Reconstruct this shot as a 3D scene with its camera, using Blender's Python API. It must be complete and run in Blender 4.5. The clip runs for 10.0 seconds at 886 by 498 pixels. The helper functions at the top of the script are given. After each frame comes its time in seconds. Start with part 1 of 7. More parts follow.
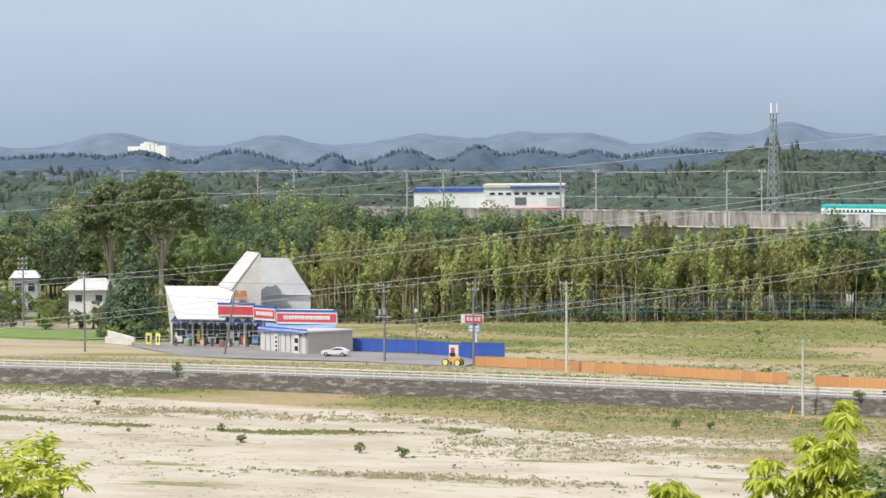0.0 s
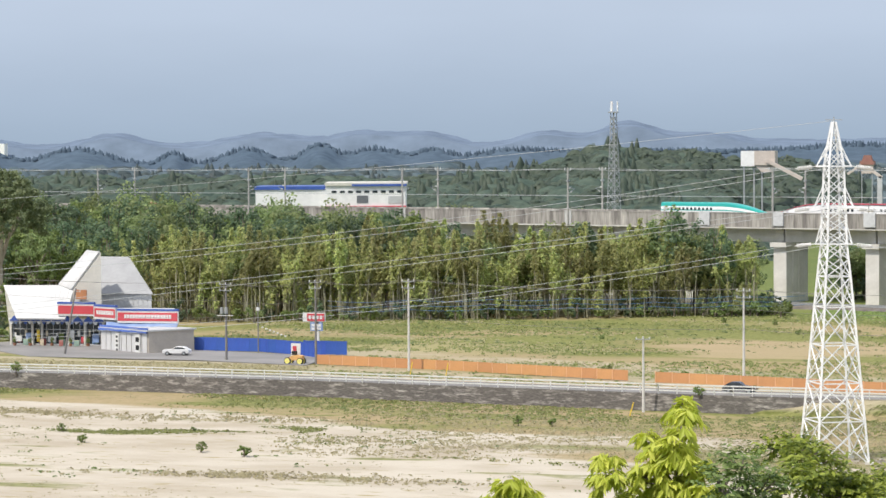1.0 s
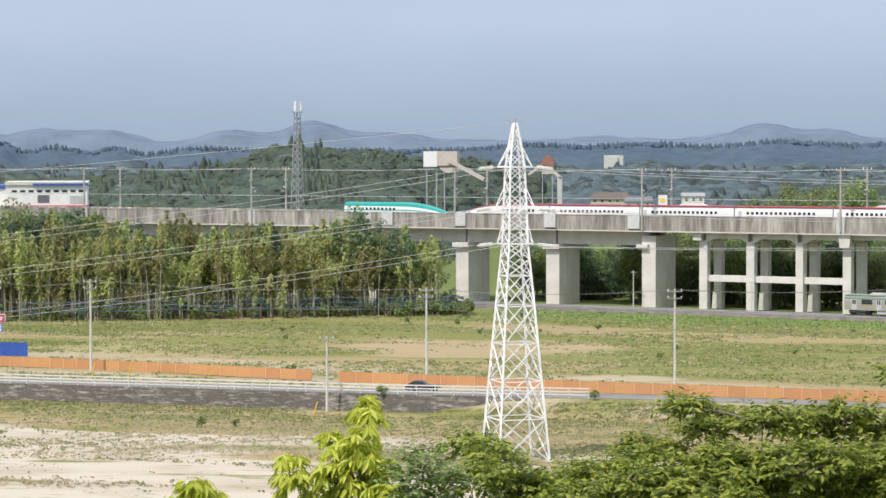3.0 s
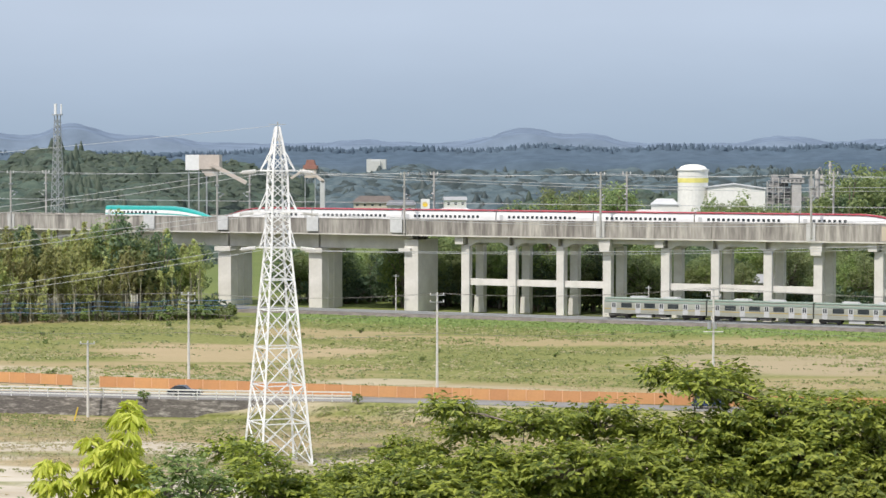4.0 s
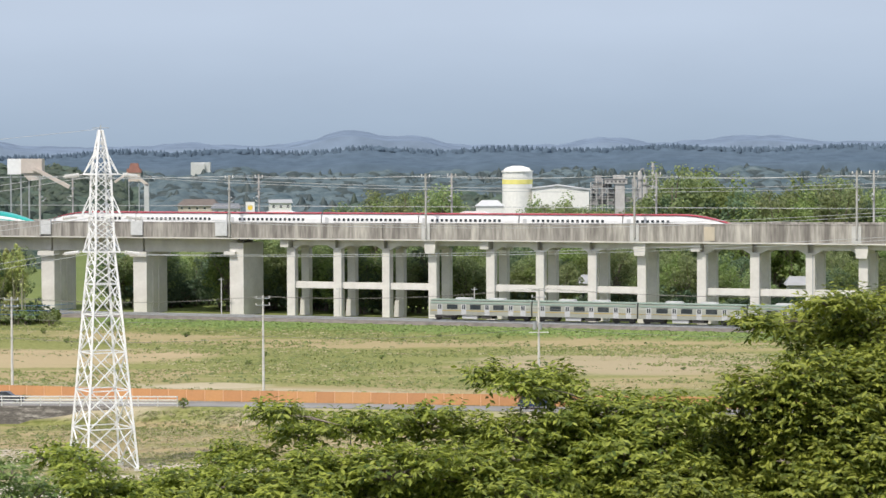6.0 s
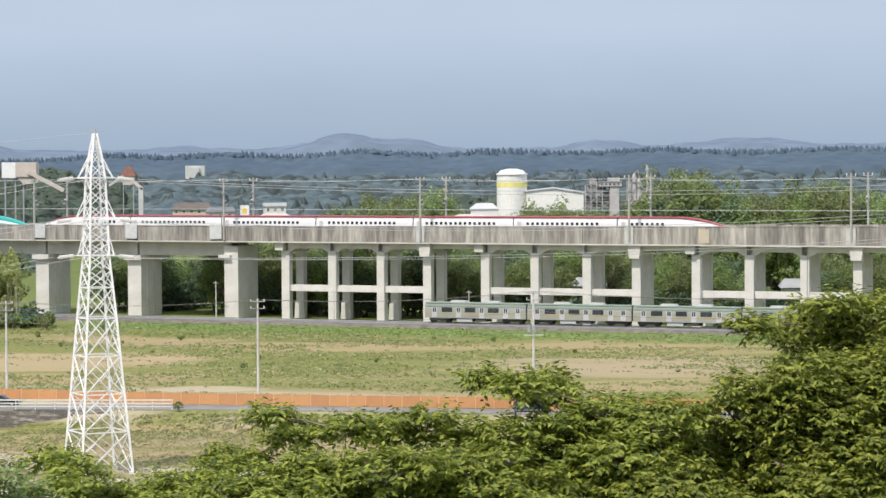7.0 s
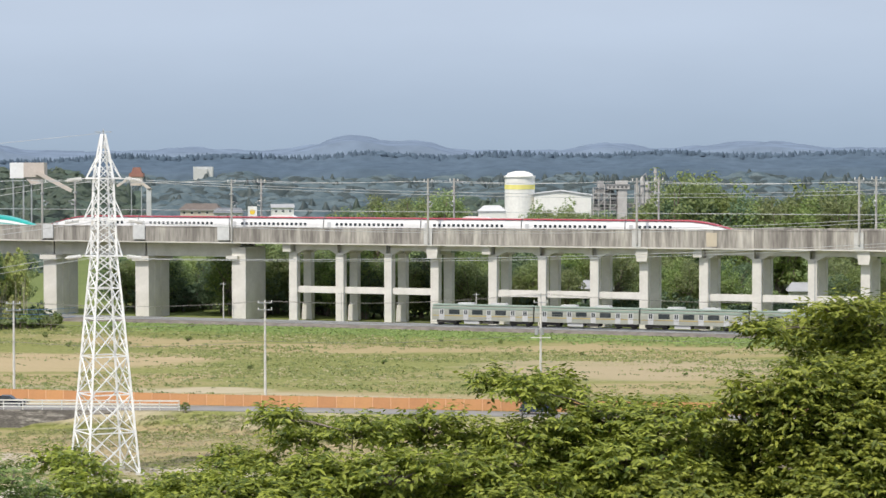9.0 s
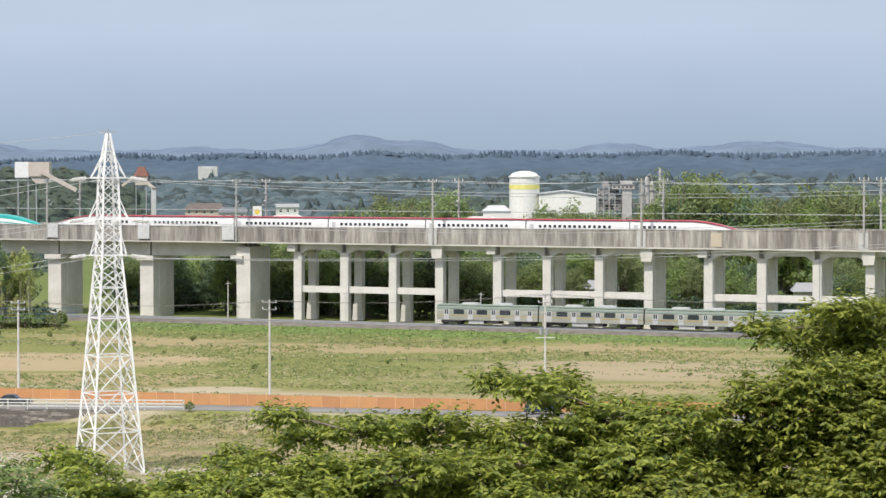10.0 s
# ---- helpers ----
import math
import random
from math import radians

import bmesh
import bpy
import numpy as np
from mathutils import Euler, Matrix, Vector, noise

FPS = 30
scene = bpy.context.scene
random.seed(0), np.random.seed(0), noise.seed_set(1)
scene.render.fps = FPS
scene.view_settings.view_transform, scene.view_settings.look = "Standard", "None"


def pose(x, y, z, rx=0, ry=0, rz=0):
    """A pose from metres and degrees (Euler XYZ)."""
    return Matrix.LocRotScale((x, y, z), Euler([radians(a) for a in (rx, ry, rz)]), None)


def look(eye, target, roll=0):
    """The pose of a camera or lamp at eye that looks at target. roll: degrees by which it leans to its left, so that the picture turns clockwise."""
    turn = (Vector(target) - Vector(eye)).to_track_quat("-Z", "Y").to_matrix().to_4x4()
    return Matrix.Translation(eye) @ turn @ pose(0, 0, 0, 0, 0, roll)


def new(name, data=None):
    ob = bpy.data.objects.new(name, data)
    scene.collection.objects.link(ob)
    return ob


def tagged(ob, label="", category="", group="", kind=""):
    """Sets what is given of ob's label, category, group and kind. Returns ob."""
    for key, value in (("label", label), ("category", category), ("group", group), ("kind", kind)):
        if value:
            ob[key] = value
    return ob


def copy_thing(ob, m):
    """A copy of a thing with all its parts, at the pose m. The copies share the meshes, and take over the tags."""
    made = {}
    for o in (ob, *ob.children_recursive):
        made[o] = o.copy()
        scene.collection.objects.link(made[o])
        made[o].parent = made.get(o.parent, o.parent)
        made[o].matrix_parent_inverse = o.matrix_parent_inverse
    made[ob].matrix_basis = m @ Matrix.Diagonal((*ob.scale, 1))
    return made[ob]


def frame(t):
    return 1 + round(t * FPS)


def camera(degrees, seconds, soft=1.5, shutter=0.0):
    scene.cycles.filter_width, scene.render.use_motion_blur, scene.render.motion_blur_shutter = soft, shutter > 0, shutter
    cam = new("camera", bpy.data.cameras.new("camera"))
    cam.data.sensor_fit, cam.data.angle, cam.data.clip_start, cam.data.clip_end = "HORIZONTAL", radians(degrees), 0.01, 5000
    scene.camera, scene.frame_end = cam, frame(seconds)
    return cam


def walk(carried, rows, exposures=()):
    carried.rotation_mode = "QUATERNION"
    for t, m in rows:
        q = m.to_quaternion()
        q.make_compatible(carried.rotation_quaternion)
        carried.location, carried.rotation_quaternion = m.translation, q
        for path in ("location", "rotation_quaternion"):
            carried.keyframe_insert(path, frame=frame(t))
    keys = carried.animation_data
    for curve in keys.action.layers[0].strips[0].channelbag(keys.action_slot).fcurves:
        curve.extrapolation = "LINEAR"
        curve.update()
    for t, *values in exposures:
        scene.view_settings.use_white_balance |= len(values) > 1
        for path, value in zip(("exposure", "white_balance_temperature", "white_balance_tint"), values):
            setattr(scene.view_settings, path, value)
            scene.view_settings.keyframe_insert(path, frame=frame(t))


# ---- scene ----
cam = camera(19.34, 10.0, soft=1.5)
EYE = 31.0
ROWS = [
    (0.0, 19.376, -2.084, -0.343),
    (0.5, 17.167, -2.116, -0.324),
    (1.0, 15.892, -2.146, -0.345),
    (1.5, 13.136, -2.157, -0.226),
    (2.0, 12.245, -2.156, -0.324),
    (2.2, 12.160, -2.160, -0.340),
    (3.3, 7.229, -2.152, -0.060),
    (3.5, 6.183, -2.125, -0.050),
    (4.0, 3.695, -2.097, 0.044),
    (4.5, 1.744, -2.070, 0.086),
    (5.0, 0.176, -2.057, 0.013),
    (5.5, -0.074, -2.065, -0.161),
    (7.0, -0.269, -1.987, -0.324),
    (7.5, -0.243, -1.961, -0.025),
    (8.0, -0.190, -1.943, 0.005),
    (8.5, -0.152, -1.943, 0.003),
    (9.0, -0.102, -1.940, -0.069),
    (9.5, -0.048, -1.937, -0.073),
    (10.0, 0.000, -1.943, 0.000),
]
walk(cam, [(t, pose(0, 0, EYE, 90 + pitch, 0, yaw) @ pose(0, 0, 0, 0, 0, roll)) for t, yaw, pitch, roll in ROWS])

# ---- world and sun ----
SUN_DIR = Vector((-0.62, -1.0, 1.72)).normalized()
world = bpy.data.worlds.new("hazy_sky")
scene.world = world
world.use_nodes = True
wn, wl = world.node_tree.nodes, world.node_tree.links
bg = wn["Background"]
bg.inputs["Strength"].default_value = 1.0
sky = wn.new("ShaderNodeTexSky")
sky.sky_type, sky.sun_disc = "NISHITA", False
sky.sun_elevation, sky.sun_rotation = math.asin(SUN_DIR.z), math.atan2(SUN_DIR.x, SUN_DIR.y)
sky.dust_density = 3.0
dim = wn.new("ShaderNodeVectorMath"); dim.operation = "SCALE"
dim.inputs["Scale"].default_value = 0.10
wl.new(sky.outputs["Color"], dim.inputs[0])
tc, sep = wn.new("ShaderNodeTexCoord"), wn.new("ShaderNodeSeparateXYZ")
wl.new(tc.outputs["Generated"], sep.inputs[0])
haze = wn.new("ShaderNodeValToRGB")
he = haze.color_ramp.elements
he[0].position, he[0].color = 0.0, (0.325, 0.415, 0.53, 1)
he[1].position, he[1].color = 1.0, (0.86, 0.90, 1.00, 1)
for p, c in ((0.55, (0.78, 0.84, 0.96, 1)), (0.25, (0.66, 0.74, 0.88, 1)), (0.02, (0.385, 0.475, 0.60, 1)), (0.05, (0.475, 0.56, 0.69, 1)), (0.12, (0.535, 0.605, 0.73, 1))):
    e = he.new(p); e.color = c
wl.new(sep.outputs["Z"], haze.inputs["Fac"])
veil = wn.new("ShaderNodeMapRange")
veil.inputs["From Min"].default_value, veil.inputs["From Max"].default_value = 0.10, 0.60
veil.inputs["To Min"].default_value, veil.inputs["To Max"].default_value = 0.97, 0.70
wl.new(sep.outputs["Z"], veil.inputs["Value"])
mixw = wn.new("ShaderNodeMix"); mixw.data_type = "RGBA"
wl.new(veil.outputs["Result"], mixw.inputs["Factor"])
wl.new(dim.outputs[0], mixw.inputs["A"]); wl.new(haze.outputs["Color"], mixw.inputs["B"])
cloud, lift = wn.new("ShaderNodeTexNoise"), wn.new("ShaderNodeMapRange")
cloud.inputs["Scale"].default_value, cloud.inputs["Detail"].default_value = 9.0, 5
lift.inputs["To Min"].default_value, lift.inputs["To Max"].default_value = 0.93, 1.07
thin = wn.new("ShaderNodeMapping"); thin.inputs["Scale"].default_value = (1, 1, 3.5)
wl.new(tc.outputs["Generated"], thin.inputs["Vector"]); wl.new(thin.outputs[0], cloud.inputs["Vector"])
wl.new(cloud.outputs["Fac"], lift.inputs["Value"])
veiled = wn.new("ShaderNodeVectorMath"); veiled.operation = "SCALE"
wl.new(mixw.outputs["Result"], veiled.inputs[0]); wl.new(lift.outputs[0], veiled.inputs["Scale"])
wl.new(veiled.outputs[0], bg.inputs["Color"])
sun_data = bpy.data.lights.new("sun", "SUN")
sun_data.energy, sun_data.angle, sun_data.color = 3.35, radians(1.0), (1.0, 0.935, 0.84)
sun = new("sun", sun_data)
sun.matrix_world = look(SUN_DIR * 900, (0, 0, 0))
scene.view_settings.exposure = 0.15


# ---- materials ----
def mat(name, base, other=None, scale=1.0, rough=0.8, metal=0.0, bump=0.0, streak=(1, 1, 1), fine=8.0, vary=0.0, spread=(0.35, 0.65), world_space=False, grain=0.06):
    """Two-tone procedural surface: coarse stains plus fine grain, with relief."""
    m = bpy.data.materials.new(name)
    m.use_nodes = True
    n, l = m.node_tree.nodes, m.node_tree.links
    b = n["Principled BSDF"]
    b.inputs["Roughness"].default_value, b.inputs["Metallic"].default_value = rough, metal
    other = other or tuple(c * 0.75 for c in base)
    if world_space:
        src = n.new("ShaderNodeNewGeometry").outputs["Position"]
    else:
        src = n.new("ShaderNodeTexCoord").outputs["Object"]
    mp = n.new("ShaderNodeMapping")
    mp.inputs["Scale"].default_value = streak
    l.new(src, mp.inputs["Vector"])
    a = n.new("ShaderNodeTexNoise")
    a.inputs["Scale"].default_value, a.inputs["Detail"].default_value = scale, 6
    f = n.new("ShaderNodeTexNoise")
    f.inputs["Scale"].default_value, f.inputs["Detail"].default_value = scale * fine, 4
    l.new(mp.outputs[0], a.inputs["Vector"]); l.new(mp.outputs[0], f.inputs["Vector"])
    r = n.new("ShaderNodeMapRange")
    r.inputs["From Min"].default_value, r.inputs["From Max"].default_value = spread
    l.new(a.outputs["Fac"], r.inputs["Value"])
    mx = n.new("ShaderNodeMix"); mx.data_type = "RGBA"
    mx.inputs["A"].default_value, mx.inputs["B"].default_value = (*base, 1), (*other, 1)
    l.new(r.outputs[0], mx.inputs["Factor"])
    g = n.new("ShaderNodeMapRange")
    g.inputs["From Min"].default_value, g.inputs["From Max"].default_value = 0.3, 0.7
    g.inputs["To Min"].default_value, g.inputs["To Max"].default_value = 1 - grain, 1 + grain
    l.new(f.outputs["Fac"], g.inputs["Value"])
    sc = n.new("ShaderNodeVectorMath"); sc.operation = "SCALE"
    l.new(mx.outputs["Result"], sc.inputs[0]); l.new(g.outputs[0], sc.inputs["Scale"])
    out = sc.outputs[0]
    if vary:
        oi = n.new("ShaderNodeObjectInfo")
        hs = n.new("ShaderNodeHueSaturation")
        v = n.new("ShaderNodeMapRange")
        v.inputs["To Min"].default_value, v.inputs["To Max"].default_value = 1 - vary, 1 + vary
        l.new(oi.outputs["Random"], v.inputs["Value"]); l.new(v.outputs[0], hs.inputs["Value"])
        h = n.new("ShaderNodeMapRange")
        h.inputs["To Min"].default_value, h.inputs["To Max"].default_value = 0.5 - vary * 0.06, 0.5 + vary * 0.04
        l.new(oi.outputs["Random"], h.inputs["Value"]); l.new(h.outputs[0], hs.inputs["Hue"])
        l.new(out, hs.inputs["Color"]); out = hs.outputs["Color"]
    l.new(out, b.inputs["Base Color"])
    if bump:
        bp = n.new("ShaderNodeBump")
        bp.inputs["Strength"].default_value, bp.inputs["Distance"].default_value = bump, 0.05
        l.new(f.outputs["Fac"], bp.inputs["Height"]); l.new(bp.outputs[0], b.inputs["Normal"])
    return m


def leafy(name, base, other, vary=0.15, through_light=0.25, island=True):
    """Leaf surface: two greens mixed per leaf, a little light passing through."""
    m = bpy.data.materials.new(name)
    m.use_nodes = True
    n, l = m.node_tree.nodes, m.node_tree.links
    b = n["Principled BSDF"]
    b.inputs["Roughness"].default_value = 0.55
    geo, oi = n.new("ShaderNodeNewGeometry"), n.new("ShaderNodeObjectInfo")
    mx = n.new("ShaderNodeMix"); mx.data_type = "RGBA"
    mx.inputs["A"].default_value, mx.inputs["B"].default_value = (*base, 1), (*other, 1)
    l.new(geo.outputs["Random Per Island"], mx.inputs["Factor"])
    hs = n.new("ShaderNodeHueSaturation")
    v = n.new("ShaderNodeMapRange")
    v.inputs["To Min"].default_value, v.inputs["To Max"].default_value = 1 - vary, 1 + vary
    l.new(oi.outputs["Random"], v.inputs["Value"]); l.new(v.outputs[0], hs.inputs["Value"])
    h = n.new("ShaderNodeMapRange")
    h.inputs["To Min"].default_value, h.inputs["To Max"].default_value = 0.5 - vary * 0.04, 0.5 + vary * 0.08
    l.new(oi.outputs["Random"], h.inputs["Value"]); l.new(h.outputs[0], hs.inputs["Hue"])
    l.new(mx.outputs["Result"], hs.inputs["Color"])
    l.new(hs.outputs["Color"], b.inputs["Base Color"])
    tr, ad = n.new("ShaderNodeBsdfTranslucent"), n.new("ShaderNodeMixShader")
    l.new(hs.outputs["Color"], tr.inputs["Color"])
    ad.inputs[0].default_value = through_light
    l.new(b.outputs[0], ad.inputs[1]); l.new(tr.outputs[0], ad.inputs[2])
    l.new(ad.outputs[0], n["Material Output"].inputs["Surface"])
    return m


CONCRETE = mat("viaduct_concrete", (0.72, 0.70, 0.66), (0.58, 0.56, 0.52), 0.25, 0.85, bump=0.2)
PARAPET = mat("weathered_parapet_concrete", (0.20, 0.185, 0.17), (0.47, 0.445, 0.405), 0.62, 0.9, bump=0.3, streak=(1.0, 1.0, 0.13), fine=4, spread=(0.36, 0.66), grain=0.16, vary=0.10)
WALL_STAIN = mat("stained_retaining_wall", (0.128, 0.116, 0.106), (0.36, 0.335, 0.305), 1.1, 0.9, bump=0.4, streak=(0.45, 0.45, 2.0), spread=(0.50, 0.72), grain=0.32, fine=4)
WHITE_PAINT = mat("white_paint", (0.74, 0.74, 0.73), (0.66, 0.66, 0.64), 0.4, 0.5)
STEEL_WHITE = mat("white_galvanised_steel", (0.84, 0.85, 0.85), (0.72, 0.73, 0.74), 0.3, 0.5)
STEEL_GREY = mat("grey_galvanised_steel", (0.42, 0.44, 0.45), (0.34, 0.36, 0.37), 0.5, 0.5, metal=0.3)
ORANGE = mat("orange_safety_panel", (0.57, 0.29, 0.125), (0.47, 0.25, 0.115), 0.3, 0.7, vary=0.08)
BLUE_SHEET = mat("blue_steel_sheet", (0.045, 0.12, 0.50), (0.05, 0.10, 0.38), 0.3, 0.5, vary=0.06)
ASPHALT = mat("asphalt", (0.25, 0.245, 0.235), (0.19, 0.185, 0.18), 0.2, 0.9, bump=0.3)
BALLAST = mat("railway_ballast", (0.20, 0.178, 0.155), (0.12, 0.108, 0.095), 0.7, 0.95, bump=0.6)
POLE_GREY = mat("pole_concrete", (0.66, 0.65, 0.62), (0.54, 0.53, 0.50), 0.5, 0.8)
POLE_DARK = mat("dark_pole", (0.24, 0.23, 0.22), (0.18, 0.17, 0.16), 0.5, 0.8)
MAST_GREY = mat("mast_concrete", (0.44, 0.43, 0.41), (0.36, 0.35, 0.33), 0.5, 0.8)
WIRE = mat("aluminium_wire", (0.50, 0.52, 0.53), (0.42, 0.44, 0.45), 1.0, 0.5, metal=0.2)


# ---- building helpers ----
def box(bm, x0, x1, y0, y1, z0, z1):
    v = [bm.verts.new((x, y, z)) for z in (z0, z1) for y in (y0, y1) for x in (x0, x1)]
    for f in ((0, 2, 3, 1), (4, 5, 7, 6), (0, 1, 5, 4), (1, 3, 7, 5), (3, 2, 6, 7), (2, 0, 4, 6)):
        bm.faces.new([v[i] for i in f])


def beam(bm, p, q, w, h=None, sides=4, taper=1.0):
    """A bar from p to q; four-sided or round, tapering."""
    p, q = Vector(p), Vector(q)
    d = (q - p).normalized()
    s = d.cross(Vector((0, 0, 1)))
    s = s.normalized() if s.length > 1e-4 else Vector((1, 0, 0))
    t = s.cross(d)
    h = h or w
    rings = []
    for c, k in ((p, 1.0), (q, taper)):
        ring = []
        for i in range(sides):
            a = 2 * math.pi * (i + 0.5) / sides
            r = 0.5 / math.cos(math.pi / sides)
            ring.append(bm.verts.new(c + s * (w * k * r * math.cos(a)) + t * (h * k * r * math.sin(a))))
        rings.append(ring)
    for i in range(sides):
        j = (i + 1) % sides
        bm.faces.new((rings[0][i], rings[0][j], rings[1][j], rings[1][i]))
    bm.faces.new(rings[0][::-1]); bm.faces.new(rings[1])


def bent_bar(bm, pts, w, h=0.0):
    """One continuous bar along several places: upright, or lying along x where h is given."""
    rings = []
    for p in pts:
        p = Vector(p)
        off = [Vector((w / 2 * a, w / 2 * b, 0)) if not h else Vector((0, w / 2 * a, h / 2 * b)) for a, b in ((-1, -1), (1, -1), (1, 1), (-1, 1))]
        rings.append([bm.verts.new(p + o) for o in off])
    for a, b in zip(rings, rings[1:]):
        for i in range(4):
            j = (i + 1) % 4
            bm.faces.new((a[i], a[j], b[j], b[i]))
    bm.faces.new(rings[0][::-1]); bm.faces.new(rings[-1])


def prism(bm, outline, y0, y1):
    """An x-z outline pushed from y0 to y1."""
    a = [bm.verts.new((x, y0, z)) for x, z in outline]
    b = [bm.verts.new((x, y1, z)) for x, z in outline]
    bm.faces.new(a); bm.faces.new(b[::-1])
    for i in range(len(a)):
        j = (i + 1) % len(a)
        bm.faces.new((a[j], a[i], b[i], b[j]))


def mesh(bm, name, material, fix=True):
    if fix:
        bmesh.ops.recalc_face_normals(bm, faces=bm.faces)
    me = bpy.data.meshes.new(name)
    bm.to_mesh(me); bm.free()
    me.materials.append(material)
    return me


def part(name, bm, material, parent=None, label="", m=None, fix=True):
    me = bm if isinstance(bm, bpy.types.Mesh) else mesh(bm, name, material, fix)
    ob = new(name, me)
    if parent:
        ob.parent = parent
    if m is not None:
        ob.matrix_basis = m
    if label:
        tagged(ob, label)
    return ob


def empty(name, m, label="", category="", group="", kind=""):
    ob = new(name)
    ob.empty_display_size = 0.5
    ob.matrix_basis = m
    return tagged(ob, label, category, group, kind)


def bb(*a):
    bm = bmesh.new(); box(bm, *a); return bm


def hash2(i, j, k=0):
    return (math.sin(i * 127.1 + j * 311.7 + k * 74.7) * 43758.5453) % 1.0


# ---- ground ----
LINE = [(-600, 345), (-260, 339), (-187, 337), (-150, 336.6), (-116, 333.2), (-83, 327.8), (-56, 323.4), (-31, 321.5), (-12, 317.8), (0, 315.2), (12, 312.2), (31, 309), (100, 299), (600, 240)]


def g(x):
    """The road's front edge, where the retaining wall stands."""
    return float(np.interp(x, [p[0] for p in LINE], [p[1] for p in LINE]))


def gz(x, v):
    """Ground height at x, v metres behind that edge."""
    w = 0.35 + 7 * min(1, max(0, (x + 50) / 25))
    y = v + g(x)
    low = -2.1
    if y < 150:
        low = -2.1 + max(0, 125 - max(y, 0)) * 0.2515
    if v <= -w:
        z = low
    elif v < -0.05:
        z = low + (0 - low) * (v + w) / (w - 0.05)
    else:
        z = 0.0
    return z


def build_ground():
    xs = sorted(set(list(np.arange(-300, 140, 4.0)) + [-5000, -3500, -2500, -1500, -900, -600, -450, -370, 180, 240, 320, 450, 700, 1100, 1800, 3000, 5000]))
    vs = sorted(set([-5000, -2500, -1200, -700, -500, -420, -350, -325, -310, -290, -270, -250, -230, -210, -195] + list(np.arange(-185, -8, 4.0)) + list(np.arange(-8, -0.3, 0.6)) + [-0.38, -0.05, 0.6] + list(np.arange(4, 190, 4.0)) + [200, 220, 250, 300, 400, 600, 900, 1400, 2200, 3300, 4600]))
    verts, faces = [], []
    for v in vs:
        for x in xs:
            z = gz(x, v)
            if 10 < v < 120 or v < -9:
                z += 0.25 * noise.noise(Vector((x * 0.05, v * 0.05, 0.3)))
            verts.append((x, v + g(x), z))
    n = len(xs)
    for j in range(len(vs) - 1):
        for i in range(n - 1):
            a = j * n + i
            faces.append((a, a + 1, a + n + 1, a + n))
    me = bpy.data.meshes.new("ground")
    me.from_pydata(verts, [], faces)
    me.materials.append(ground_material())
    tagged(new("ground", me), "flat open land with weedy grass, bare earth and pale sand", "ground", kind="structure")


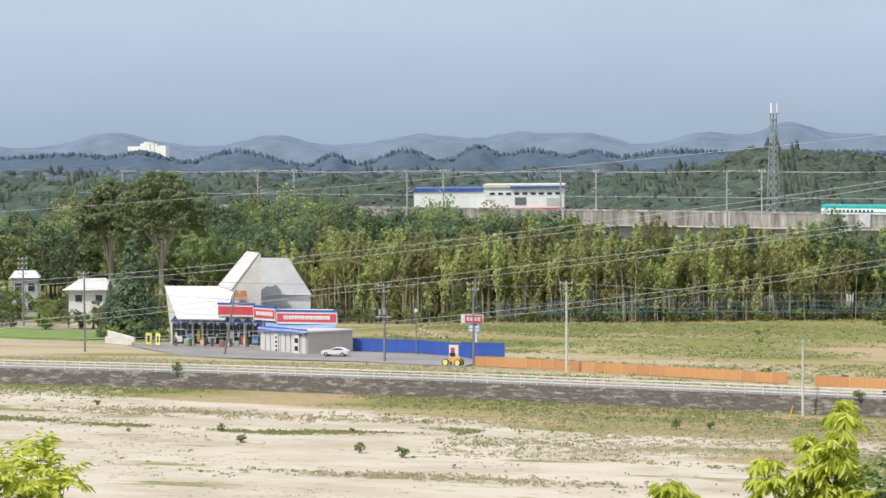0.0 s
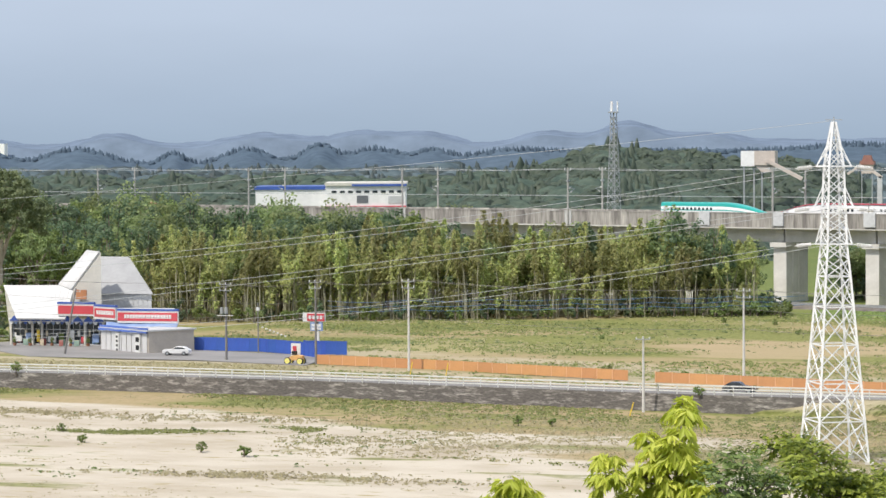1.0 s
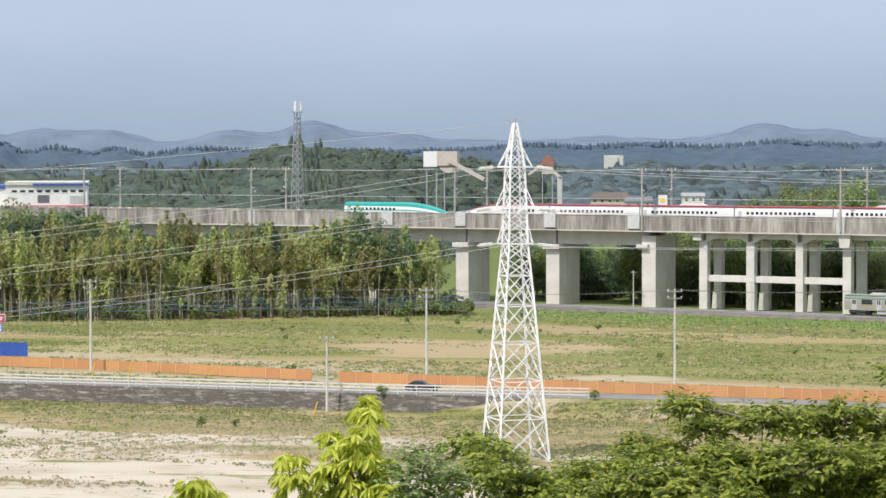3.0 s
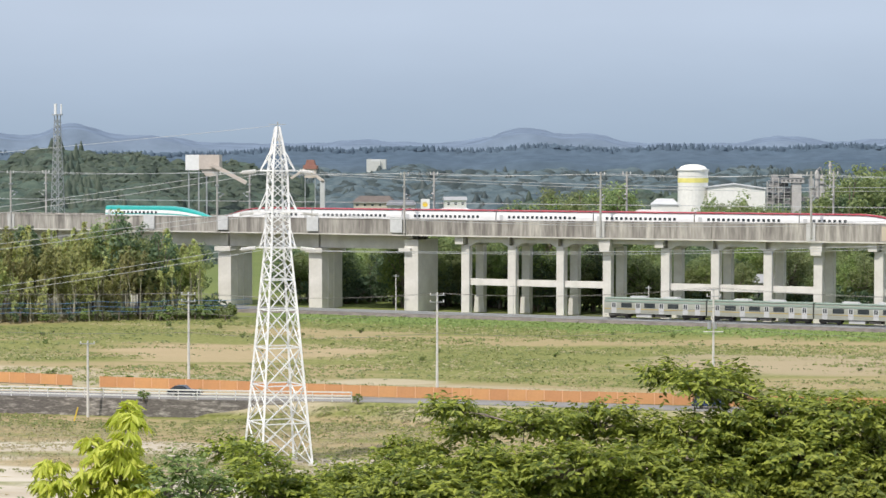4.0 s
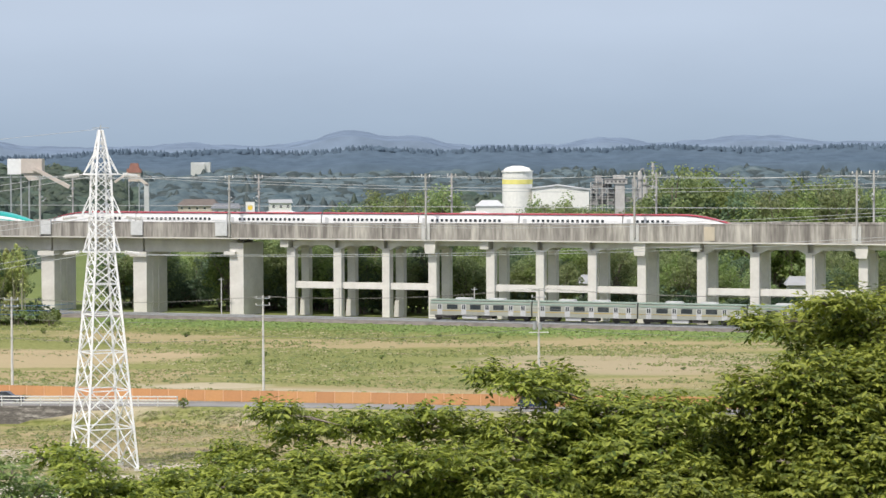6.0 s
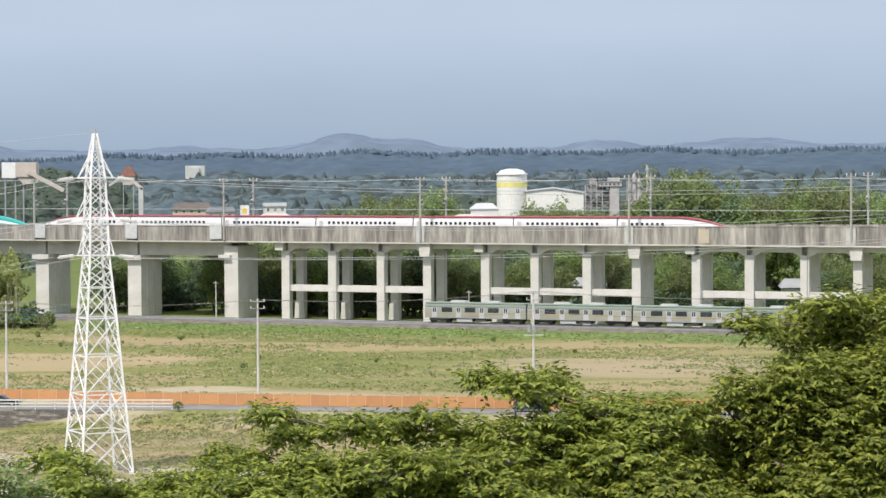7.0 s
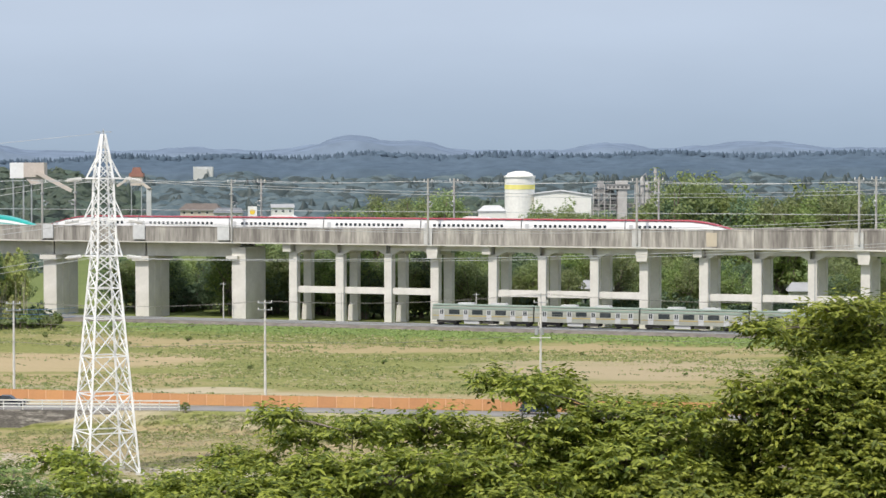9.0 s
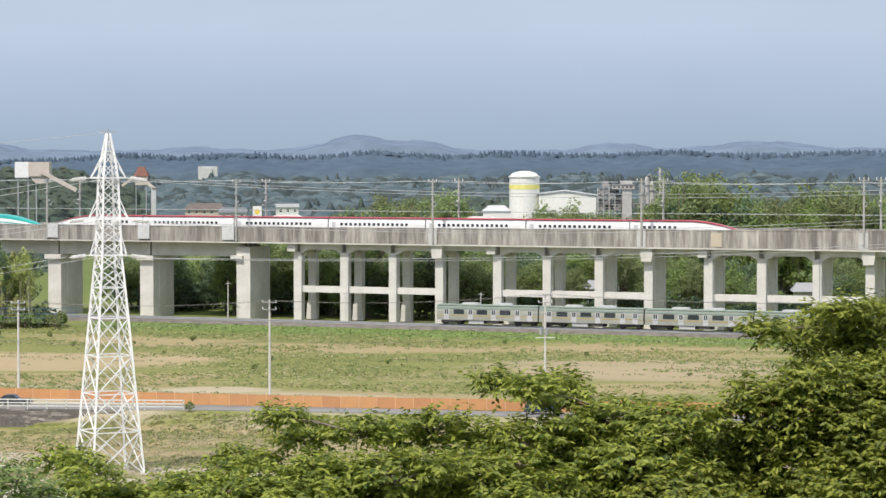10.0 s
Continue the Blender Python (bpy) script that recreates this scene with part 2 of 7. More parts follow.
def ground_material():
    m = bpy.data.materials.new("grass_earth_and_sand")
    m.use_nodes = True
    n, l = m.node_tree.nodes, m.node_tree.links
    b = n["Principled BSDF"]
    b.inputs["Roughness"].default_value = 0.95
    b.inputs["Specular IOR Level"].default_value = 0.1
    pos = n.new("ShaderNodeNewGeometry").outputs["Position"]

    def nz(scale, stretch=(1, 1, 1), detail=5):
        mp = n.new("ShaderNodeMapping"); mp.inputs["Scale"].default_value = stretch
        l.new(pos, mp.inputs["Vector"])
        t = n.new("ShaderNodeTexNoise"); t.inputs["Scale"].default_value, t.inputs["Detail"].default_value = scale, detail
        l.new(mp.outputs[0], t.inputs["Vector"])
        return t.outputs["Fac"]

    def ramp(src, lo, hi, a=0.0, c=1.0):
        r = n.new("ShaderNodeMapRange")
        for k, val in zip(("From Min", "From Max", "To Min", "To Max"), (lo, hi, a, c)):
            r.inputs[k].default_value = val
        l.new(src, r.inputs["Value"]); return r.outputs[0]

    def mix(fac, a, c):
        x = n.new("ShaderNodeMix"); x.data_type = "RGBA"
        l.new(fac, x.inputs["Factor"])
        for k, val in (("A", a), ("B", c)):
            if isinstance(val, tuple):
                x.inputs[k].default_value = (*val, 1)
            else:
                l.new(val, x.inputs[k])
        return x.outputs["Result"]

    def op(kind, a, c):
        x = n.new("ShaderNodeMath"); x.operation = kind
        for i, val in enumerate((a, c)):
            if isinstance(val, (int, float)):
                x.inputs[i].default_value = val
            else:
                l.new(val, x.inputs[i])
        return x.outputs[0]

    sp = n.new("ShaderNodeSeparateXYZ"); l.new(pos, sp.inputs[0])
    X, Y, Z = sp.outputs
    fine, mid = nz(1.1), nz(0.12, (1, 0.5, 1))
    grass = mix(ramp(fine, 0.35, 0.65), (0.150, 0.168, 0.052), (0.255, 0.255, 0.098))
    dry = mix(ramp(fine, 0.3, 0.7), (0.40, 0.31, 0.19), (0.30, 0.25, 0.13))
    patch = ramp(nz(0.026, (0.6, 1.4, 1), 9), 0.48, 0.58)
    field = mix(op("MULTIPLY", patch, 0.85), grass, dry)
    # greener belt along the railway, bare earth by the pylon line, pale dust behind the fence
    along = op("ADD", Y, op("MULTIPLY", X, 0.42))
    lush = ramp(op("ADD", along, op("MULTIPLY", nz(0.045, (0.5, 1.5, 1), 7), 26)), 459, 470)
    field = mix(op("MULTIPLY", lush, 0.8), field, mix(ramp(fine, 0.35, 0.65), (0.115, 0.160, 0.040), (0.205, 0.245, 0.075)))
    for cx, cy, rx, ry, tone in ((-57, 402, 27, 19, (0.42, 0.325, 0.21)), (32, 386, 32, 24, (0.36, 0.30, 0.20)), (-30, 352, 9, 5, (0.46, 0.39, 0.29)), (-110, 395, 26, 12, (0.36, 0.32, 0.17))):
        ux, uy = op("DIVIDE", op("SUBTRACT", X, cx), rx), op("DIVIDE", op("SUBTRACT", Y, cy), ry)
        rim = op("ADD", op("ADD", op("MULTIPLY", ux, ux), op("MULTIPLY", uy, uy)), op("MULTIPLY", nz(0.09, (0.6, 1.6, 1), 8), 2.2))
        field = mix(op("MULTIPLY", ramp(rim, 2.05, 1.55), 0.75), field, tone)
    dusty = op("MULTIPLY", ramp(along, 340, 336), ramp(nz(0.05, (0.6, 1.6, 1), 7), 0.40, 0.52))
    field = mix(op("MULTIPLY", dusty, 0.8), field, (0.43, 0.37, 0.27))
    sand = mix(ramp(nz(0.10, (0.7, 1.3, 1), 8), 0.40, 0.64), (0.53, 0.48, 0.40), (0.42, 0.365, 0.285))
    sand = mix(ramp(nz(0.45, (0.6, 1.9, 1), 9), 0.60, 0.70), sand, (0.36, 0.31, 0.18))
    # weeds creep over the sand from the wall side and from the east
    edge = op("ADD", op("SUBTRACT", Y, 306), op("MULTIPLY", op("ADD", X, 118), 0.42))
    edge = op("ADD", edge, op("MULTIPLY", op("SUBTRACT", nz(0.03, (0.5, 2.0, 1), 8), 0.5), 110))
    weeds = ramp(edge, -3, 6)
    fieldlow = mix(ramp(nz(0.05, (0.6, 1.8, 1), 8), 0.38, 0.53), grass, dry)
    low = mix(weeds, sand, fieldlow)
    fine_tufts = ramp(nz(0.10, (0.55, 1.7, 1), 9), 0.60, 0.68)
    low = mix(op("MULTIPLY", fine_tufts, 0.9), low, grass)
    under = ramp(Z, -1.75, -1.2)
    near = ramp(Y, 150, 190)
    col = mix(under, low, field)
    col = mix(near, (0.06, 0.075, 0.03), col)
    deep = ramp(Y, 520, 640)
    col = mix(deep, col, mix(mid, (0.10, 0.14, 0.045), (0.17, 0.20, 0.07)))
    l.new(col, b.inputs["Base Color"])
    bp = n.new("ShaderNodeBump"); bp.inputs["Strength"].default_value, bp.inputs["Distance"].default_value = 0.8, 0.25
    l.new(fine, bp.inputs["Height"]); l.new(bp.outputs[0], b.inputs["Normal"])
    return m


build_ground()


def strip(name, x0, x1, v0, v1, z, material, label, step=6.0, thick=0.12):
    """A paved strip that follows the road's edge."""
    bm = bmesh.new()
    prev = None
    k = max(1, int((x1 - x0) / step))
    for i in range(k + 1):
        x = x0 + (x1 - x0) * i / k
        c = [bm.verts.new((x, g(x) + v, zz)) for v, zz in ((v0, z - thick), (v0, z), (v1, z), (v1, z - thick))]
        if prev:
            for a in range(3):
                bm.faces.new((prev[a], c[a], c[a + 1], prev[a + 1]))
        prev = c
    return tagged(part(name, bm, material), label, name, kind="structure")


strip("road", -400, 300, 1.0, 7.0, 0.06, ASPHALT, "narrow grey asphalt road behind a white railing")

# retaining wall, stained concrete, with a coping
bm = bmesh.new()
prev = None
for i in range(101):
    x = -300 + i * 2.6
    y = g(x)
    top = 0.12
    c = [bm.verts.new(p) for p in ((x, y - 0.75, -2.6), (x, y - 0.42, top), (x, y + 0.1, top), (x, y + 0.1, -2.6))]
    if prev:
        for a in range(3):
            bm.faces.new((prev[a], c[a], c[a + 1], prev[a + 1]))
    prev = c
tagged(part("retaining_wall", bm, WALL_STAIN), "dark stained concrete retaining wall below the road", "wall", kind="structure")


# ---- white guard rail on the wall ----
def build_guard_rail():
    top = empty("guard_rail", pose(0, 0, 0), "white painted steel railing along the road edge", "railing")
    pm = None
    x = -260.0
    xs = []
    while x < -31:
        xs.append(x); x += 2.45
    for x in xs:
        if pm is None:
            pm = mesh(bb(-0.06, 0.06, -0.06, 0.06, 0, 1.3), "post", WHITE_PAINT)
        part("post", pm, None, top, m=pose(x, g(x) - 0.2, 0.1))
    for z, h in ((0.42, 0.13), (0.82, 0.13), (1.22, 0.16)):
        bm = bmesh.new()
        bent_bar(bm, [(a, g(a) - 0.33, 0.1 + z) for a in xs], 0.07, h)
        part("rail", bm, WHITE_PAINT, top)


build_guard_rail()


# ---- orange panel fence ----
def panel_fence(name, pts, height, width, material, label, post=None, ribs=0):
    top = empty(name, pose(0, 0, 0), label, "fence")
    pts = [Vector((x, y, 0)) for x, y in pts]
    me = None
    for a, b in zip(pts, pts[1:]):
        k = max(1, round((b - a).length / width))
        w = (b - a).length / k
        d = (b - a).normalized()
        ang = math.degrees(math.atan2(d.y, d.x))
        bm = bmesh.new()
        box(bm, 0.03, w - 0.03, -0.03, 0.03, 0.05, height)
        for r in range(ribs):
            xx = w * (r + 0.5) / ribs
            box(bm, xx - 0.06, xx + 0.06, -0.05, -0.032, 0.06, height - 0.01)
        me = mesh(bm, "panel", material)
        pmsh = mesh(bb(-0.05, 0.05, -0.07, -0.034, 0, height + 0.08), "post", post or material)
        for i in range(k):
            p = a + d * (w * i)
            part("panel", me, None, top, m=pose(p.x, p.y, 0.02 * hash2(i, p.x), 0, 0, ang))
            part("post", pmsh, None, top, m=pose(p.x, p.y, 0, 0, 0, ang))
    return top


ORANGE_POST = mat("faded_orange_post", (0.70, 0.42, 0.25), (0.6, 0.35, 0.2), 0.5, 0.7)
panel_fence("orange_fence", [(-121.8, 359.9), (-97.4, 352.4), (-71.7, 342.5)], 1.45, 2.4, ORANGE, "faded orange panel fence along a grassy field", ORANGE_POST)
panel_fence("orange_fence", [(-67.6, 340.6), (-57.9, 337.9), (-31.8, 329.6), (-12.8, 325.3), (12.3, 320.2), (30.7, 317.2), (75, 309)], 1.45, 2.4, ORANGE, "faded orange panel fence along the road", ORANGE_POST)
panel_fence("blue_fence", [(-149.3, 381.6), (-138, 380.6), (-129.8, 375.5), (-124.2, 369.5)], 2.1, 1.8, BLUE_SHEET, "blue corrugated steel fence round the shop yard", ribs=4)
panel_fence("blue_fence", [(-129.8, 377.5), (-122.8, 377.4)], 2.1, 1.8, BLUE_SHEET, "short blue steel fence behind the orange fence", ribs=4)


# ---- railway viaduct ----
VIA = pose(-28.93, 503.31, 0, 0, 0, -23)


def rail_pose(s, back, z):
    """Metres along the viaduct, behind its front columns, above the ground."""
    return VIA @ pose(s, back, z)


CREAM_PATCH = mat("cream_water_stain", (0.60, 0.52, 0.40), (0.46, 0.41, 0.33), 0.6, 0.85, streak=(1, 1, 0.2))
FRAMES_ = [0.0, 41.6, 82.8, 124.2]


def build_viaduct():
    top = empty("viaduct", VIA, "long grey concrete railway viaduct on square columns", "viaduct", kind="structure")
    col = bmesh.new()
    box(col, 0, 1.65, 0, 1.5, -0.3, 13.4)
    col_me = mesh(col, "column", CONCRETE)
    flare = bmesh.new()
    # back column with a stepped foot
    box(flare, 0, 1.65, 0, 1.5, -0.3, 13.4)
    prism(flare, [(-0.35, -0.3), (2.0, -0.3), (1.75, 3.2), (-0.1, 3.2)], -0.25, -0.004)
    back_me = mesh(flare, "column", CONCRETE)
    tie = mesh(bb(0, 8.4, 0.25, 1.05, 5.6, 6.85), "tie_beam", CONCRETE)
    corb = bmesh.new()
    prism(corb, [(-0.15, 12.6), (1.75, 12.6), (1.95, 14.0), (1.95, 14.98), (-0.35, 14.98), (-0.35, 14.0)], -1.2, -0.004)
    corb_me = mesh(corb, "corbel", CONCRETE)
    for base in FRAMES_:
        for i, s in enumerate((0, 9.95, 20.2, 29.8)):
            part("column", col_me, None, top, m=pose(base + s, 0, 0))
            part("column", back_me, None, top, m=pose(base + s, 6.4, 0))
            if i < 3:
                w = (9.95, 10.25, 9.6)[i]
                # haunched longitudinal beam, front and back
                for y in (0.15, 6.55):
                    b2 = bmesh.new()
                    z0, z1 = 13.9, 14.98
                    prism(b2, [(1.3, 13.1), (1.66, 13.1), (3.1, z0), (w - 1.4, z0), (w + 0.05, 13.1), (w + 0.3, 13.1), (w + 0.3, z1), (1.3, z1)], y, y + 1.1)
                    part("haunched_beam", b2, CONCRETE, top, m=pose(base + s, 0, 0))
                t = part("tie_beam", tie, None, top, m=pose(base + s + 1.6, 0, 0))
                t.scale.x = (w - 1.6) / 8.4
            b3 = bb(0.2, 1.45, 1.5, 6.4, 13.2, 14.98)
            part("cross_beam", b3, CONCRETE, top, m=pose(base + s, 0, 0))
        for s in (29.8,):
            part("corbel", corb_me, None, top, m=pose(base + s, 0, 0))
            part("drop_span", bb(1.66, 11.9, 0.3, 7.6, 14.0, 14.98), CONCRETE, top, m=pose(base + s, 0, 0))
        part("corbel", bb(-0.7, 1.0, -1.0, 1.45, 13.5, 14.98), CONCRETE, top, m=pose(base - 0.2, 0, 0))
    # solid wall piers and girders towards the town
    pier = bmesh.new()
    box(pier, -1.5, 1.5, -0.2, 8.2, -0.6, 11.3)
    for k in (2.2, 4.6):
        box(pier, 1.49, 1.62, k, k + 0.35, -0.5, 11.3)
    pier_me = mesh(pier, "pier", CONCRETE)
    cap_me = mesh(bb(-1.9, 1.9, -1.0, 9.0, 11.3, 12.2), "pier_cap", CONCRETE)
    big = bmesh.new()
    box(big, -1.4, 1.6, -0.3, 8.3, -0.5, 14.2)
    part("pier", big, CONCRETE, top, m=pose(-10.9, 0, 0))
    part("pier_cap", bb(-2.3, 0.2, -1.1, 8.8, 11.9, 12.5), CONCRETE, top, m=pose(-10.9, 0, 0))
    s = -32.4
    while s > -325:
        part("pier", pier_me, None, top, m=pose(s, 0, 0))
        part("pier_cap", cap_me, None, top, m=pose(s, 0, 0))
        s -= 21.2
    gm = mesh(bb(0.12, 20.9, 0, 0.7, 12.25, 14.98), "girder", CONCRETE)
    s = -32.4
    while s > -325:
        for y in (1.7, 3.7, 5.7, 7.6):
            part("girder", gm, None, top, m=pose(s, y, 0))
        s -= 21.2
    # deck slab and parapet in segments
    breaks = [-329.2 + 21.2 * i for i in range(15)] + [-10.9, 0.6, 10.8, 21.0, 30.9, 42.2, 52.2, 62.4, 72.1, 83.6, 93.6, 103.8, 113.6, 125, 135, 145.2, 155]
    for i, (a, b) in enumerate(zip(breaks, breaks[1:])):
        part("deck_slab", bb(a + 0.02, b - 0.02, -1.35, 10.6, 15.0, 15.85), CONCRETE, top)
        for y in (-1.55, 10.3):
            bm = bmesh.new()
            box(bm, a + 0.025, b - 0.025, y, y + 0.28, 15.25, 18.05 + 0.004 * max(0, a))
            box(bm, a + 0.03, b - 0.03, y - 0.06, y + 0.34, 18.06 + 0.004 * max(0, a), 18.25 + 0.004 * max(0, a))
            part("parapet", bm, PARAPET, top)
    # pale ledge under the parapet
    part("ledge", bb(-328, 155, -1.68, -1.36, 15.0, 15.22), CONCRETE, top)
    for y in (1.6, 6.0):
        for r in (0, 1.43):
            part("running_rail", bb(-328, 155, y + r, y + r + 0.08, 15.86, 16.05), STEEL_GREY, top)
    plate = mesh(bb(-0.75, 0.95, -1.72, -1.57, 15.24, 18.3), "mast_plate", mat("pale_new_concrete", (0.56, 0.56, 0.55), (0.48, 0.48, 0.47), 0.5, 0.8))
    for s in (29.9, 71.3, 112.5, -105.6, -151.7):
        part("mast_plate", plate, None, top, "pale concrete mast footing", pose(s, 0, 0))
    # pale cream water stain, added as a thin plate on the parapet
    part("cream_stain", bb(84.6, 86.6, -1.6, -1.56, 15.5, 18.0), CREAM_PATCH, top, "pale cream water stain on the parapet")
    for s in (0.9, 10.9, 20.9, 42.5, 52.3, 62.6, 83.8, 93.6, 103.4):
        part("drain_pipe", bb(s + 0.85, s + 0.97, -0.14, -0.02, 0.2, 13.2), STEEL_GREY, top)
    # grey equipment boxes on the parapet over the piers
    gb = mesh(bb(0, 2.6, -1.95, -1.64, 15.6, 18.4), "grey_panel", mat("pale_grey_panel", (0.66, 0.67, 0.68), None, 0.5, 0.6))
    for s in (-54.4, -72.0, -33.4, -14.6):
        part("service_panel", gb, None, top, "pale grey service panel", pose(s, 0, 0))


build_viaduct()


def catenary_mast():
    top = empty("catenary_mast", pose(0, 0, 0), "grey steel railway power mast with bracket arms", "mast", "masts on the viaduct")
    bm = bmesh.new(); beam(bm, (0, 0, 15.2), (0, 0, 27.2), 0.40, sides=8, taper=0.8)
    part("pole", bm, MAST_GREY, top)
    bm = bmesh.new(); beam(bm, (0, 0, 21.6), (0, 2.6, 22.6), 0.1); beam(bm, (0, 0, 22.9), (0, 2.6, 22.6), 0.08)
    part("bracket", bm, STEEL_GREY, top)
    for half, z, w in ((0.9, 26.6, 0.12), (0.55, 25.6, 0.1)):
        bm = bmesh.new(); beam(bm, (-half, 0, z), (half, 0, z), w)
        part("crossarm", bm, STEEL_GREY, top)
    for x in (-0.8, 0.8):
        bm = bmesh.new(); beam(bm, (x, 0, 26.7), (x, 0, 27.15), 0.16, sides=6)
        part("insulator", bm, WHITE_PAINT, top)
    for y, z in ((0.35, 22.75), (0.9, 21.95)):
        bm = bmesh.new(); beam(bm, (0, y, z), (0, y + 0.55, z + 0.1), 0.26, sides=8)
        part("insulator", bm, WHITE_PAINT, top)
    part("clamp", bb(-0.3, 0.3, -0.3, 0.3, 24.2, 24.5), STEEL_GREY, top)
    return top


m0 = catenary_mast()
MAST_S = (-302, -250.3, -199, -151.7, -105.6, -54.5, -11.7, 29.9, 71.3, 112.5)
for k, s in enumerate(MAST_S):
    for back, flip in ((-1.85, 0), (10.9, 180)):
        mm = rail_pose(s + 0.2, back, 0.25 + 0.006 * max(0, s)) @ pose(0, 0, 0, 0, 0, flip)
        if k == 0 and flip == 0:
            m0.matrix_basis = mm
        else:
            copy_thing(m0, mm)


def wire(name, pts, r, label, material=None, group=""):
    cu = bpy.data.curves.new(name, "CURVE")
    cu.dimensions, cu.bevel_depth, cu.bevel_resolution = "3D", r, 1
    sp = cu.splines.new("POLY")
    sp.points.add(len(pts) - 1)
    for p, c in zip(sp.points, pts):
        p.co = (*c, 1)
    cu.materials.append(material or WIRE)
    return tagged(new(name, cu), label, "cable", group)


def sag(p, q, drop, n=24):
    p, q = Vector(p), Vector(q)
    return [p.lerp(q, i / n) - Vector((0, 0, 4 * drop * (i / n) * (1 - i / n))) for i in range(n + 1)]


for back, z in ((-1.85, 27.1), (10.9, 27.1)):
    pts = []
    for a, b in zip(MAST_S, MAST_S[1:] + (160,)):
        pts += sag(rail_pose(a, back, z).translation, rail_pose(b, back, z + 0.3).translation, 0.5, 8)[:-1]
    wire("feeder_cable", pts, 0.045, "thin feeder cable strung between the viaduct masts", group="railway cables")
for back in (2.3, 6.7):
    wire("contact_cable", [rail_pose(s, back, 21.3).translation for s in (-325, 0, 160)], 0.03, "thin contact wire over the viaduct track", group="railway cables")

# ---- ground-level railway ----
bm = bmesh.new()
prism(bm, [(-17.2, -0.3), (-15.6, 0.55), (-4.4, 0.55), (-3.4, -0.3)], -260, 170)
tb = part("track_bed", bm, BALLAST, m=VIA @ Matrix(((0, 1, 0, 0), (1, 0, 0, 0), (0, 0, 1, 0), (0, 0, 0, 1))))
tagged(tb, "ballasted railway track bed in front of the viaduct", "railway", kind="structure")
for y in (-8.6, -12.6):
    for r in (0, 1.07):
        ob = part("track_rail", bb(-260, 170, y + r, y + r + 0.07, 0.56, 0.72), STEEL_GREY, tb, m=tb.matrix_basis.inverted() @ VIA)


# ---- lattice power pylon ----
def build_pylon():
    C = Vector((-35.4, 275.0))
    prof = [(-2.1, 4.05), (2.4, 3.55), (6.4, 3.12), (10.4, 2.7), (14.4, 2.28), (17.6, 1.92), (21.0, 1.5), (22.9, 1.43), (24.8, 1.36), (27.0, 1.25), (29.2, 1.15), (31.5, 0.75), (33.9, 0.22)]
    a0 = math.radians(-17.5)
    top = empty("power_pylon", pose(C.x, C.y, 0), "white painted steel lattice power pylon in the field", "pylon")

    def corner(k, z):
        R = float(np.interp(z, [p[0] for p in prof], [p[1] for p in prof]))
        a = a0 + k * math.pi / 2
        return Vector((R * math.cos(a), R * math.sin(a), z))

    for k in range(4):
        bm = bmesh.new()
        bent_bar(bm, [corner(k, z) for z, _ in prof], 0.21)
        part("leg", bm, STEEL_WHITE, top)
        bm = bmesh.new()
        box(bm, -0.4, 0.4, -0.4, 0.4, -2.6, -1.85)
        part("footing", bm, CONCRETE, top, m=pose(corner(k, 0).x * 1.06, corner(k, 0).y * 1.06, 0))
    levels = [-2.1, 2.4, 6.4, 10.4, 14.4, 17.6, 19.4, 21.0, 22.3, 23.6, 24.8, 26.3, 27.8, 29.2, 30.6, 32.0, 33.3]
    for k in range(4):
        for i, (z0, z1) in enumerate(zip(levels, levels[1:])):
            bm = bmesh.new()
            w = 0.115 if z0 < 20 else 0.085
            beam(bm, corner(k, z0), corner(k + 1, z1), w)
            beam(bm, corner(k + 1, z0), corner(k, z1), w)
            if z0 < 16:
                mid0, mid1 = (corner(k, z0) + corner(k + 1, z0)) / 2, (corner(k, z1) + corner(k + 1, z1)) / 2
                zm = (z0 + z1) / 2
                c = (mid0 + mid1) / 2
                q1, q2 = corner(k, zm), corner(k + 1, zm)
                for q, s0 in ((q1, corner(k, z0)), (q2, corner(k + 1, z0))):
                    beam(bm, q, s0.lerp(c, 0.5), 0.065)
                    beam(bm, q, (corner(k, z1) if q is q1 else corner(k + 1, z1)).lerp(c, 0.5), 0.065)
            if z1 in (2.4, 6.4, 10.4, 14.4, 17.6, 21.0, 24.8, 29.2, 32.0):
                beam(bm, corner(k, z1), corner(k + 1, z1), 0.12)
            part("brace", bm, STEEL_WHITE, top)
    ad = Vector((0.98, -0.2, 0)).normalized()
    for z, half in ((21.0, 2.05), (24.8, 2.25), (29.2, 1.95)):
        bm = bmesh.new()
        beam(bm, ad * -half + Vector((0, 0, z)), ad * half + Vector((0, 0, z)), 0.2)
        part("crossarm", bm, STEEL_WHITE, top)
        for sgn in (-1, 1):
            tip = ad * (half * sgn) + Vector((0, 0, z))
            near = [corner(k, z) for k in range(4)]
            near.sort(key=lambda p: -sgn * p.dot(ad))
            up = [corner(k, z + 2.3) for k in range(4)]
            up.sort(key=lambda p: -sgn * p.dot(ad))
            for p, w in [(q, 0.12) for q in near[:3]] + [(q, 0.10) for q in up[:2]]:
                bm = bmesh.new()
                beam(bm, p, tip, w)
                part("arm_tie", bm, STEEL_WHITE, top)
        for sgn in (-1, 1):
            tip = ad * (half * sgn) + Vector((0, 0, z))
            bm = bmesh.new()
            for i in range(9):
                p = tip + Vector((0.5 + i * 0.17, 0.05, -0.06 - i * 0.02)) * Vector((sgn, 1, 1))
                beam(bm, p, p + Vector((0.1 * sgn, 0, -0.01)), 0.42, sides=8)
            beam(bm, tip, tip + Vector((2.2 * sgn, 0.1, -0.25)), 0.1)
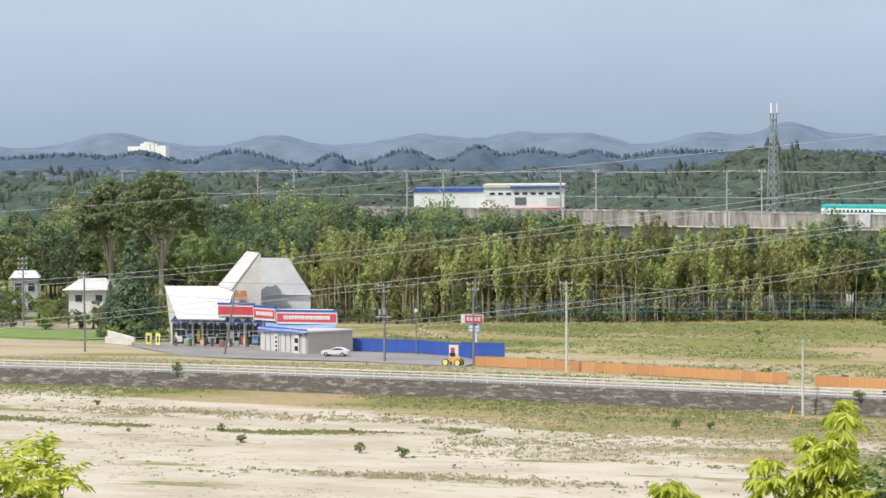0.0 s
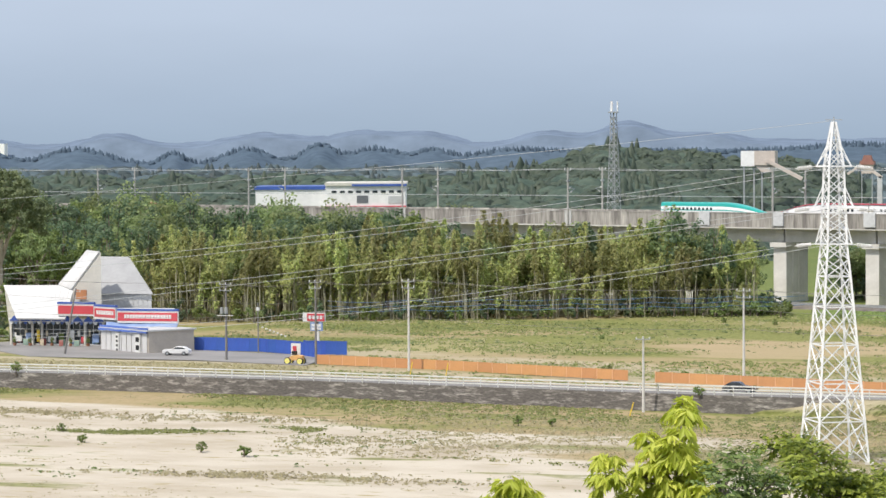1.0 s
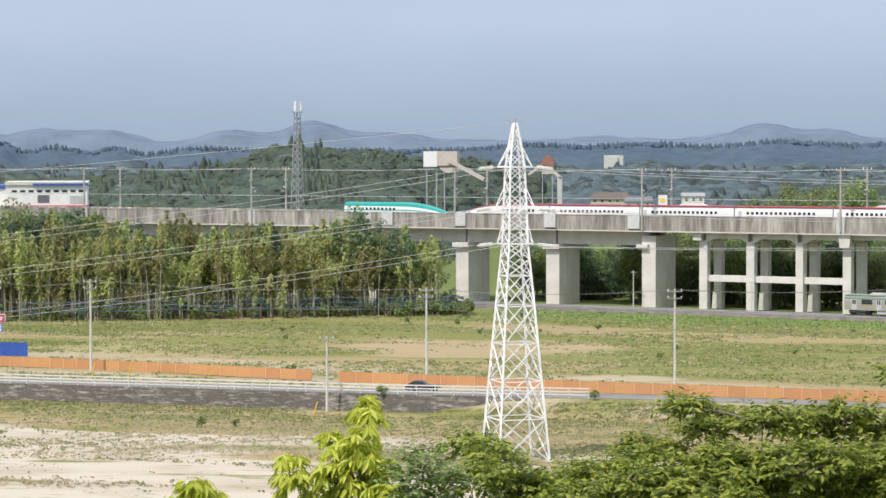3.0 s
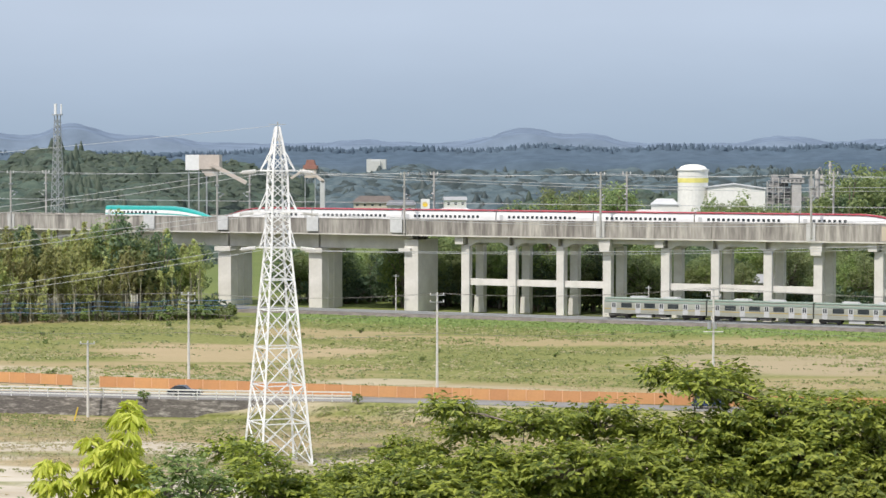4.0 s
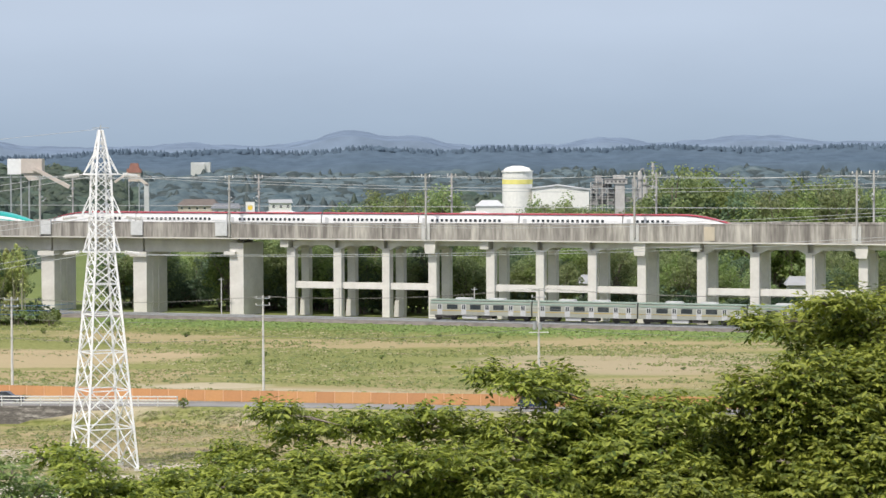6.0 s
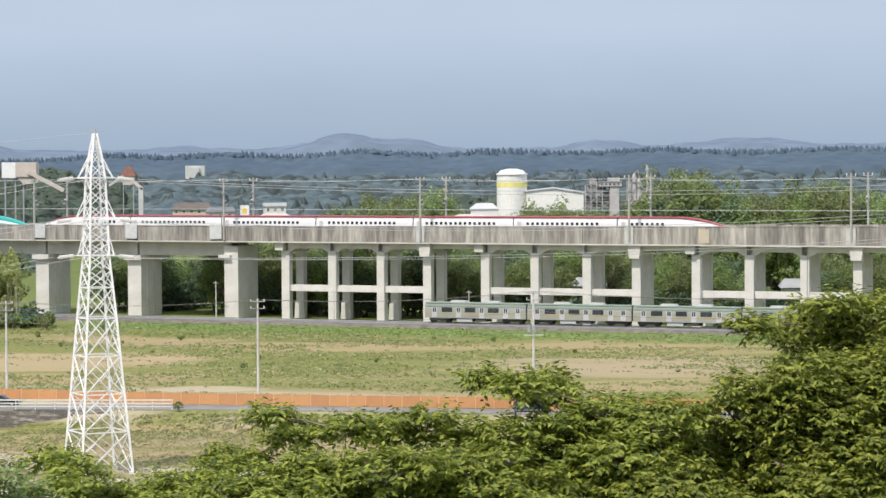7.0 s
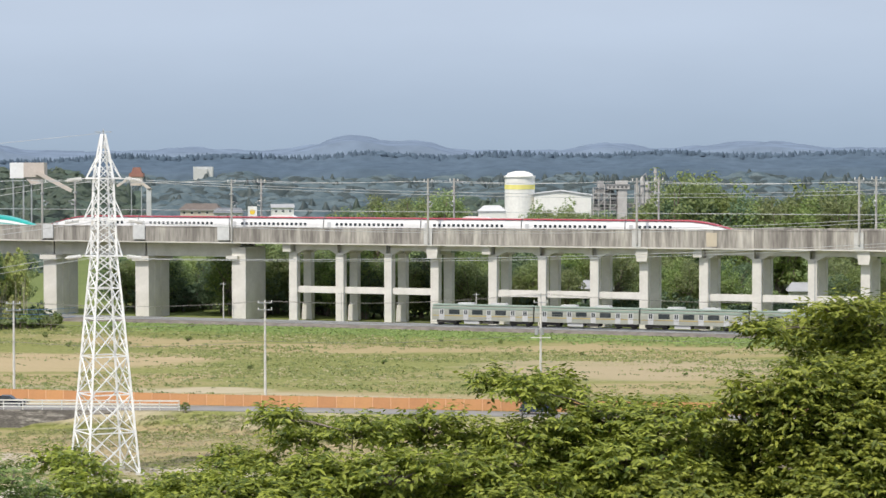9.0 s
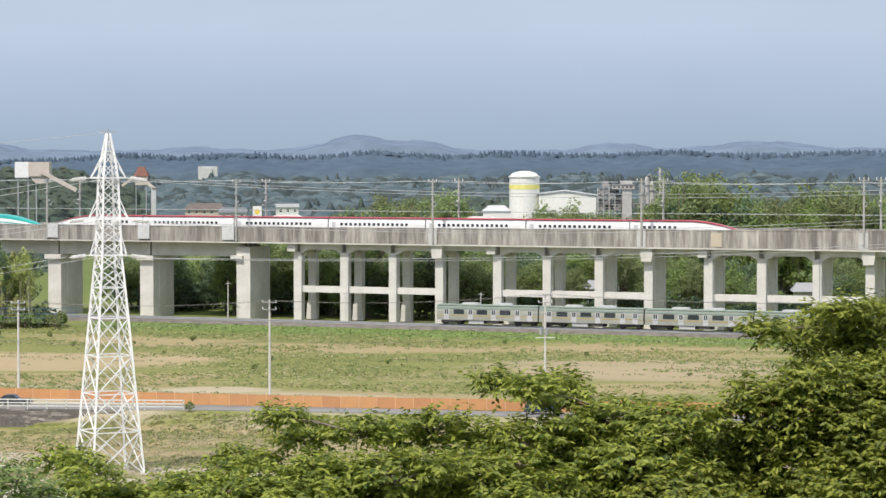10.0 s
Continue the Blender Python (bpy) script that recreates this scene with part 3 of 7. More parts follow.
            part("insulator", bm, WHITE_PAINT, top, "ribbed white insulator string")
    bm = bmesh.new(); beam(bm, (-0.9, 0.1, 34.1), (0.9, -0.1, 34.1), 0.08); beam(bm, (0, 0, 33.8), (0, 0, 34.4), 0.12)
    part("earth_wire_arm", bm, STEEL_GREY, top)


build_pylon()


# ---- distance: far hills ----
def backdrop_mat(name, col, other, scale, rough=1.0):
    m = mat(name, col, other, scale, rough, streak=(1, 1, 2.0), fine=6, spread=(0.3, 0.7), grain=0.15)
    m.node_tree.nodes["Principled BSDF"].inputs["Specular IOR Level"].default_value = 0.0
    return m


# wooded hills: pale blue distance haze is painted into the base colour
FAR_HILL = backdrop_mat("haze_tinted_far_hills", (0.150, 0.194, 0.262), (0.160, 0.206, 0.276), 0.004)
# green woods shifted to blue, standing in for the haze before them
MID_HILL = backdrop_mat("haze_tinted_distant_woods", (0.079, 0.112, 0.152), (0.093, 0.128, 0.169), 0.012)
# nearer woodland, its green greyed in the colour itself for haze
WOOD_HILL = backdrop_mat("haze_tinted_woodland", (0.046, 0.070, 0.062), (0.106, 0.138, 0.108), 0.16)
# plain woodland with aerial haze put into both tones as blue-grey
PLAIN_WOOD = backdrop_mat("haze_tinted_plain_wood", (0.064, 0.094, 0.112), (0.128, 0.162, 0.172), 0.11)


def ridge(az, base, bumps):
    return base + sum(h * math.exp(-((az - c) / w) ** 2) for c, h, w in bumps)


def at(az, y):
    return y * math.tan(radians(-az))


def wooded_sheet(name, az0, az1, y0, y1, height, step, crown, rise, material, label, spiky=0.0, seed=1, kind="stuff", cat="woodland", front=True, crest=False):
    """Rolling land closed over by crowns: a sheet whose skin bulges crown by crown."""
    rng = np.random.RandomState(seed)
    nx = int((at(az1, y0) - at(az0, y0)) / step)
    ny = max(4, int((y1 - y0) / (step * 1.5)))
    az = np.linspace(az0, az1, nx)
    ys = np.linspace(y0, y1, ny)
    A, Yg = np.meshgrid(az, ys)
    Xg = Yg * np.tan(np.radians(-A))
    base = np.array([[height(a, (y - y0) / max(1, y1 - y0)) for a in az] for y in ys])
    # crown domes on a jittered lattice
    ci, cj = np.floor(Xg / crown), np.floor(Yg / crown)
    best = np.zeros_like(Xg)
    for di in (-1, 0, 1):
        for dj in (-1, 0, 1):
            i, j = ci + di, cj + dj
            h1 = np.modf(np.abs(np.sin(i * 127.1 + j * 311.7 + seed) * 43758.5453))[0]
            h2 = np.modf(np.abs(np.sin(i * 269.5 + j * 183.3 + seed) * 24634.6345))[0]
            h3 = np.modf(np.abs(np.sin(i * 91.7 + j * 57.3 + seed) * 17453.123))[0]
            d = np.hypot(Xg - (i + h1) * crown, Yg - (j + h2) * crown) / (crown * (0.55 + 0.45 * h3))
            dome = np.sqrt(np.clip(1 - d * d, 0, 1)) if not spiky else np.clip(1 - d, 0, 1) ** 0.8
            best = np.maximum(best, dome * (0.45 + 0.75 * h3))
    if crest:
        best = best * np.linspace(0, 1, ny)[:, None] ** 3
    Z = base + rise * best + rng.uniform(-0.06, 0.06, Xg.shape) * rise
    if front:
        Z[0] = -3
    verts = np.stack([Xg, Yg, Z], -1).reshape(-1, 3)
    idx = np.arange(nx * ny).reshape(ny, nx)
    faces = np.stack([idx[:-1, :-1], idx[:-1, 1:], idx[1:, 1:], idx[1:, :-1]], -1).reshape(-1, 4)
    me = bpy.data.meshes.new(name)
    me.from_pydata(verts.tolist(), [], faces.tolist())
    me.polygons.foreach_set("use_smooth", [True] * len(me.polygons))
    me.materials.append(material)
    return tagged(new(name, me), label, cat, kind=kind)


PX4, PX2, PX1 = 4300 / 4600, 2300 / 4600, 1050 / 4600
HILLS = [(26.6, 30, 1.0), (23.1, 22, 0.8), (19.8, 20, 1.0), (17.6, 24, 1.0), (16.2, 18, 0.7), (13.6, 20, 0.7), (11.8, 36, 0.9), (10, 16, 0.7), (5.4, 7, 1.0), (1.9, 28, 1.0), (0.4, 16, 0.6), (-3.7, 15, 0.8), (-7, 17, 1.6), (30, 12, 1.2), (-12, 15, 2)]
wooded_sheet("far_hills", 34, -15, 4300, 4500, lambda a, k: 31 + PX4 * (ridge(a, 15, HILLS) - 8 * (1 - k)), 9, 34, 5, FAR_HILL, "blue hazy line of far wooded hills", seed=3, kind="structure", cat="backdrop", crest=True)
MIDS = [(25.9, 26, 0.6), (23.9, 32, 0.95), (21.8, 24, 0.32), (20.2, 30, 0.7), (18.6, 38, 0.5), (17.4, 30, 0.6), (16.2, 24, 0.6), (27.6, 26, 1.3), (30, 24, 1.2), (14.6, 8, 0.8), (7.0, 10, 1.0), (4.5, 12, 1.2), (1.5, 15, 1.2), (-1.5, 14, 1.4), (-5, 16, 1.8), (-9, 15, 2.0), (-13, 14, 2)]


def mids(a):
    """Skyline of the distant woods: a closed belt in the east, separate groves in the west."""
    return ridge(a, -6 - 22 * min(1, max(0, (a - 14) / 2.5)), MIDS)


wooded_sheet("distant_woods", 34, -15, 2300, 2420, lambda a, k: 31 + PX2 * (mids(a) - 24 * (1 - k)), 2.4, 8.5, 5.5, MID_HILL, "dark woods far across the plain, tinted blue with painted haze", spiky=1, seed=5, kind="structure", cat="backdrop", crest=True)
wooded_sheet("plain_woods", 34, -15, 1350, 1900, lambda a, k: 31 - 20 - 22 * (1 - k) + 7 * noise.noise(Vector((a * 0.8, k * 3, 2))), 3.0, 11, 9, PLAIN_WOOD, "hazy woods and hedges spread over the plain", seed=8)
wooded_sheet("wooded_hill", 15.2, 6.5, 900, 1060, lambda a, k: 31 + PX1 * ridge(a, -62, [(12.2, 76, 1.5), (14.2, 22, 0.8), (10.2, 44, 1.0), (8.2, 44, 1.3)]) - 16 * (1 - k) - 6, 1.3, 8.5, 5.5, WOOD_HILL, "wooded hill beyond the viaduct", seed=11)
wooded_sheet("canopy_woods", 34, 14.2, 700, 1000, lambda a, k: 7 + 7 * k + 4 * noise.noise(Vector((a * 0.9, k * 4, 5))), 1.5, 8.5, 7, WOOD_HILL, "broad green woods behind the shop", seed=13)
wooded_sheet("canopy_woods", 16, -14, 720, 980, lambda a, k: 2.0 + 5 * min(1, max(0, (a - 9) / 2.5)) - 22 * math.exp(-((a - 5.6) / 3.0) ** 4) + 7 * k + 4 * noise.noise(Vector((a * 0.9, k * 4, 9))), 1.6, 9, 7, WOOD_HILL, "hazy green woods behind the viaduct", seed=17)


# ---- trees ----
def quads_to_mesh(name, centre, normal, size, rng, material, aspect=1.0, droop=None, bend=0.0):
    """Many small leaf blades, one four-cornered blade each."""
    n = len(centre)
    normal = normal / np.maximum(np.linalg.norm(normal, axis=1, keepdims=True), 1e-6)
    ref = rng.normal(size=(n, 3)) if droop is None else droop
    t = ref - (ref * normal).sum(1, keepdims=True) * normal
    t = t / np.maximum(np.linalg.norm(t, axis=1, keepdims=True), 1e-6)
    s = np.cross(normal, t)
    L, W = (size * 0.5)[:, None], (size * 0.5 * aspect)[:, None]
    a = centre - t * L
    b = centre + s * W + normal * (bend * L)
    c = centre + t * L
    d = centre - s * W + normal * (bend * L)
    verts = np.stack([a, b, c, d], 1).reshape(-1, 3)
    faces = np.arange(4 * n).reshape(-1, 4)
    me = bpy.data.meshes.new(name)
    me.from_pydata(verts.tolist(), [], faces.tolist())
    me.materials.append(material)
    return me


BARK = mat("grey_brown_bark", (0.24, 0.20, 0.16), (0.15, 0.125, 0.10), 1.5, 0.9, bump=0.6, streak=(1, 1, 0.3))
CULM = mat("pale_bamboo_culm", (0.42, 0.40, 0.29), (0.31, 0.29, 0.20), 0.8, 0.7)
PALE_BARK = mat("pale_bark", (0.46, 0.40, 0.33), (0.32, 0.27, 0.21), 1.0, 0.9, streak=(1, 1, 0.2))
BAMBOO_LEAF = leafy("bamboo_leaf", (0.28, 0.335, 0.13), (0.62, 0.58, 0.25), 0.34, 0.52)
BROAD_LEAF = leafy("broad_leaf", (0.175, 0.23, 0.10), (0.355, 0.405, 0.165), 0.26, 0.5)
DARK_LEAF = leafy("dark_evergreen_leaf", (0.095, 0.15, 0.088), (0.19, 0.255, 0.132), 0.2, 0.46)
ZELKOVA_LEAF = leafy("zelkova_leaf", (0.15, 0.195, 0.095), (0.27, 0.315, 0.15), 0.12, 0.5)
BRIGHT_LEAF = leafy("bright_young_leaf", (0.15, 0.22, 0.06), (0.29, 0.345, 0.11), 0.15, 0.42)


def tree_thing(name, label, category, group, trunk_bm, trunk_mat, crown_me, at_pose):
    top = empty(name, at_pose, label, category, group)
    part("trunk", trunk_bm, trunk_mat, top)
    part("crown", crown_me, None, top)
    return top


def broadleaf(seed, h, r, clear, material, bark=BARK, blade=0.62, clumps=46, per=34, flat=0.8, group="broadleaf trees", label="leafy broadleaf tree with a rounded uneven crown"):
    rng = np.random.RandomState(seed)
    bm = bmesh.new()
    beam(bm, (0, 0, -0.4), (0.1, 0, h * 0.55), r * 0.13 + 0.12, sides=7, taper=0.5)
    cs, ns = [], []
    ch = (h - clear) / 2
    for k in range(clumps):
        a, u = rng.uniform(0, 2 * math.pi), rng.uniform(-1, 1)
        rr = (rng.uniform(0.25, 1.0)) ** 0.5
        lean = math.sqrt(max(0, 1 - u * u))
        c = np.array([r * rr * lean * math.cos(a), r * rr * lean * math.sin(a), clear + ch + ch * u * rr * 0.92])
        cr = r * rng.uniform(0.18, 0.38)
        if k % 6 == 0:
            beam(bm, (0.05, 0, h * rng.uniform(0.25, 0.5)), tuple(c), r * 0.05 + 0.05, sides=5, taper=0.4)
        d = rng.normal(size=(per, 3)); d /= np.linalg.norm(d, axis=1, keepdims=True)
        p = c + d * cr * rng.uniform(0.6, 1.0, (per, 1)) * [1, 1, flat]
        cs.append(p); ns.append(d + [0, 0, 0.5] + rng.normal(size=(per, 3)) * 0.45)
    cs, ns = np.concatenate(cs), np.concatenate(ns)
    me = quads_to_mesh("crown", cs, ns, rng.uniform(0.6, 1.3, len(cs)) * blade, rng, material, 0.75)
    return tree_thing("woodland_tree" if "beyond" in group else "tree", label, "tree", group, bm, bark, me, pose(0, 0, 0))


def bamboo(seed, h, clear):
    """Five straight culms, each with its own drooping feathery plume."""
    rng = np.random.RandomState(seed)
    top = empty("bamboo_clump", pose(0, 0, 0), "tall yellow-green bamboo clump with bare pale culms", "bamboo", "bamboo grove")
    cs, ns, ds = [], [], []
    for k in range(5):
        bm = bmesh.new()
        x, y = rng.uniform(-1.7, 1.7, 2)
        hh = h * rng.uniform(0.62, 1.0)
        a = rng.uniform(0, 2 * math.pi)
        lean = np.array([math.cos(a), math.sin(a)]) * rng.uniform(0.4, 1.7)
        low = clear * rng.uniform(0.7, 1.35) + (3.5 if k > 2 else 0)

        def stem(t):
            return np.array([x, y, 0]) + np.array([lean[0] * t ** 3, lean[1] * t ** 3, hh * (t - 0.04 * t ** 6)])
        for t0, t1, w in ((-0.02, 0.4, 0.17), (0.4, 0.75, 0.13), (0.75, 0.9, 0.09), (0.9, 1.0, 0.05)):
            beam(bm, stem(t0), stem(t1), w, sides=5, taper=0.8)
        part("culm", bm, CULM, top)
        whorls = int((hh - low) / 0.5)
        for q in range(whorls):
            u = (q + rng.uniform(0, 1)) / whorls
            t = (low + (hh - low) * u) / hh
            spread_ = 1.5 * math.sin(math.pi * min(1, 0.16 + 0.80 * u)) ** 0.8
            for b_ in range(4):
                c = rng.uniform(0, 2 * math.pi)
                d = np.array([math.cos(c), math.sin(c), 0])
                reach = spread_ * rng.uniform(0.35, 1.0)
                m_ = 12
                f = rng.uniform(0.25, 1.0, (m_, 1))
                cs.append(stem(t) + d * reach * f + [0, 0, 0.35] - np.array([0, 0, 0.75]) * f ** 2 * reach + rng.normal(size=(m_, 3)) * 0.12)
                ns.append(d * 0.5 + [0, -0.2, 0.8] + rng.normal(size=(m_, 3)) * 0.4)
                ds.append(d * 0.8 + [0, 0, -0.75] + rng.normal(size=(m_, 3)) * 0.35)
    cs, ns, ds = np.concatenate(cs), np.concatenate(ns), np.concatenate(ds)
    part("crown", quads_to_mesh("crown", cs, ns, rng.uniform(0.3, 0.62, len(cs)), rng, BAMBOO_LEAF, 0.5, ds), None, top)
    return top


def conifer(seed, h, r):
    rng = np.random.RandomState(seed)
    bm = bmesh.new()
    beam(bm, (0, 0, -0.4), (0, 0, h * 0.96), 0.5, sides=7, taper=0.15)
    cs, ns = [], []
    z = 1.2
    while z < h:
        rad = r * (1 - z / h) ** 0.8 + 0.15
        k = int(14 * rad) + 5
        for i in range(k):
            a = rng.uniform(0, 2 * math.pi)
            out = np.array([math.cos(a), math.sin(a), -0.25])
            m_ = 7
            p = out * rad * rng.uniform(0.35, 1.05, (m_, 1)) + [0, 0, z] + rng.normal(size=(m_, 3)) * 0.18
            cs.append(p); ns.append(out + [0, 0, 0.9] + rng.normal(size=(m_, 3)) * 0.4)
        z += 0.62
    cs, ns = np.concatenate(cs), np.concatenate(ns)
    me = quads_to_mesh("crown", cs, ns, rng.uniform(0.3, 0.75, len(cs)), rng, DARK_LEAF, 0.6)
    return tree_thing("conifer", "dark green conifer with a pointed crown", "tree", "conifers", bm, BARK, me, pose(0, 0, 0))


def zelkova(seed, h, r, at_pose):
    """Giant tree: bare forked limbs opening into a flat-topped crown."""
    rng = np.random.RandomState(seed)
    bm = bmesh.new()
    beam(bm, (0, 0, -0.5), (0, 0, h * 0.36), 1.1, sides=9, taper=0.75)
    cs, ns = [], []
    for k in range(9):
        a = k * 2.4 + rng.uniform(-0.4, 0.4)
        e = Vector((math.cos(a) * r * rng.uniform(0.3, 0.85), math.sin(a) * r * rng.uniform(0.3, 0.85), h * rng.uniform(0.66, 0.9)))
        mid = Vector((e.x * 0.28, e.y * 0.28, h * 0.52))
        beam(bm, (0, 0, h * 0.34), tuple(mid), 0.5, sides=6, taper=0.7)
        beam(bm, tuple(mid), tuple(e), 0.34, sides=5, taper=0.35)
    for k in range(330):
        a, u = rng.uniform(0, 2 * math.pi), rng.uniform(0, 1) ** 0.5
        z = h * (0.64 + 0.33 * (1 - u * u * 0.8)) - rng.uniform(0, 1) ** 1.5 * h * 0.27
        c = np.array([r * u * math.cos(a), r * u * math.sin(a), z])
        m_ = 40
        d = rng.normal(size=(m_, 3)); d /= np.linalg.norm(d, axis=1, keepdims=True)
        cs.append(c + d * [1.2, 1.2, 0.65] * rng.uniform(0.5, 1, (m_, 1))); ns.append(d + [0, 0, 0.6] + rng.normal(size=(m_, 3)) * 0.4)
    cs, ns = np.concatenate(cs), np.concatenate(ns)
    me = quads_to_mesh("crown", cs, ns, rng.uniform(0.35, 0.8, len(cs)), rng, ZELKOVA_LEAF, 0.7)
    return tree_thing("zelkova_tree", "very tall tree with bare pale limbs and spreading crown", "tree", "giant trees", bm, PALE_BARK, me, at_pose)


def far_wood(name, label, az0, az1, y0, y1, height, spacing, crown, tall, material, seed, cone=0.3, tufts=0):
    """Crowns too many to count: uneven domes and pointed conifers over rolling land."""
    rng = np.random.RandomState(seed)
    V, F, C, N, S = [], [], [], [], []
    sides, count = 9, 0
    ang = np.arange(sides) * 2 * math.pi / sides
    rows_ = max(1, int((y1 - y0) / spacing))
    for j in range(rows_ + 1):
        y = y0 + (y1 - y0) * j / rows_
        k = (y - y0) / max(1.0, y1 - y0)
        n = int(abs(at(az1, y) - at(az0, y)) / spacing)
        for i in range(n):
            az = az0 + (az1 - az0) * (i + rng.uniform(-0.4, 0.4)) / n
            yy = y + rng.uniform(-0.5, 0.5) * spacing
            z = height(az, k)
            r = crown * rng.uniform(0.7, 1.25)
            pointed = noise.noise(Vector((az * 1.3, y * 0.004, seed))) + rng.uniform(-0.25, 0.25) < cone - 0.35
            if pointed:
                hh = tall * rng.uniform(1.2, 1.7)
                prof = ((0.62, -0.3), (0.42, 0.3), (0.24, 0.65), (0.06, 1.0))
            else:
                hh = tall * rng.uniform(0.75, 1.2)
                prof = ((1.0, -0.2), (0.95, 0.3), (0.68, 0.74), (0.2, 1.0))
            base = np.array([at(az, yy), yy, z])
            rings = [base + np.stack([np.cos(ang), np.sin(ang), np.zeros(sides)], 1) * (r * q * rng.uniform(0.72, 1.2, (sides, 1))) + np.stack([np.zeros(sides), np.zeros(sides), hh * h + rng.uniform(-0.12, 0.12, sides) * hh * (h < 1)], 1) for q, h in prof]
            V.append(np.concatenate(rings))
            for a in range(3):
                lo = count + a * sides + np.arange(sides)
                nx_ = count + a * sides + (np.arange(sides) + 1) % sides
                F += np.stack([lo, nx_, nx_ + sides, lo + sides], 1).tolist()
            F.append(list(range(count + 3 * sides, count + 4 * sides)))
            count += 4 * sides
            if tufts and not pointed:
                d = rng.normal(size=(tufts, 3)); d /= np.linalg.norm(d, axis=1, keepdims=True)
                d[:, 2] = np.abs(d[:, 2])
                C.append(base + d * [r, r, hh] * rng.uniform(0.9, 1.12, (tufts, 1)))
                N.append(d + [-0.2, -0.4, 0.7] + rng.normal(size=(tufts, 3)) * 0.3)
                S.append(r * rng.uniform(0.25, 0.45, tufts))
    V = np.concatenate(V)
    if tufts:
        C, N, S = map(np.concatenate, (C, N, S))
        N /= np.linalg.norm(N, axis=1, keepdims=True)
        t = np.cross(N, rng.normal(size=N.shape)); t /= np.linalg.norm(t, axis=1, keepdims=True)
        u = np.cross(N, t)
        h = (S * 0.5)[:, None]
        V = np.concatenate([V, np.stack([C - t * h, C + u * h, C + t * h, C - u * h], 1).reshape(-1, 3)])
        F += (np.arange(4 * len(C)).reshape(-1, 4) + count).tolist()
    me = bpy.data.meshes.new(name)
    me.from_pydata(V.tolist(), [], F)
    me.polygons.foreach_set("use_smooth", [True] * len(me.polygons))
    me.materials.append(material)
    return tagged(new(name, me), label, "woodland", kind="stuff")


# treetops on the plain: leaf green with painted blue haze
HAZY_LEAF = leafy("haze_tinted_plain_crown", (0.084, 0.116, 0.122), (0.106, 0.142, 0.142), 0.0, 0.5)
# hill crowns: green slightly greyed, a little haze painted in
HILL_LEAF = leafy("haze_tinted_hill_crown", (0.080, 0.116, 0.088), (0.132, 0.172, 0.120), 0.0, 0.5)


def plain_h(a, k):
    return 31 - 20 - 22 * (1 - k) + 7 * noise.noise(Vector((a * 0.8, k * 3, 2))) + 2


def hill_h(a, k):
    return 31 + PX1 * ridge(a, -62, [(12.2, 76, 1.5), (14.2, 22, 0.8), (10.2, 44, 1.0), (8.2, 44, 1.3)]) - 16 * (1 - k) - 4.5


def west_h(a, k):
    return 8.5 + 7 * k + 4 * noise.noise(Vector((a * 0.9, k * 4, 5)))


def east_h(a, k):
    return 3.5 + 5 * min(1, max(0, (a - 9) / 2.5)) - 22 * math.exp(-((a - 5.6) / 3.0) ** 4) + 7 * k + 4 * noise.noise(Vector((a * 0.9, k * 4, 9)))


# skyline conifers share the woods' blue painted haze
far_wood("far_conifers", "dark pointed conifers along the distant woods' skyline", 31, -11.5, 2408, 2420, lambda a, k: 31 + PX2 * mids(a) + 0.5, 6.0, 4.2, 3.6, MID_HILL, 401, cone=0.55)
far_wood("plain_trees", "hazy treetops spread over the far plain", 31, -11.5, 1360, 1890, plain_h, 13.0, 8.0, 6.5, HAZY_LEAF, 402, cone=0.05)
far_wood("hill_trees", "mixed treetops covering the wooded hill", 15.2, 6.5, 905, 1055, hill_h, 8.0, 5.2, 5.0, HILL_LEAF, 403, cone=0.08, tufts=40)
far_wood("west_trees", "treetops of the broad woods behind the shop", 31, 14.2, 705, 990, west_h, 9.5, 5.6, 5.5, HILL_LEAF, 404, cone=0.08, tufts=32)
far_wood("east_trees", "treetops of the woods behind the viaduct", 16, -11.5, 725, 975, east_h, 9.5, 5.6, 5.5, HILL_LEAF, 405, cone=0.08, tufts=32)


rng = np.random.RandomState(21)


def scatter(protos, places):
    """Copies of some prototypes at (x, y, z, scale) places; the prototypes take the first places."""
    for k, (x, y, z, s) in enumerate(places):
        m = pose(x, y, z, 0, 0, float(rng.uniform(0, 360)))
        if k < len(protos):
            protos[k].matrix_basis = m
            protos[k].scale = (s, s, s)
        else:
            c = copy_thing(protos[k % len(protos)], m)
            c.scale = (s, s, s * float(rng.uniform(0.92, 1.1)))


def front_y(x):
    """Front edge of the grove."""
    return float(np.interp(x, (-320, -230, -200, -175, -147, -117, -83, -60), (470, 462, 452, 447, 454, 465, 480, 492)))


def via_y(x):
    return 503.31 - math.tan(radians(23)) * (x + 28.93)


# bamboo grove: dense front rows, tall stems
front, back_rows = [], []
for row in range(6):
    x = -188.0
    while x < -76 - row * 1.0:
        fy = front_y(x) + 1.5 + row * 4.2 + rng.uniform(-1.3, 1.3)
        if fy < via_y(x) - 19:
            (front if row < 2 else back_rows).append((x + rng.uniform(-0.8, 0.8), fy, 0, rng.uniform(0.82, 1.04) * (0.9 if x > -92 else 1.0)))
        x += 2.5 + 0.35 * row
scatter([bamboo(31 + i, (17.0, 11.0, 15.5, 8.5, 17.5)[i], (6.5, 3.0, 7.5, 1.5, 8.5)[i]) for i in range(5)], front)
scatter([bamboo(41 + i, (18.0, 19.0, 17.0)[i], (6.0, 8.0, 5.0)[i]) for i in range(3)], back_rows)

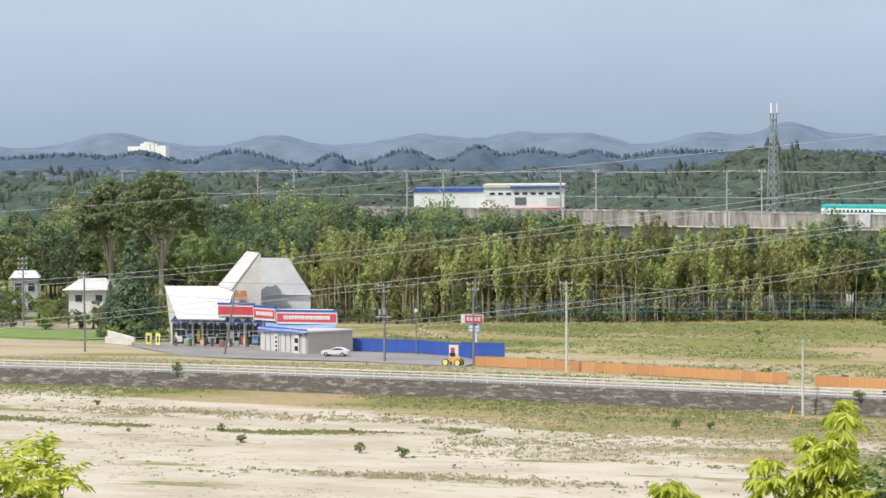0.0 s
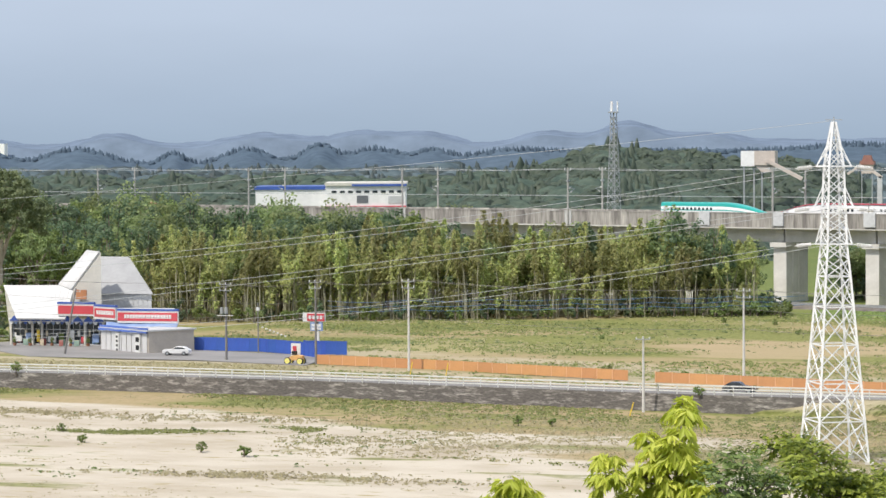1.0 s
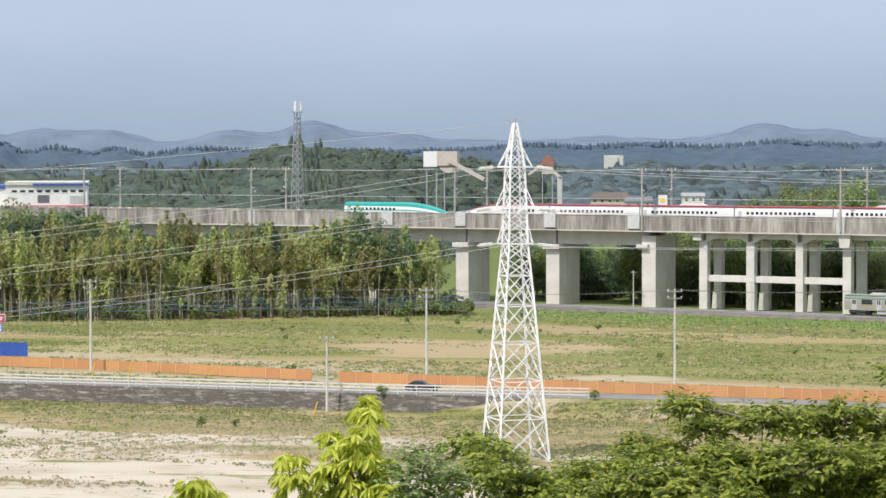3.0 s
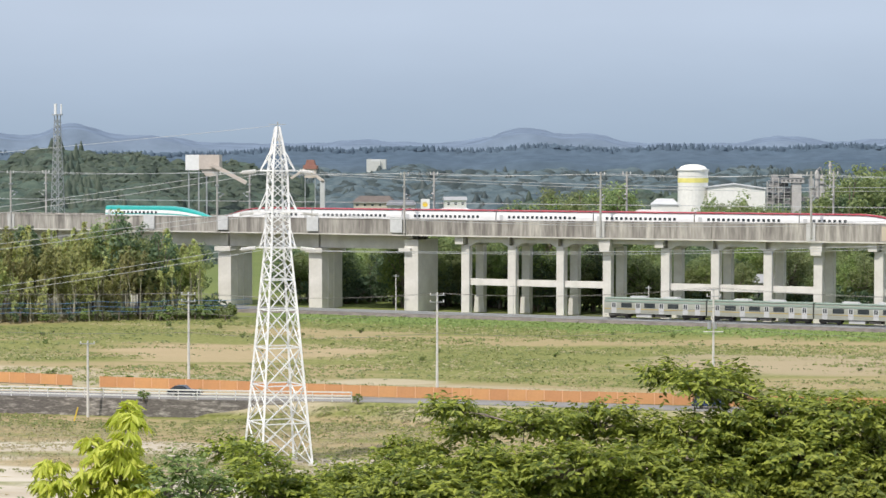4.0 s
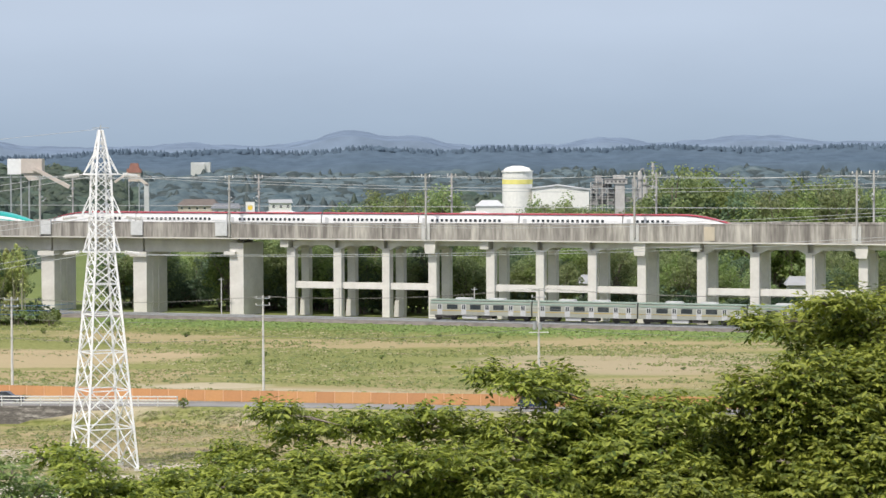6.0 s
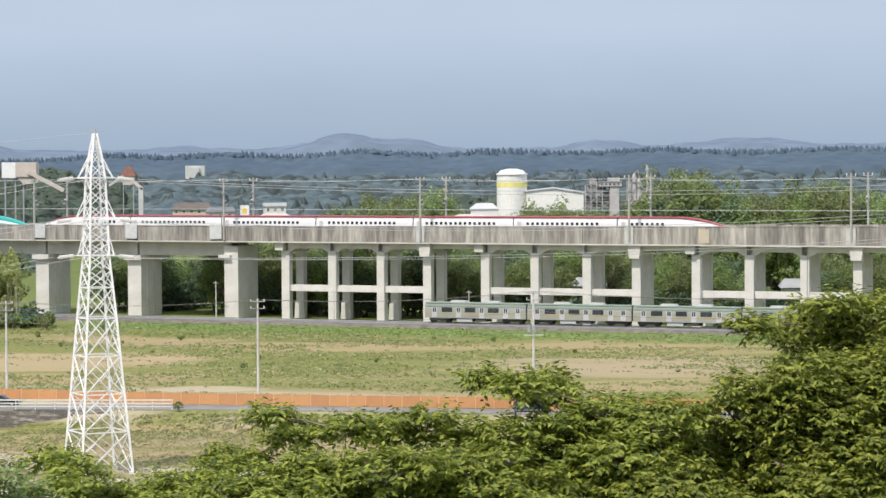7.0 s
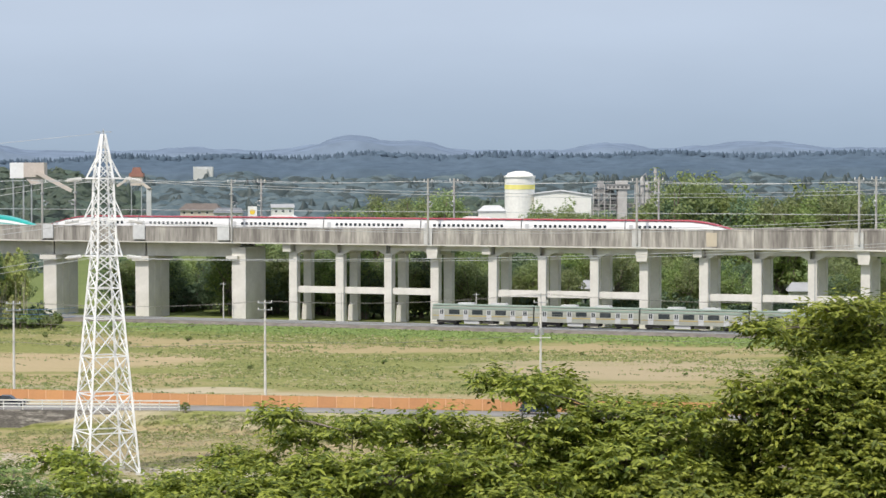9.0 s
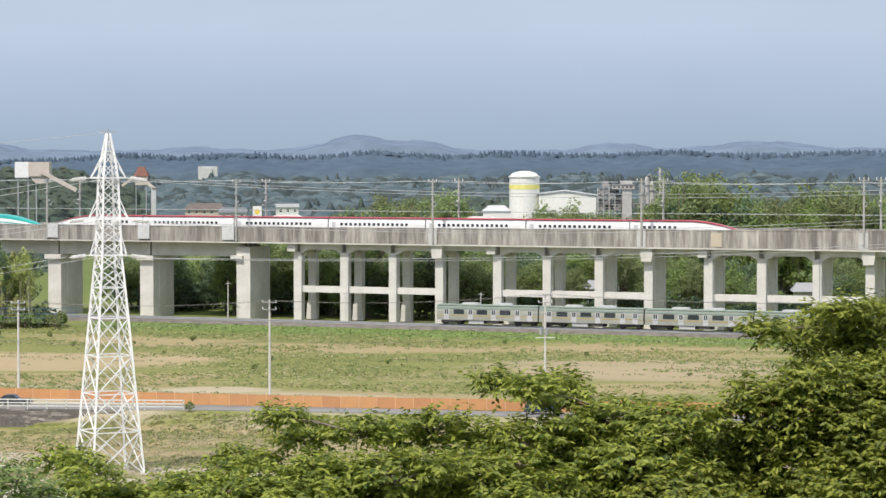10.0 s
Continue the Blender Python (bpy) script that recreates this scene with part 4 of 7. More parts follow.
# broadleaf trees among and behind the bamboo and round the shop
protos = [broadleaf(51 + i, 17 + 1.2 * (i % 3), 4.0 + 0.5 * (i % 3), 4.5 - i % 2, (BROAD_LEAF, DARK_LEAF, BROAD_LEAF, BRIGHT_LEAF, DARK_LEAF)[i]) for i in range(5)]
places = []
x = -320.0
while x < -78:
    for row in range(5 if x > -200 else 7):
        y = front_y(x) + (6 if x < -190 else 20) + row * 8.5 + rng.uniform(-3, 3)
        if y < via_y(x) - 20 and not (-236 < x < -203 and y < 472):
            places.append((x + rng.uniform(-3, 3), y, 0, rng.uniform(0.8, 1.12) * (0.80 if x > -152 else 0.98 if x > -190 else 0.92)))
    x += 6.0
for k in range(18):
    places.append((rng.uniform(-268, -200), rng.uniform(476, 512), 0, rng.uniform(0.95, 1.12)))
for k in range(62):
    x = rng.uniform(-232, -153)
    places.append((x, via_y(x) - rng.uniform(22, 44), 0, rng.uniform(0.92, 1.1)))
for k in range(16):
    x = -184 + 6.6 * k + rng.uniform(-2, 2)
    places.append((x, front_y(x) + rng.uniform(6, 20), 0, rng.uniform(0.62, 0.92)))
for k in range(70):
    x = rng.uniform(-305, -214)
    places.append((x, via_y(x) - rng.uniform(22, 50), 0, rng.uniform(1.08, 1.2)))
for x, y, s in ((-84.5, 484, 0.85), (-88, 482, 0.95), (-91, 486, 1.0), (-95, 488, 1.05), (-88, 494, 0.9)):
    places.append((x, y, 0, s))
scatter(protos, places)
zelkova(71, 27.5, 6.6, pose(-223, 444, 0))
zelkova(72, 29.4, 9.0, pose(-211, 441, 0, 0, 0, 60))

# shrubs along the grove's foot and in the garden
protos = [broadleaf(81 + i, 2.4 + 0.6 * i, 1.7, 0.2, (BRIGHT_LEAF, BROAD_LEAF, DARK_LEAF)[i], blade=0.4, clumps=16, per=26, group="shrubs", label="low leafy shrub in rough grass") for i in range(3)]
for p in protos:
    p.name = "shrub"; p["category"] = "shrub"
places = []
x = -190
while x < -74:
    places.append((x + rng.uniform(-1, 1), front_y(x) - rng.uniform(-0.5, 2.2), 0, rng.uniform(0.6, 1.2)))
    x += 2.6
for k in range(26):
    places.append((rng.uniform(-84, -70), rng.uniform(476, 492), 0, rng.uniform(0.6, 1.3)))
for k in range(30):
    places.append((rng.uniform(-245, -196), rng.uniform(412, 446), 0, rng.uniform(0.7, 1.6)))
for k in range(14):
    places.append((rng.uniform(-201, -187), rng.uniform(392, 398), 0, rng.uniform(0.7, 1.3)))

scatter(protos, places)
protos = [broadleaf(111 + i, 6.0 + i, 2.6, 0.8, (BROAD_LEAF, BRIGHT_LEAF, DARK_LEAF)[i], blade=0.45, clumps=26, per=30, group="garden trees", label="small leafy garden tree near the white house") for i in range(3)]
for p in protos:
    p.name = "garden_tree"
places = [(-246, 428, 0, 1.0), (-240, 433, 0, 1.2), (-236, 424, 0, 0.8), (-233, 436, 0, 1.0), (-228, 426, 0, 0.7), (-213.5, 420, 0, 0.75), (-210, 424, 0, 1.0), (-206, 420, 0, 0.8), (-251, 440, 0, 1.5), (-255, 432, 0, 1.2), (-224.5, 421, 0, 0.5), (-246, 440, 0, 1.2), (-231, 446, 0, 1.5), (-205, 428, 0, 1.2), (-240, 417, 0, 0.8), (-234, 414, 0, 0.6), (-246, 421, 0, 1.0), (-228, 414, 0, 0.5), (-219, 419, 0, 0.55), (-241, 441, 0, 1.0), (-252, 424, 0, 1.1), (-213, 432, 0, 1.1)]
scatter(protos, places)
# undergrowth in the shade behind the viaduct
protos = [broadleaf(121 + i, 3.4 + 0.8 * i, 2.6, 0.1, DARK_LEAF, blade=0.5, clumps=20, per=26, group="undergrowth", label="dark leafy undergrowth behind the viaduct") for i in range(2)]
for p in protos:
    p.name = "undergrowth_shrub"; p["category"] = "shrub"
places = []
for k in range(90):
    m = rail_pose(rng.uniform(-28, 118) if k < 70 else rng.uniform(-44, -34), rng.uniform(15, 32), 0).translation
    places.append((m.x, m.y, 0, rng.uniform(0.7, 1.5)))
scatter(protos, places)

# conifers by the shop and on the plain
protos = [conifer(91, 13.5, 4.6), conifer(92, 17, 4.0)]
places = [(-196.9, 400, 0, 1.27), (-204, 406, 0, 0.55), (-201, 399, 0, 0.5)]
scatter(protos, places)

# trees seen between and above the viaduct's columns
protos = [broadleaf(101 + i, 13 + 1.5 * i, 5.2, 1.0, (BROAD_LEAF, DARK_LEAF, BRIGHT_LEAF)[i % 3], blade=0.5, clumps=95, per=42, group="trees beyond the viaduct", label="broad leafy tree beyond the viaduct") for i in range(4)]
places = []
for s0, s1, back, n_, sc in ((-4, 26, 20, 9, 0.75), (-30, 2, 24, 6, 0.8), (40, 62, 22, 6, 0.72), (-16, -4, 14, 3, 0.8), (58, 80, 60, 7, 0.7), (18, 44, 34, 7, 0.8), (88, 160, 48, 20, 0.8), (-60, -30, 75, 6, 0.6), (10, 60, 55, 12, 0.85), (-24, -12, 16, 5, 0.95), (-4, 40, 15, 12, 0.8), (-44, -34, 30, 4, 0.7), (-30, -12, 24, 8, 0.9), (-8, 30, 20, 10, 0.85), (30, 110, 34, 18, 0.75), (-54, -36, 20, 9, 0.85)):
    for k in range(n_):
        m = rail_pose(rng.uniform(s0, s1), back + rng.uniform(-4, 8), 0).translation
        places.append((m.x, m.y, 0, sc * rng.uniform(0.8, 1.15)))
# taller wood above the deck line
for k in range(84):
    a = rng.uniform(-10.4, -1.7)
    places.append((at(a, 600 + 0.7 * k), 600 + 0.7 * k, 0, rng.uniform(1.25, 1.5) * (1.15 if -6.6 < a < -5.0 else 1.0) * (0.86 if a > -4.9 else 1.0)))
for k in range(14):
    a = rng.uniform(-0.4, 2.2)
    places.append((at(a, 610 + 2 * k), 610 + 2 * k, 0, rng.uniform(1.2, 1.4)))
for k in range(22):
    a = rng.uniform(12.5, 16.0) if k % 2 else rng.uniform(21.2, 24.5)
    places.append((at(a, 600 + 3 * k), 600 + 3 * k, 0, rng.uniform(0.95, 1.2)))
scatter(protos, places)


# ---- shop with steep white roofs ----
ROOF_WHITE = mat("white_roof_sheet", (0.64, 0.64, 0.64), (0.57, 0.57, 0.57), 0.25, 0.45, bump=0.1)
ROOF_GREY = mat("grey_metal_roof", (0.36, 0.365, 0.375), (0.30, 0.305, 0.315), 0.3, 0.5)
WALL_GREY = mat("pale_grey_siding", (0.55, 0.56, 0.57), (0.48, 0.49, 0.50), 0.4, 0.7)
BEIGE = mat("beige_siding", (0.55, 0.50, 0.43), (0.48, 0.43, 0.37), 0.4, 0.7)
CREAM = mat("cream_panel", (0.68, 0.66, 0.60), (0.60, 0.58, 0.52), 0.4, 0.7)
RED = mat("red_sign_board", (0.60, 0.075, 0.095), (0.52, 0.065, 0.08), 0.4, 0.45)
BLUE = mat("blue_sign_board", (0.06, 0.13, 0.45), (0.05, 0.10, 0.35), 0.4, 0.45)
AWNING = mat("pale_blue_awning", (0.26, 0.36, 0.58), (0.20, 0.28, 0.48), 0.4, 0.5)
DARK_GLASS = mat("dark_shop_glass", (0.03, 0.04, 0.05), (0.06, 0.07, 0.08), 0.6, 0.12)
BLACK = mat("black_lettering", (0.02, 0.02, 0.02), None, 1.0, 0.6)
YELLOW = mat("yellow_paint", (0.80, 0.58, 0.06), (0.70, 0.48, 0.06), 0.6, 0.5)
PALE_YELLOW = mat("pale_yellow_cloth", (0.85, 0.78, 0.25), (0.75, 0.68, 0.2), 0.6, 0.8)
WOODSIGN = mat("orange_brown_wood_sign", (0.50, 0.22, 0.10), (0.40, 0.17, 0.08), 0.6, 0.7)
TYRE = mat("black_rubber", (0.02, 0.02, 0.02), (0.03, 0.03, 0.03), 1.0, 0.8)
ROOF_BROWN = mat("brown_tiled_roof", (0.115, 0.095, 0.085), (0.15, 0.125, 0.11), 0.5, 0.8)
ROOF_SLATE = mat("dark_slate_roof", (0.13, 0.14, 0.16), (0.18, 0.19, 0.21), 0.5, 0.7)


def solid(points, faces):
    bm = bmesh.new()
    v = [bm.verts.new(p) for p in points]
    for f in faces:
        bm.faces.new([v[i] for i in f])
    return bm


def loft(a, b):
    """Closes two equal rings of points into a solid."""
    n = len(a)
    return solid(list(a) + list(b), [tuple(range(n))[::-1], tuple(range(n, 2 * n))] + [(i, (i + 1) % n, n + (i + 1) % n, n + i) for i in range(n)])


shop = empty("shop", pose(-168, 386, 0), "white shop with steep roofs and red, white and blue signs", "shop")


def sp(name, bm, material, label=""):
    for v in bm.verts:
        v.co -= Vector((-168, 386, 0))
    return part(name, bm, material, shop, label)


def seam_roof(a, b, c, d, thick, n):
    """Standing-seam roof plane: corners eave-left a, eave-right b, top-right c, top-left d."""
    a, b, c, d = map(Vector, (a, b, c, d))
    nrm = (b - a).cross(d - a).normalized()
    bm = loft([p - nrm * thick for p in (a, b, c, d)], [a, b, c, d])
    return bm, [(a.lerp(b, i / n) + nrm * 0.045, d.lerp(c, i / n) + nrm * 0.045) for i in range(n + 1)]


def seamed(corners, thick, n, label):
    bm, seams = seam_roof(*corners, thick, n)
    r = sp("roof", bm, ROOF_WHITE, label)
    for p, q in seams:
        bm = bmesh.new(); beam(bm, p - Vector((-168, 386, 0)), q - Vector((-168, 386, 0)), 0.07)
        part("roof_seam", bm, ROOF_WHITE, r)


seamed(((-181.2, 384.5, 4.5), (-172.7, 384.5, 4.5), (-174.5, 392.5, 9.5), (-187.2, 392.5, 9.4)), 0.25, 16, "white standing-seam roof plane")
sp("wall", loft([(-184.2, 388.2, 0), (-172.6, 388.2, 0), (-173.6, 393, 0), (-186.2, 393, 0)], [(-182.4, 388.2, 6.6), (-173.5, 388.2, 6.6), (-174.5, 392.3, 9.2), (-187, 392.3, 9.1)]), CREAM)
seamed(((-174.7, 386.5, 9.9), (-171.6, 384.6, 9.3), (-167.4, 386.4, 15.3), (-170.9, 389.5, 15.4)), 0.3, 7, "very steep white roof plane")
sp("gable_wall", loft([(-171.4, 384.75, 6.8), (-167.15, 386.4, 6.8), (-167.15, 386.4, 15.05), (-171.4, 384.75, 9.1)], [(-172.6, 389.6, 6.8), (-169.2, 390.6, 6.8), (-169.2, 390.2, 15.0), (-172.8, 389.2, 10.4)]), CREAM)
sp("wooden_sign", bb(-170.7, -168.9, 384.4, 384.6, 7.7, 9.2), WOODSIGN, "orange-brown wooden sign on the gable")
# grey barn roof behind
sp("roof", solid([(-171.0, 391.4, 8.25), (-160.3, 391.4, 8.25), (-166.9, 406, 8.25), (-177.4, 406, 8.25), (-173.4, 398, 14.0), (-167.2, 398, 14.0)], [(0, 1, 5, 4), (1, 2, 5), (2, 3, 4, 5), (3, 0, 4), (0, 3, 2, 1)]), ROOF_GREY, "large plain grey metal roof")
sp("wall", loft([(-170.8, 392, 0), (-160.8, 392, 0), (-167, 405.6, 0), (-177, 405.6, 0)], [(-170.8, 392, 8.24), (-160.8, 392, 8.24), (-167, 405.6, 8.24), (-177, 405.6, 8.24)]), WALL_GREY)
for i in range(12):
    x = -170.6 + i * 0.82
    sp("siding_rib", bb(x, x + 0.06, 391.93, 391.99, 0, 8.2), WALL_GREY)
sp("dormer", solid([(-171.3, 392.0, 9.0), (-170.4, 393.2, 10.2), (-171.3, 394.0, 11.0), (-171.3, 394.0, 9.4)], [(0, 1, 2), (0, 3, 1), (1, 3, 2), (0, 2, 3)]), ROOF_SLATE)
# ground floor under the fascia
sp("glass_front", bb(-183.4, -166.9, 387.2, 387.4, 0.3, 3.8), DARK_GLASS, "dark shop windows")
sp("plinth", bb(-183.6, -166.7, 387.0, 388.1, 0, 0.28), WALL_GREY)
for x in (-183.4, -179.6, -177.9, -173.2, -170.4, -167.2):
    sp("column", bb(x, x + 0.3, 386.6, 387.0, 0, 4.0), CREAM)
for i in range(14):
    x = -183.0 + i * 1.17
    sp("window_mullion", bb(x, x + 0.07, 387.1, 387.19, 0.3, 3.8), WALL_GREY)
sp("transom", bb(-183.4, -166.9, 387.08, 387.18, 2.55, 2.65), WALL_GREY)
GOODS = [mat("goods_" + n_, c_, None, 1.5, 0.6) for n_, c_ in (("white", (0.7, 0.7, 0.68)), ("pale_green", (0.35, 0.5, 0.42)), ("sky_blue", (0.22, 0.38, 0.6)), ("cream", (0.62, 0.55, 0.4)), ("dark_brown", (0.12, 0.09, 0.07)), ("dusty_red", (0.42, 0.14, 0.12)))]
gr = random.Random(77)
for i in range(26):
    x = -182.8 + i * 0.62 + gr.uniform(-0.1, 0.1)
    z0 = 0.35 if i % 3 else 1.5
    sp("display_box", bb(x, x + gr.uniform(0.25, 0.5), 386.98, 387.07, z0, z0 + gr.uniform(0.4, 1.1)), GOODS[i * 5 % 6])
for i, (c, w) in enumerate(((WHITE_PAINT, 1.2), (AWNING, 0.9), (YELLOW, 0.5), (WHITE_PAINT, 1.4), (BRIGHT_LEAF, 0.8), (WHITE_PAINT, 0.7), (RED, 0.5), (AWNING, 1.1))):
    x = -182.6 + i * 1.95
    sp("display_board", bb(x, x + w, 386.75, 386.95, 0.6, 1.5 + 0.5 * (i % 3)), c)
for i in range(9):
    x = -183 + i * 1.85
    bm = bmesh.new(); prism(bm, [(x, 4.0), (x + 0.9, 4.9), (x + 1.8, 4.0)], 385.6, 385.7)
    sp("pennant", bm, BLUE, "blue pointed board under the eave")
sp("fringe_board", bb(-183.2, -166.6, 385.75, 385.9, 3.9, 4.5), WHITE_PAINT)
for i in range(20):
    x = -183.1 + i * 0.82
    bm = bmesh.new(); prism(bm, [(x, 3.9), (x + 0.74, 3.9), (x + 0.5, 3.45 + 0.12 * (i % 3)), (x + 0.2, 3.5)], 385.78, 385.86)
    sp("fringe_flag", bm, (WHITE_PAINT, AWNING, WHITE_PAINT, BLUE)[i % 4])
for i in range(5):
    p = Vector((-169.2, 386.8, 12.9)).lerp(Vector((-171.4, 386.0, 10.9)), i / 4)
    bm = bmesh.new(); beam(bm, p + Vector((-0.55, 0.3, 0.45)), p + Vector((0.5, -0.25, 0.3)), 0.12)
    sp("snow_guard", bm, WALL_GREY)


def fascia(x0, y0, x1, y1, z0, z1, letters, seed):
    """White top band, red field with white bars, white lower edge."""
    ang = math.atan2(y1 - y0, x1 - x0)
    L = math.hypot(x1 - x0, y1 - y0)
    h = z1 - z0
    base = pose(x0 + 168, y0 - 386, 0, 0, 0, math.degrees(ang))
    f = part("fascia", bb(0, L, 0, 0.4, z0, z1), WHITE_PAINT, shop, "white fascia board", base)
    part("cap", bb(-0.05, L + 0.05, -0.06, 0.46, z1 + 0.004, z1 + 0.32), BLUE, f)
    part("red_field", bb(0.1, L - 0.1, -0.05, -0.004, z0 + h * 0.16, z1 - h * 0.14), RED, f)
    r = random.Random(seed)
    x = L * 0.12
    while letters and x < L * 0.88:
        w = r.uniform(0.35, 0.6)
        part("letter_bar", bb(x, x + w * 0.8, -0.09, -0.054, z0 + h * 0.38, z0 + h * 0.70), WHITE_PAINT, f)
        x += w


fascia(-174.1, 384.8, -167.6, 384.4, 5.0, 6.9, False, 1)
fascia(-167.5, 384.3, -162.7, 381.6, 4.6, 6.6, True, 2)
fascia(-162.4, 381.6, -152.2, 381.9, 4.2, 6.1, True, 3)
sp("wall", loft([(-162.6, 382.4, 0), (-152.6, 382.4, 0), (-156.4, 391, 0), (-166.4, 391, 0)], [(-162.6, 382.4, 6.0), (-152.6, 382.4, 6.0), (-156.4, 391, 6.0), (-166.4, 391, 6.0)]), WALL_GREY)
sp("awning", loft([(-164.0, 380.4, 2.95), (-152.2, 380.0, 2.9), (-152.2, 382.0, 4.1), (-164.6, 382.3, 4.2)], [(-164.0, 380.4, 3.1), (-152.2, 380.0, 3.05), (-152.2, 382.0, 4.2), (-164.6, 382.3, 4.3)]), AWNING, "pale blue sloping awning")
sp("awning_edge", bb(-164.2, -159.0, 380.0, 380.3, 2.9, 3.6), BLUE)
# low wing with white shutters and beige wall
W0, W1, W2 = Vector((-164.8, 380.6, 0)), Vector((-153.9, 373.8, 0)), Vector((-148.9, 380.2, 0))
sp("wing", loft([W0, W1, W2, Vector((-158.0, 384, 0))], [p + Vector((0, 0, 3.4)) for p in (W0, W1, W2, Vector((-158.0, 384, 0)))]), BEIGE, "low beige wing")
sp("wing_roof", loft([p * 1.0 + Vector((0, 0, 3.41)) for p in (W0 + Vector((-0.4, -0.2, 0)), W1 + Vector((0, -0.5, 0)), W2 + Vector((0.5, 0, 0)), Vector((-158.0, 384.4, 0)))],
                     [p * 1.0 + Vector((0, 0, 3.65)) for p in (W0 + Vector((-0.4, -0.2, 0)), W1 + Vector((0, -0.5, 0)), W2 + Vector((0.5, 0, 0)), Vector((-158.0, 384.4, 0)))]), WALL_GREY)
d01 = (W1 - W0).normalized()
n01 = Vector((d01.y, -d01.x, 0))
for i in range(9):
    p = W0 + d01 * (0.3 + i * 1.38) + n01 * 0.06
    q = p + d01 * 1.22
    sp("white_shutter", loft([p, q, q + n01 * 0.08, p + n01 * 0.08], [v + Vector((0, 0, 3.1)) for v in (p, q, q + n01 * 0.08, p + n01 * 0.08)]), ROOF_WHITE)
p, q = W0 + n01 * 0.08, W1 + n01 * 0.08
sp("roof_trim", loft([v + Vector((0, 0, 3.16)) for v in (p, q, q + n01 * 0.45, p + n01 * 0.45)], [v + Vector((0, 0, 3.95)) for v in (p, q, q + n01 * 0.12, p + n01 * 0.12)]), BLUE, "blue roof trim over white shutters")
for k, off in ((0, 4.3), (1, 9.6)):
    p = W0 + d01 * off + n01 * 0.22
    q = p + d01 * (1.0 + 0.4 * k)
    s_ = sp("upright_sign", loft([p, q, q + n01 * 0.1, p + n01 * 0.1], [v + Vector((0, 0, 3.0)) for v in (p, q, q + n01 * 0.1, p + n01 * 0.1)]), WHITE_PAINT, "tall white sign with dark lettering bars")
    for j in range(4 if k == 0 else 2):
        z = 2.45 - j * (0.68 if k == 0 else 1.25)
        hgt = 0.34 if k == 0 else 0.75
        a, b = p + d01 * 0.25 + n01 * 0.104, q - d01 * 0.25 + n01 * 0.104
        bmx = loft([a, b, b + n01 * 0.02, a + n01 * 0.02], [v + Vector((0, 0, hgt)) for v in (a, b, b + n01 * 0.02, a + n01 * 0.02)])
        for v in bmx.verts:
            v.co += Vector((168, -386, z - hgt))
        part("lettering_bar", bmx, BLACK, s_)
tagged(part("canopy", loft([(-149.2, 381.4, 2.05), (-143.5, 381.0, 2.0), (-143.5, 383, 2.2), (-149.2, 383.4, 2.25)], [(-149.2, 381.4, 2.25), (-143.5, 381.0, 2.12), (-143.5, 383, 2.32), (-149.2, 383.4, 2.45)]), WHITE_PAINT, shop), "thin white lean-to canopy")

# yard of the shop
yard = loft([(-190, 384, 0.02), (-170, 364.5, 0.02), (-141, 362.5, 0.02), (-122.5, 357, 0.02), (-123.5, 369, 0.02), (-130, 376, 0.02), (-150, 381.5, 0.02), (-168, 394, 0.02), (-186, 394, 0.02)],
            [(-190, 384, 0.09), (-170, 364.5, 0.09), (-141, 362.5, 0.09), (-122.5, 357, 0.09), (-123.5, 369, 0.09), (-130, 376, 0.09), (-150, 381.5, 0.09), (-168, 394, 0.09), (-186, 394, 0.09)])
YARD_GREY = mat("worn_grey_asphalt", (0.27, 0.26, 0.255), (0.21, 0.205, 0.20), 0.15, 0.9, bump=0.2)
tagged(part("yard", yard, YARD_GREY), "worn grey asphalt yard in front of the shop", "pavement", kind="structure")
lane = loft([(-262, 424, 0.02), (-205, 414, 0.02), (-193, 408, 0.02), (-194, 411, 0.02), (-206, 418, 0.02), (-262, 429, 0.02)], [(-262, 424, 0.08), (-205, 414, 0.08), (-193, 408, 0.08), (-194, 411, 0.08), (-206, 418, 0.08), (-262, 429, 0.08)])
tagged(part("lane", lane, YARD_GREY), "pale lane past the garden", "road", kind="structure")
# planter wall
top = empty("planter", pose(-193, 386, 0), "low concrete planter wall with clipped shrubs behind", "wall")
for k in range(2):
    bm = loft([(-3.6, 4.0 - k, 0.9 * (1 - k)), (3.6, -0.6 - k, 0.3 * (1 - k)), (3.6, -0.1 - k, 0.3 * (1 - k)), (-3.6, 4.5 - k, 0.9 * (1 - k))], [(-3.6, 4.0 - k, 2.0 - k), (3.6, -0.6 - k, 1.2 - k * 0.7), (3.6, -0.1 - k, 1.2 - k * 0.7), (-3.6, 4.5 - k, 2.0 - k)])
    part("kerb_block", bm, CREAM, top)
# banners
for i, (x, y) in enumerate(((-186.3, 384.0), (-184.4, 383.6))):
    b_ = empty("banner", pose(x, y, 0, 0, 0, 20 - 40 * i), "pale yellow cloth banner on a thin pole", "banner", "banners")
    bm = bmesh.new(); beam(bm, (-0.35, 0, 0), (-0.35, 0, 2.3), 0.05, sides=6)
    part("pole", bm, STEEL_GREY, b_)
    bm = bmesh.new(); prism(bm, [(-0.32, 0.3), (0.55, 0.2), (0.75, 2.1), (-0.3, 2.2)], -0.015, 0.015)
    part("cloth", bm, PALE_YELLOW, b_)
    part("lettering_bar", bb(-0.05, 0.35, -0.03, -0.017, 0.7, 1.7), BLACK, b_)

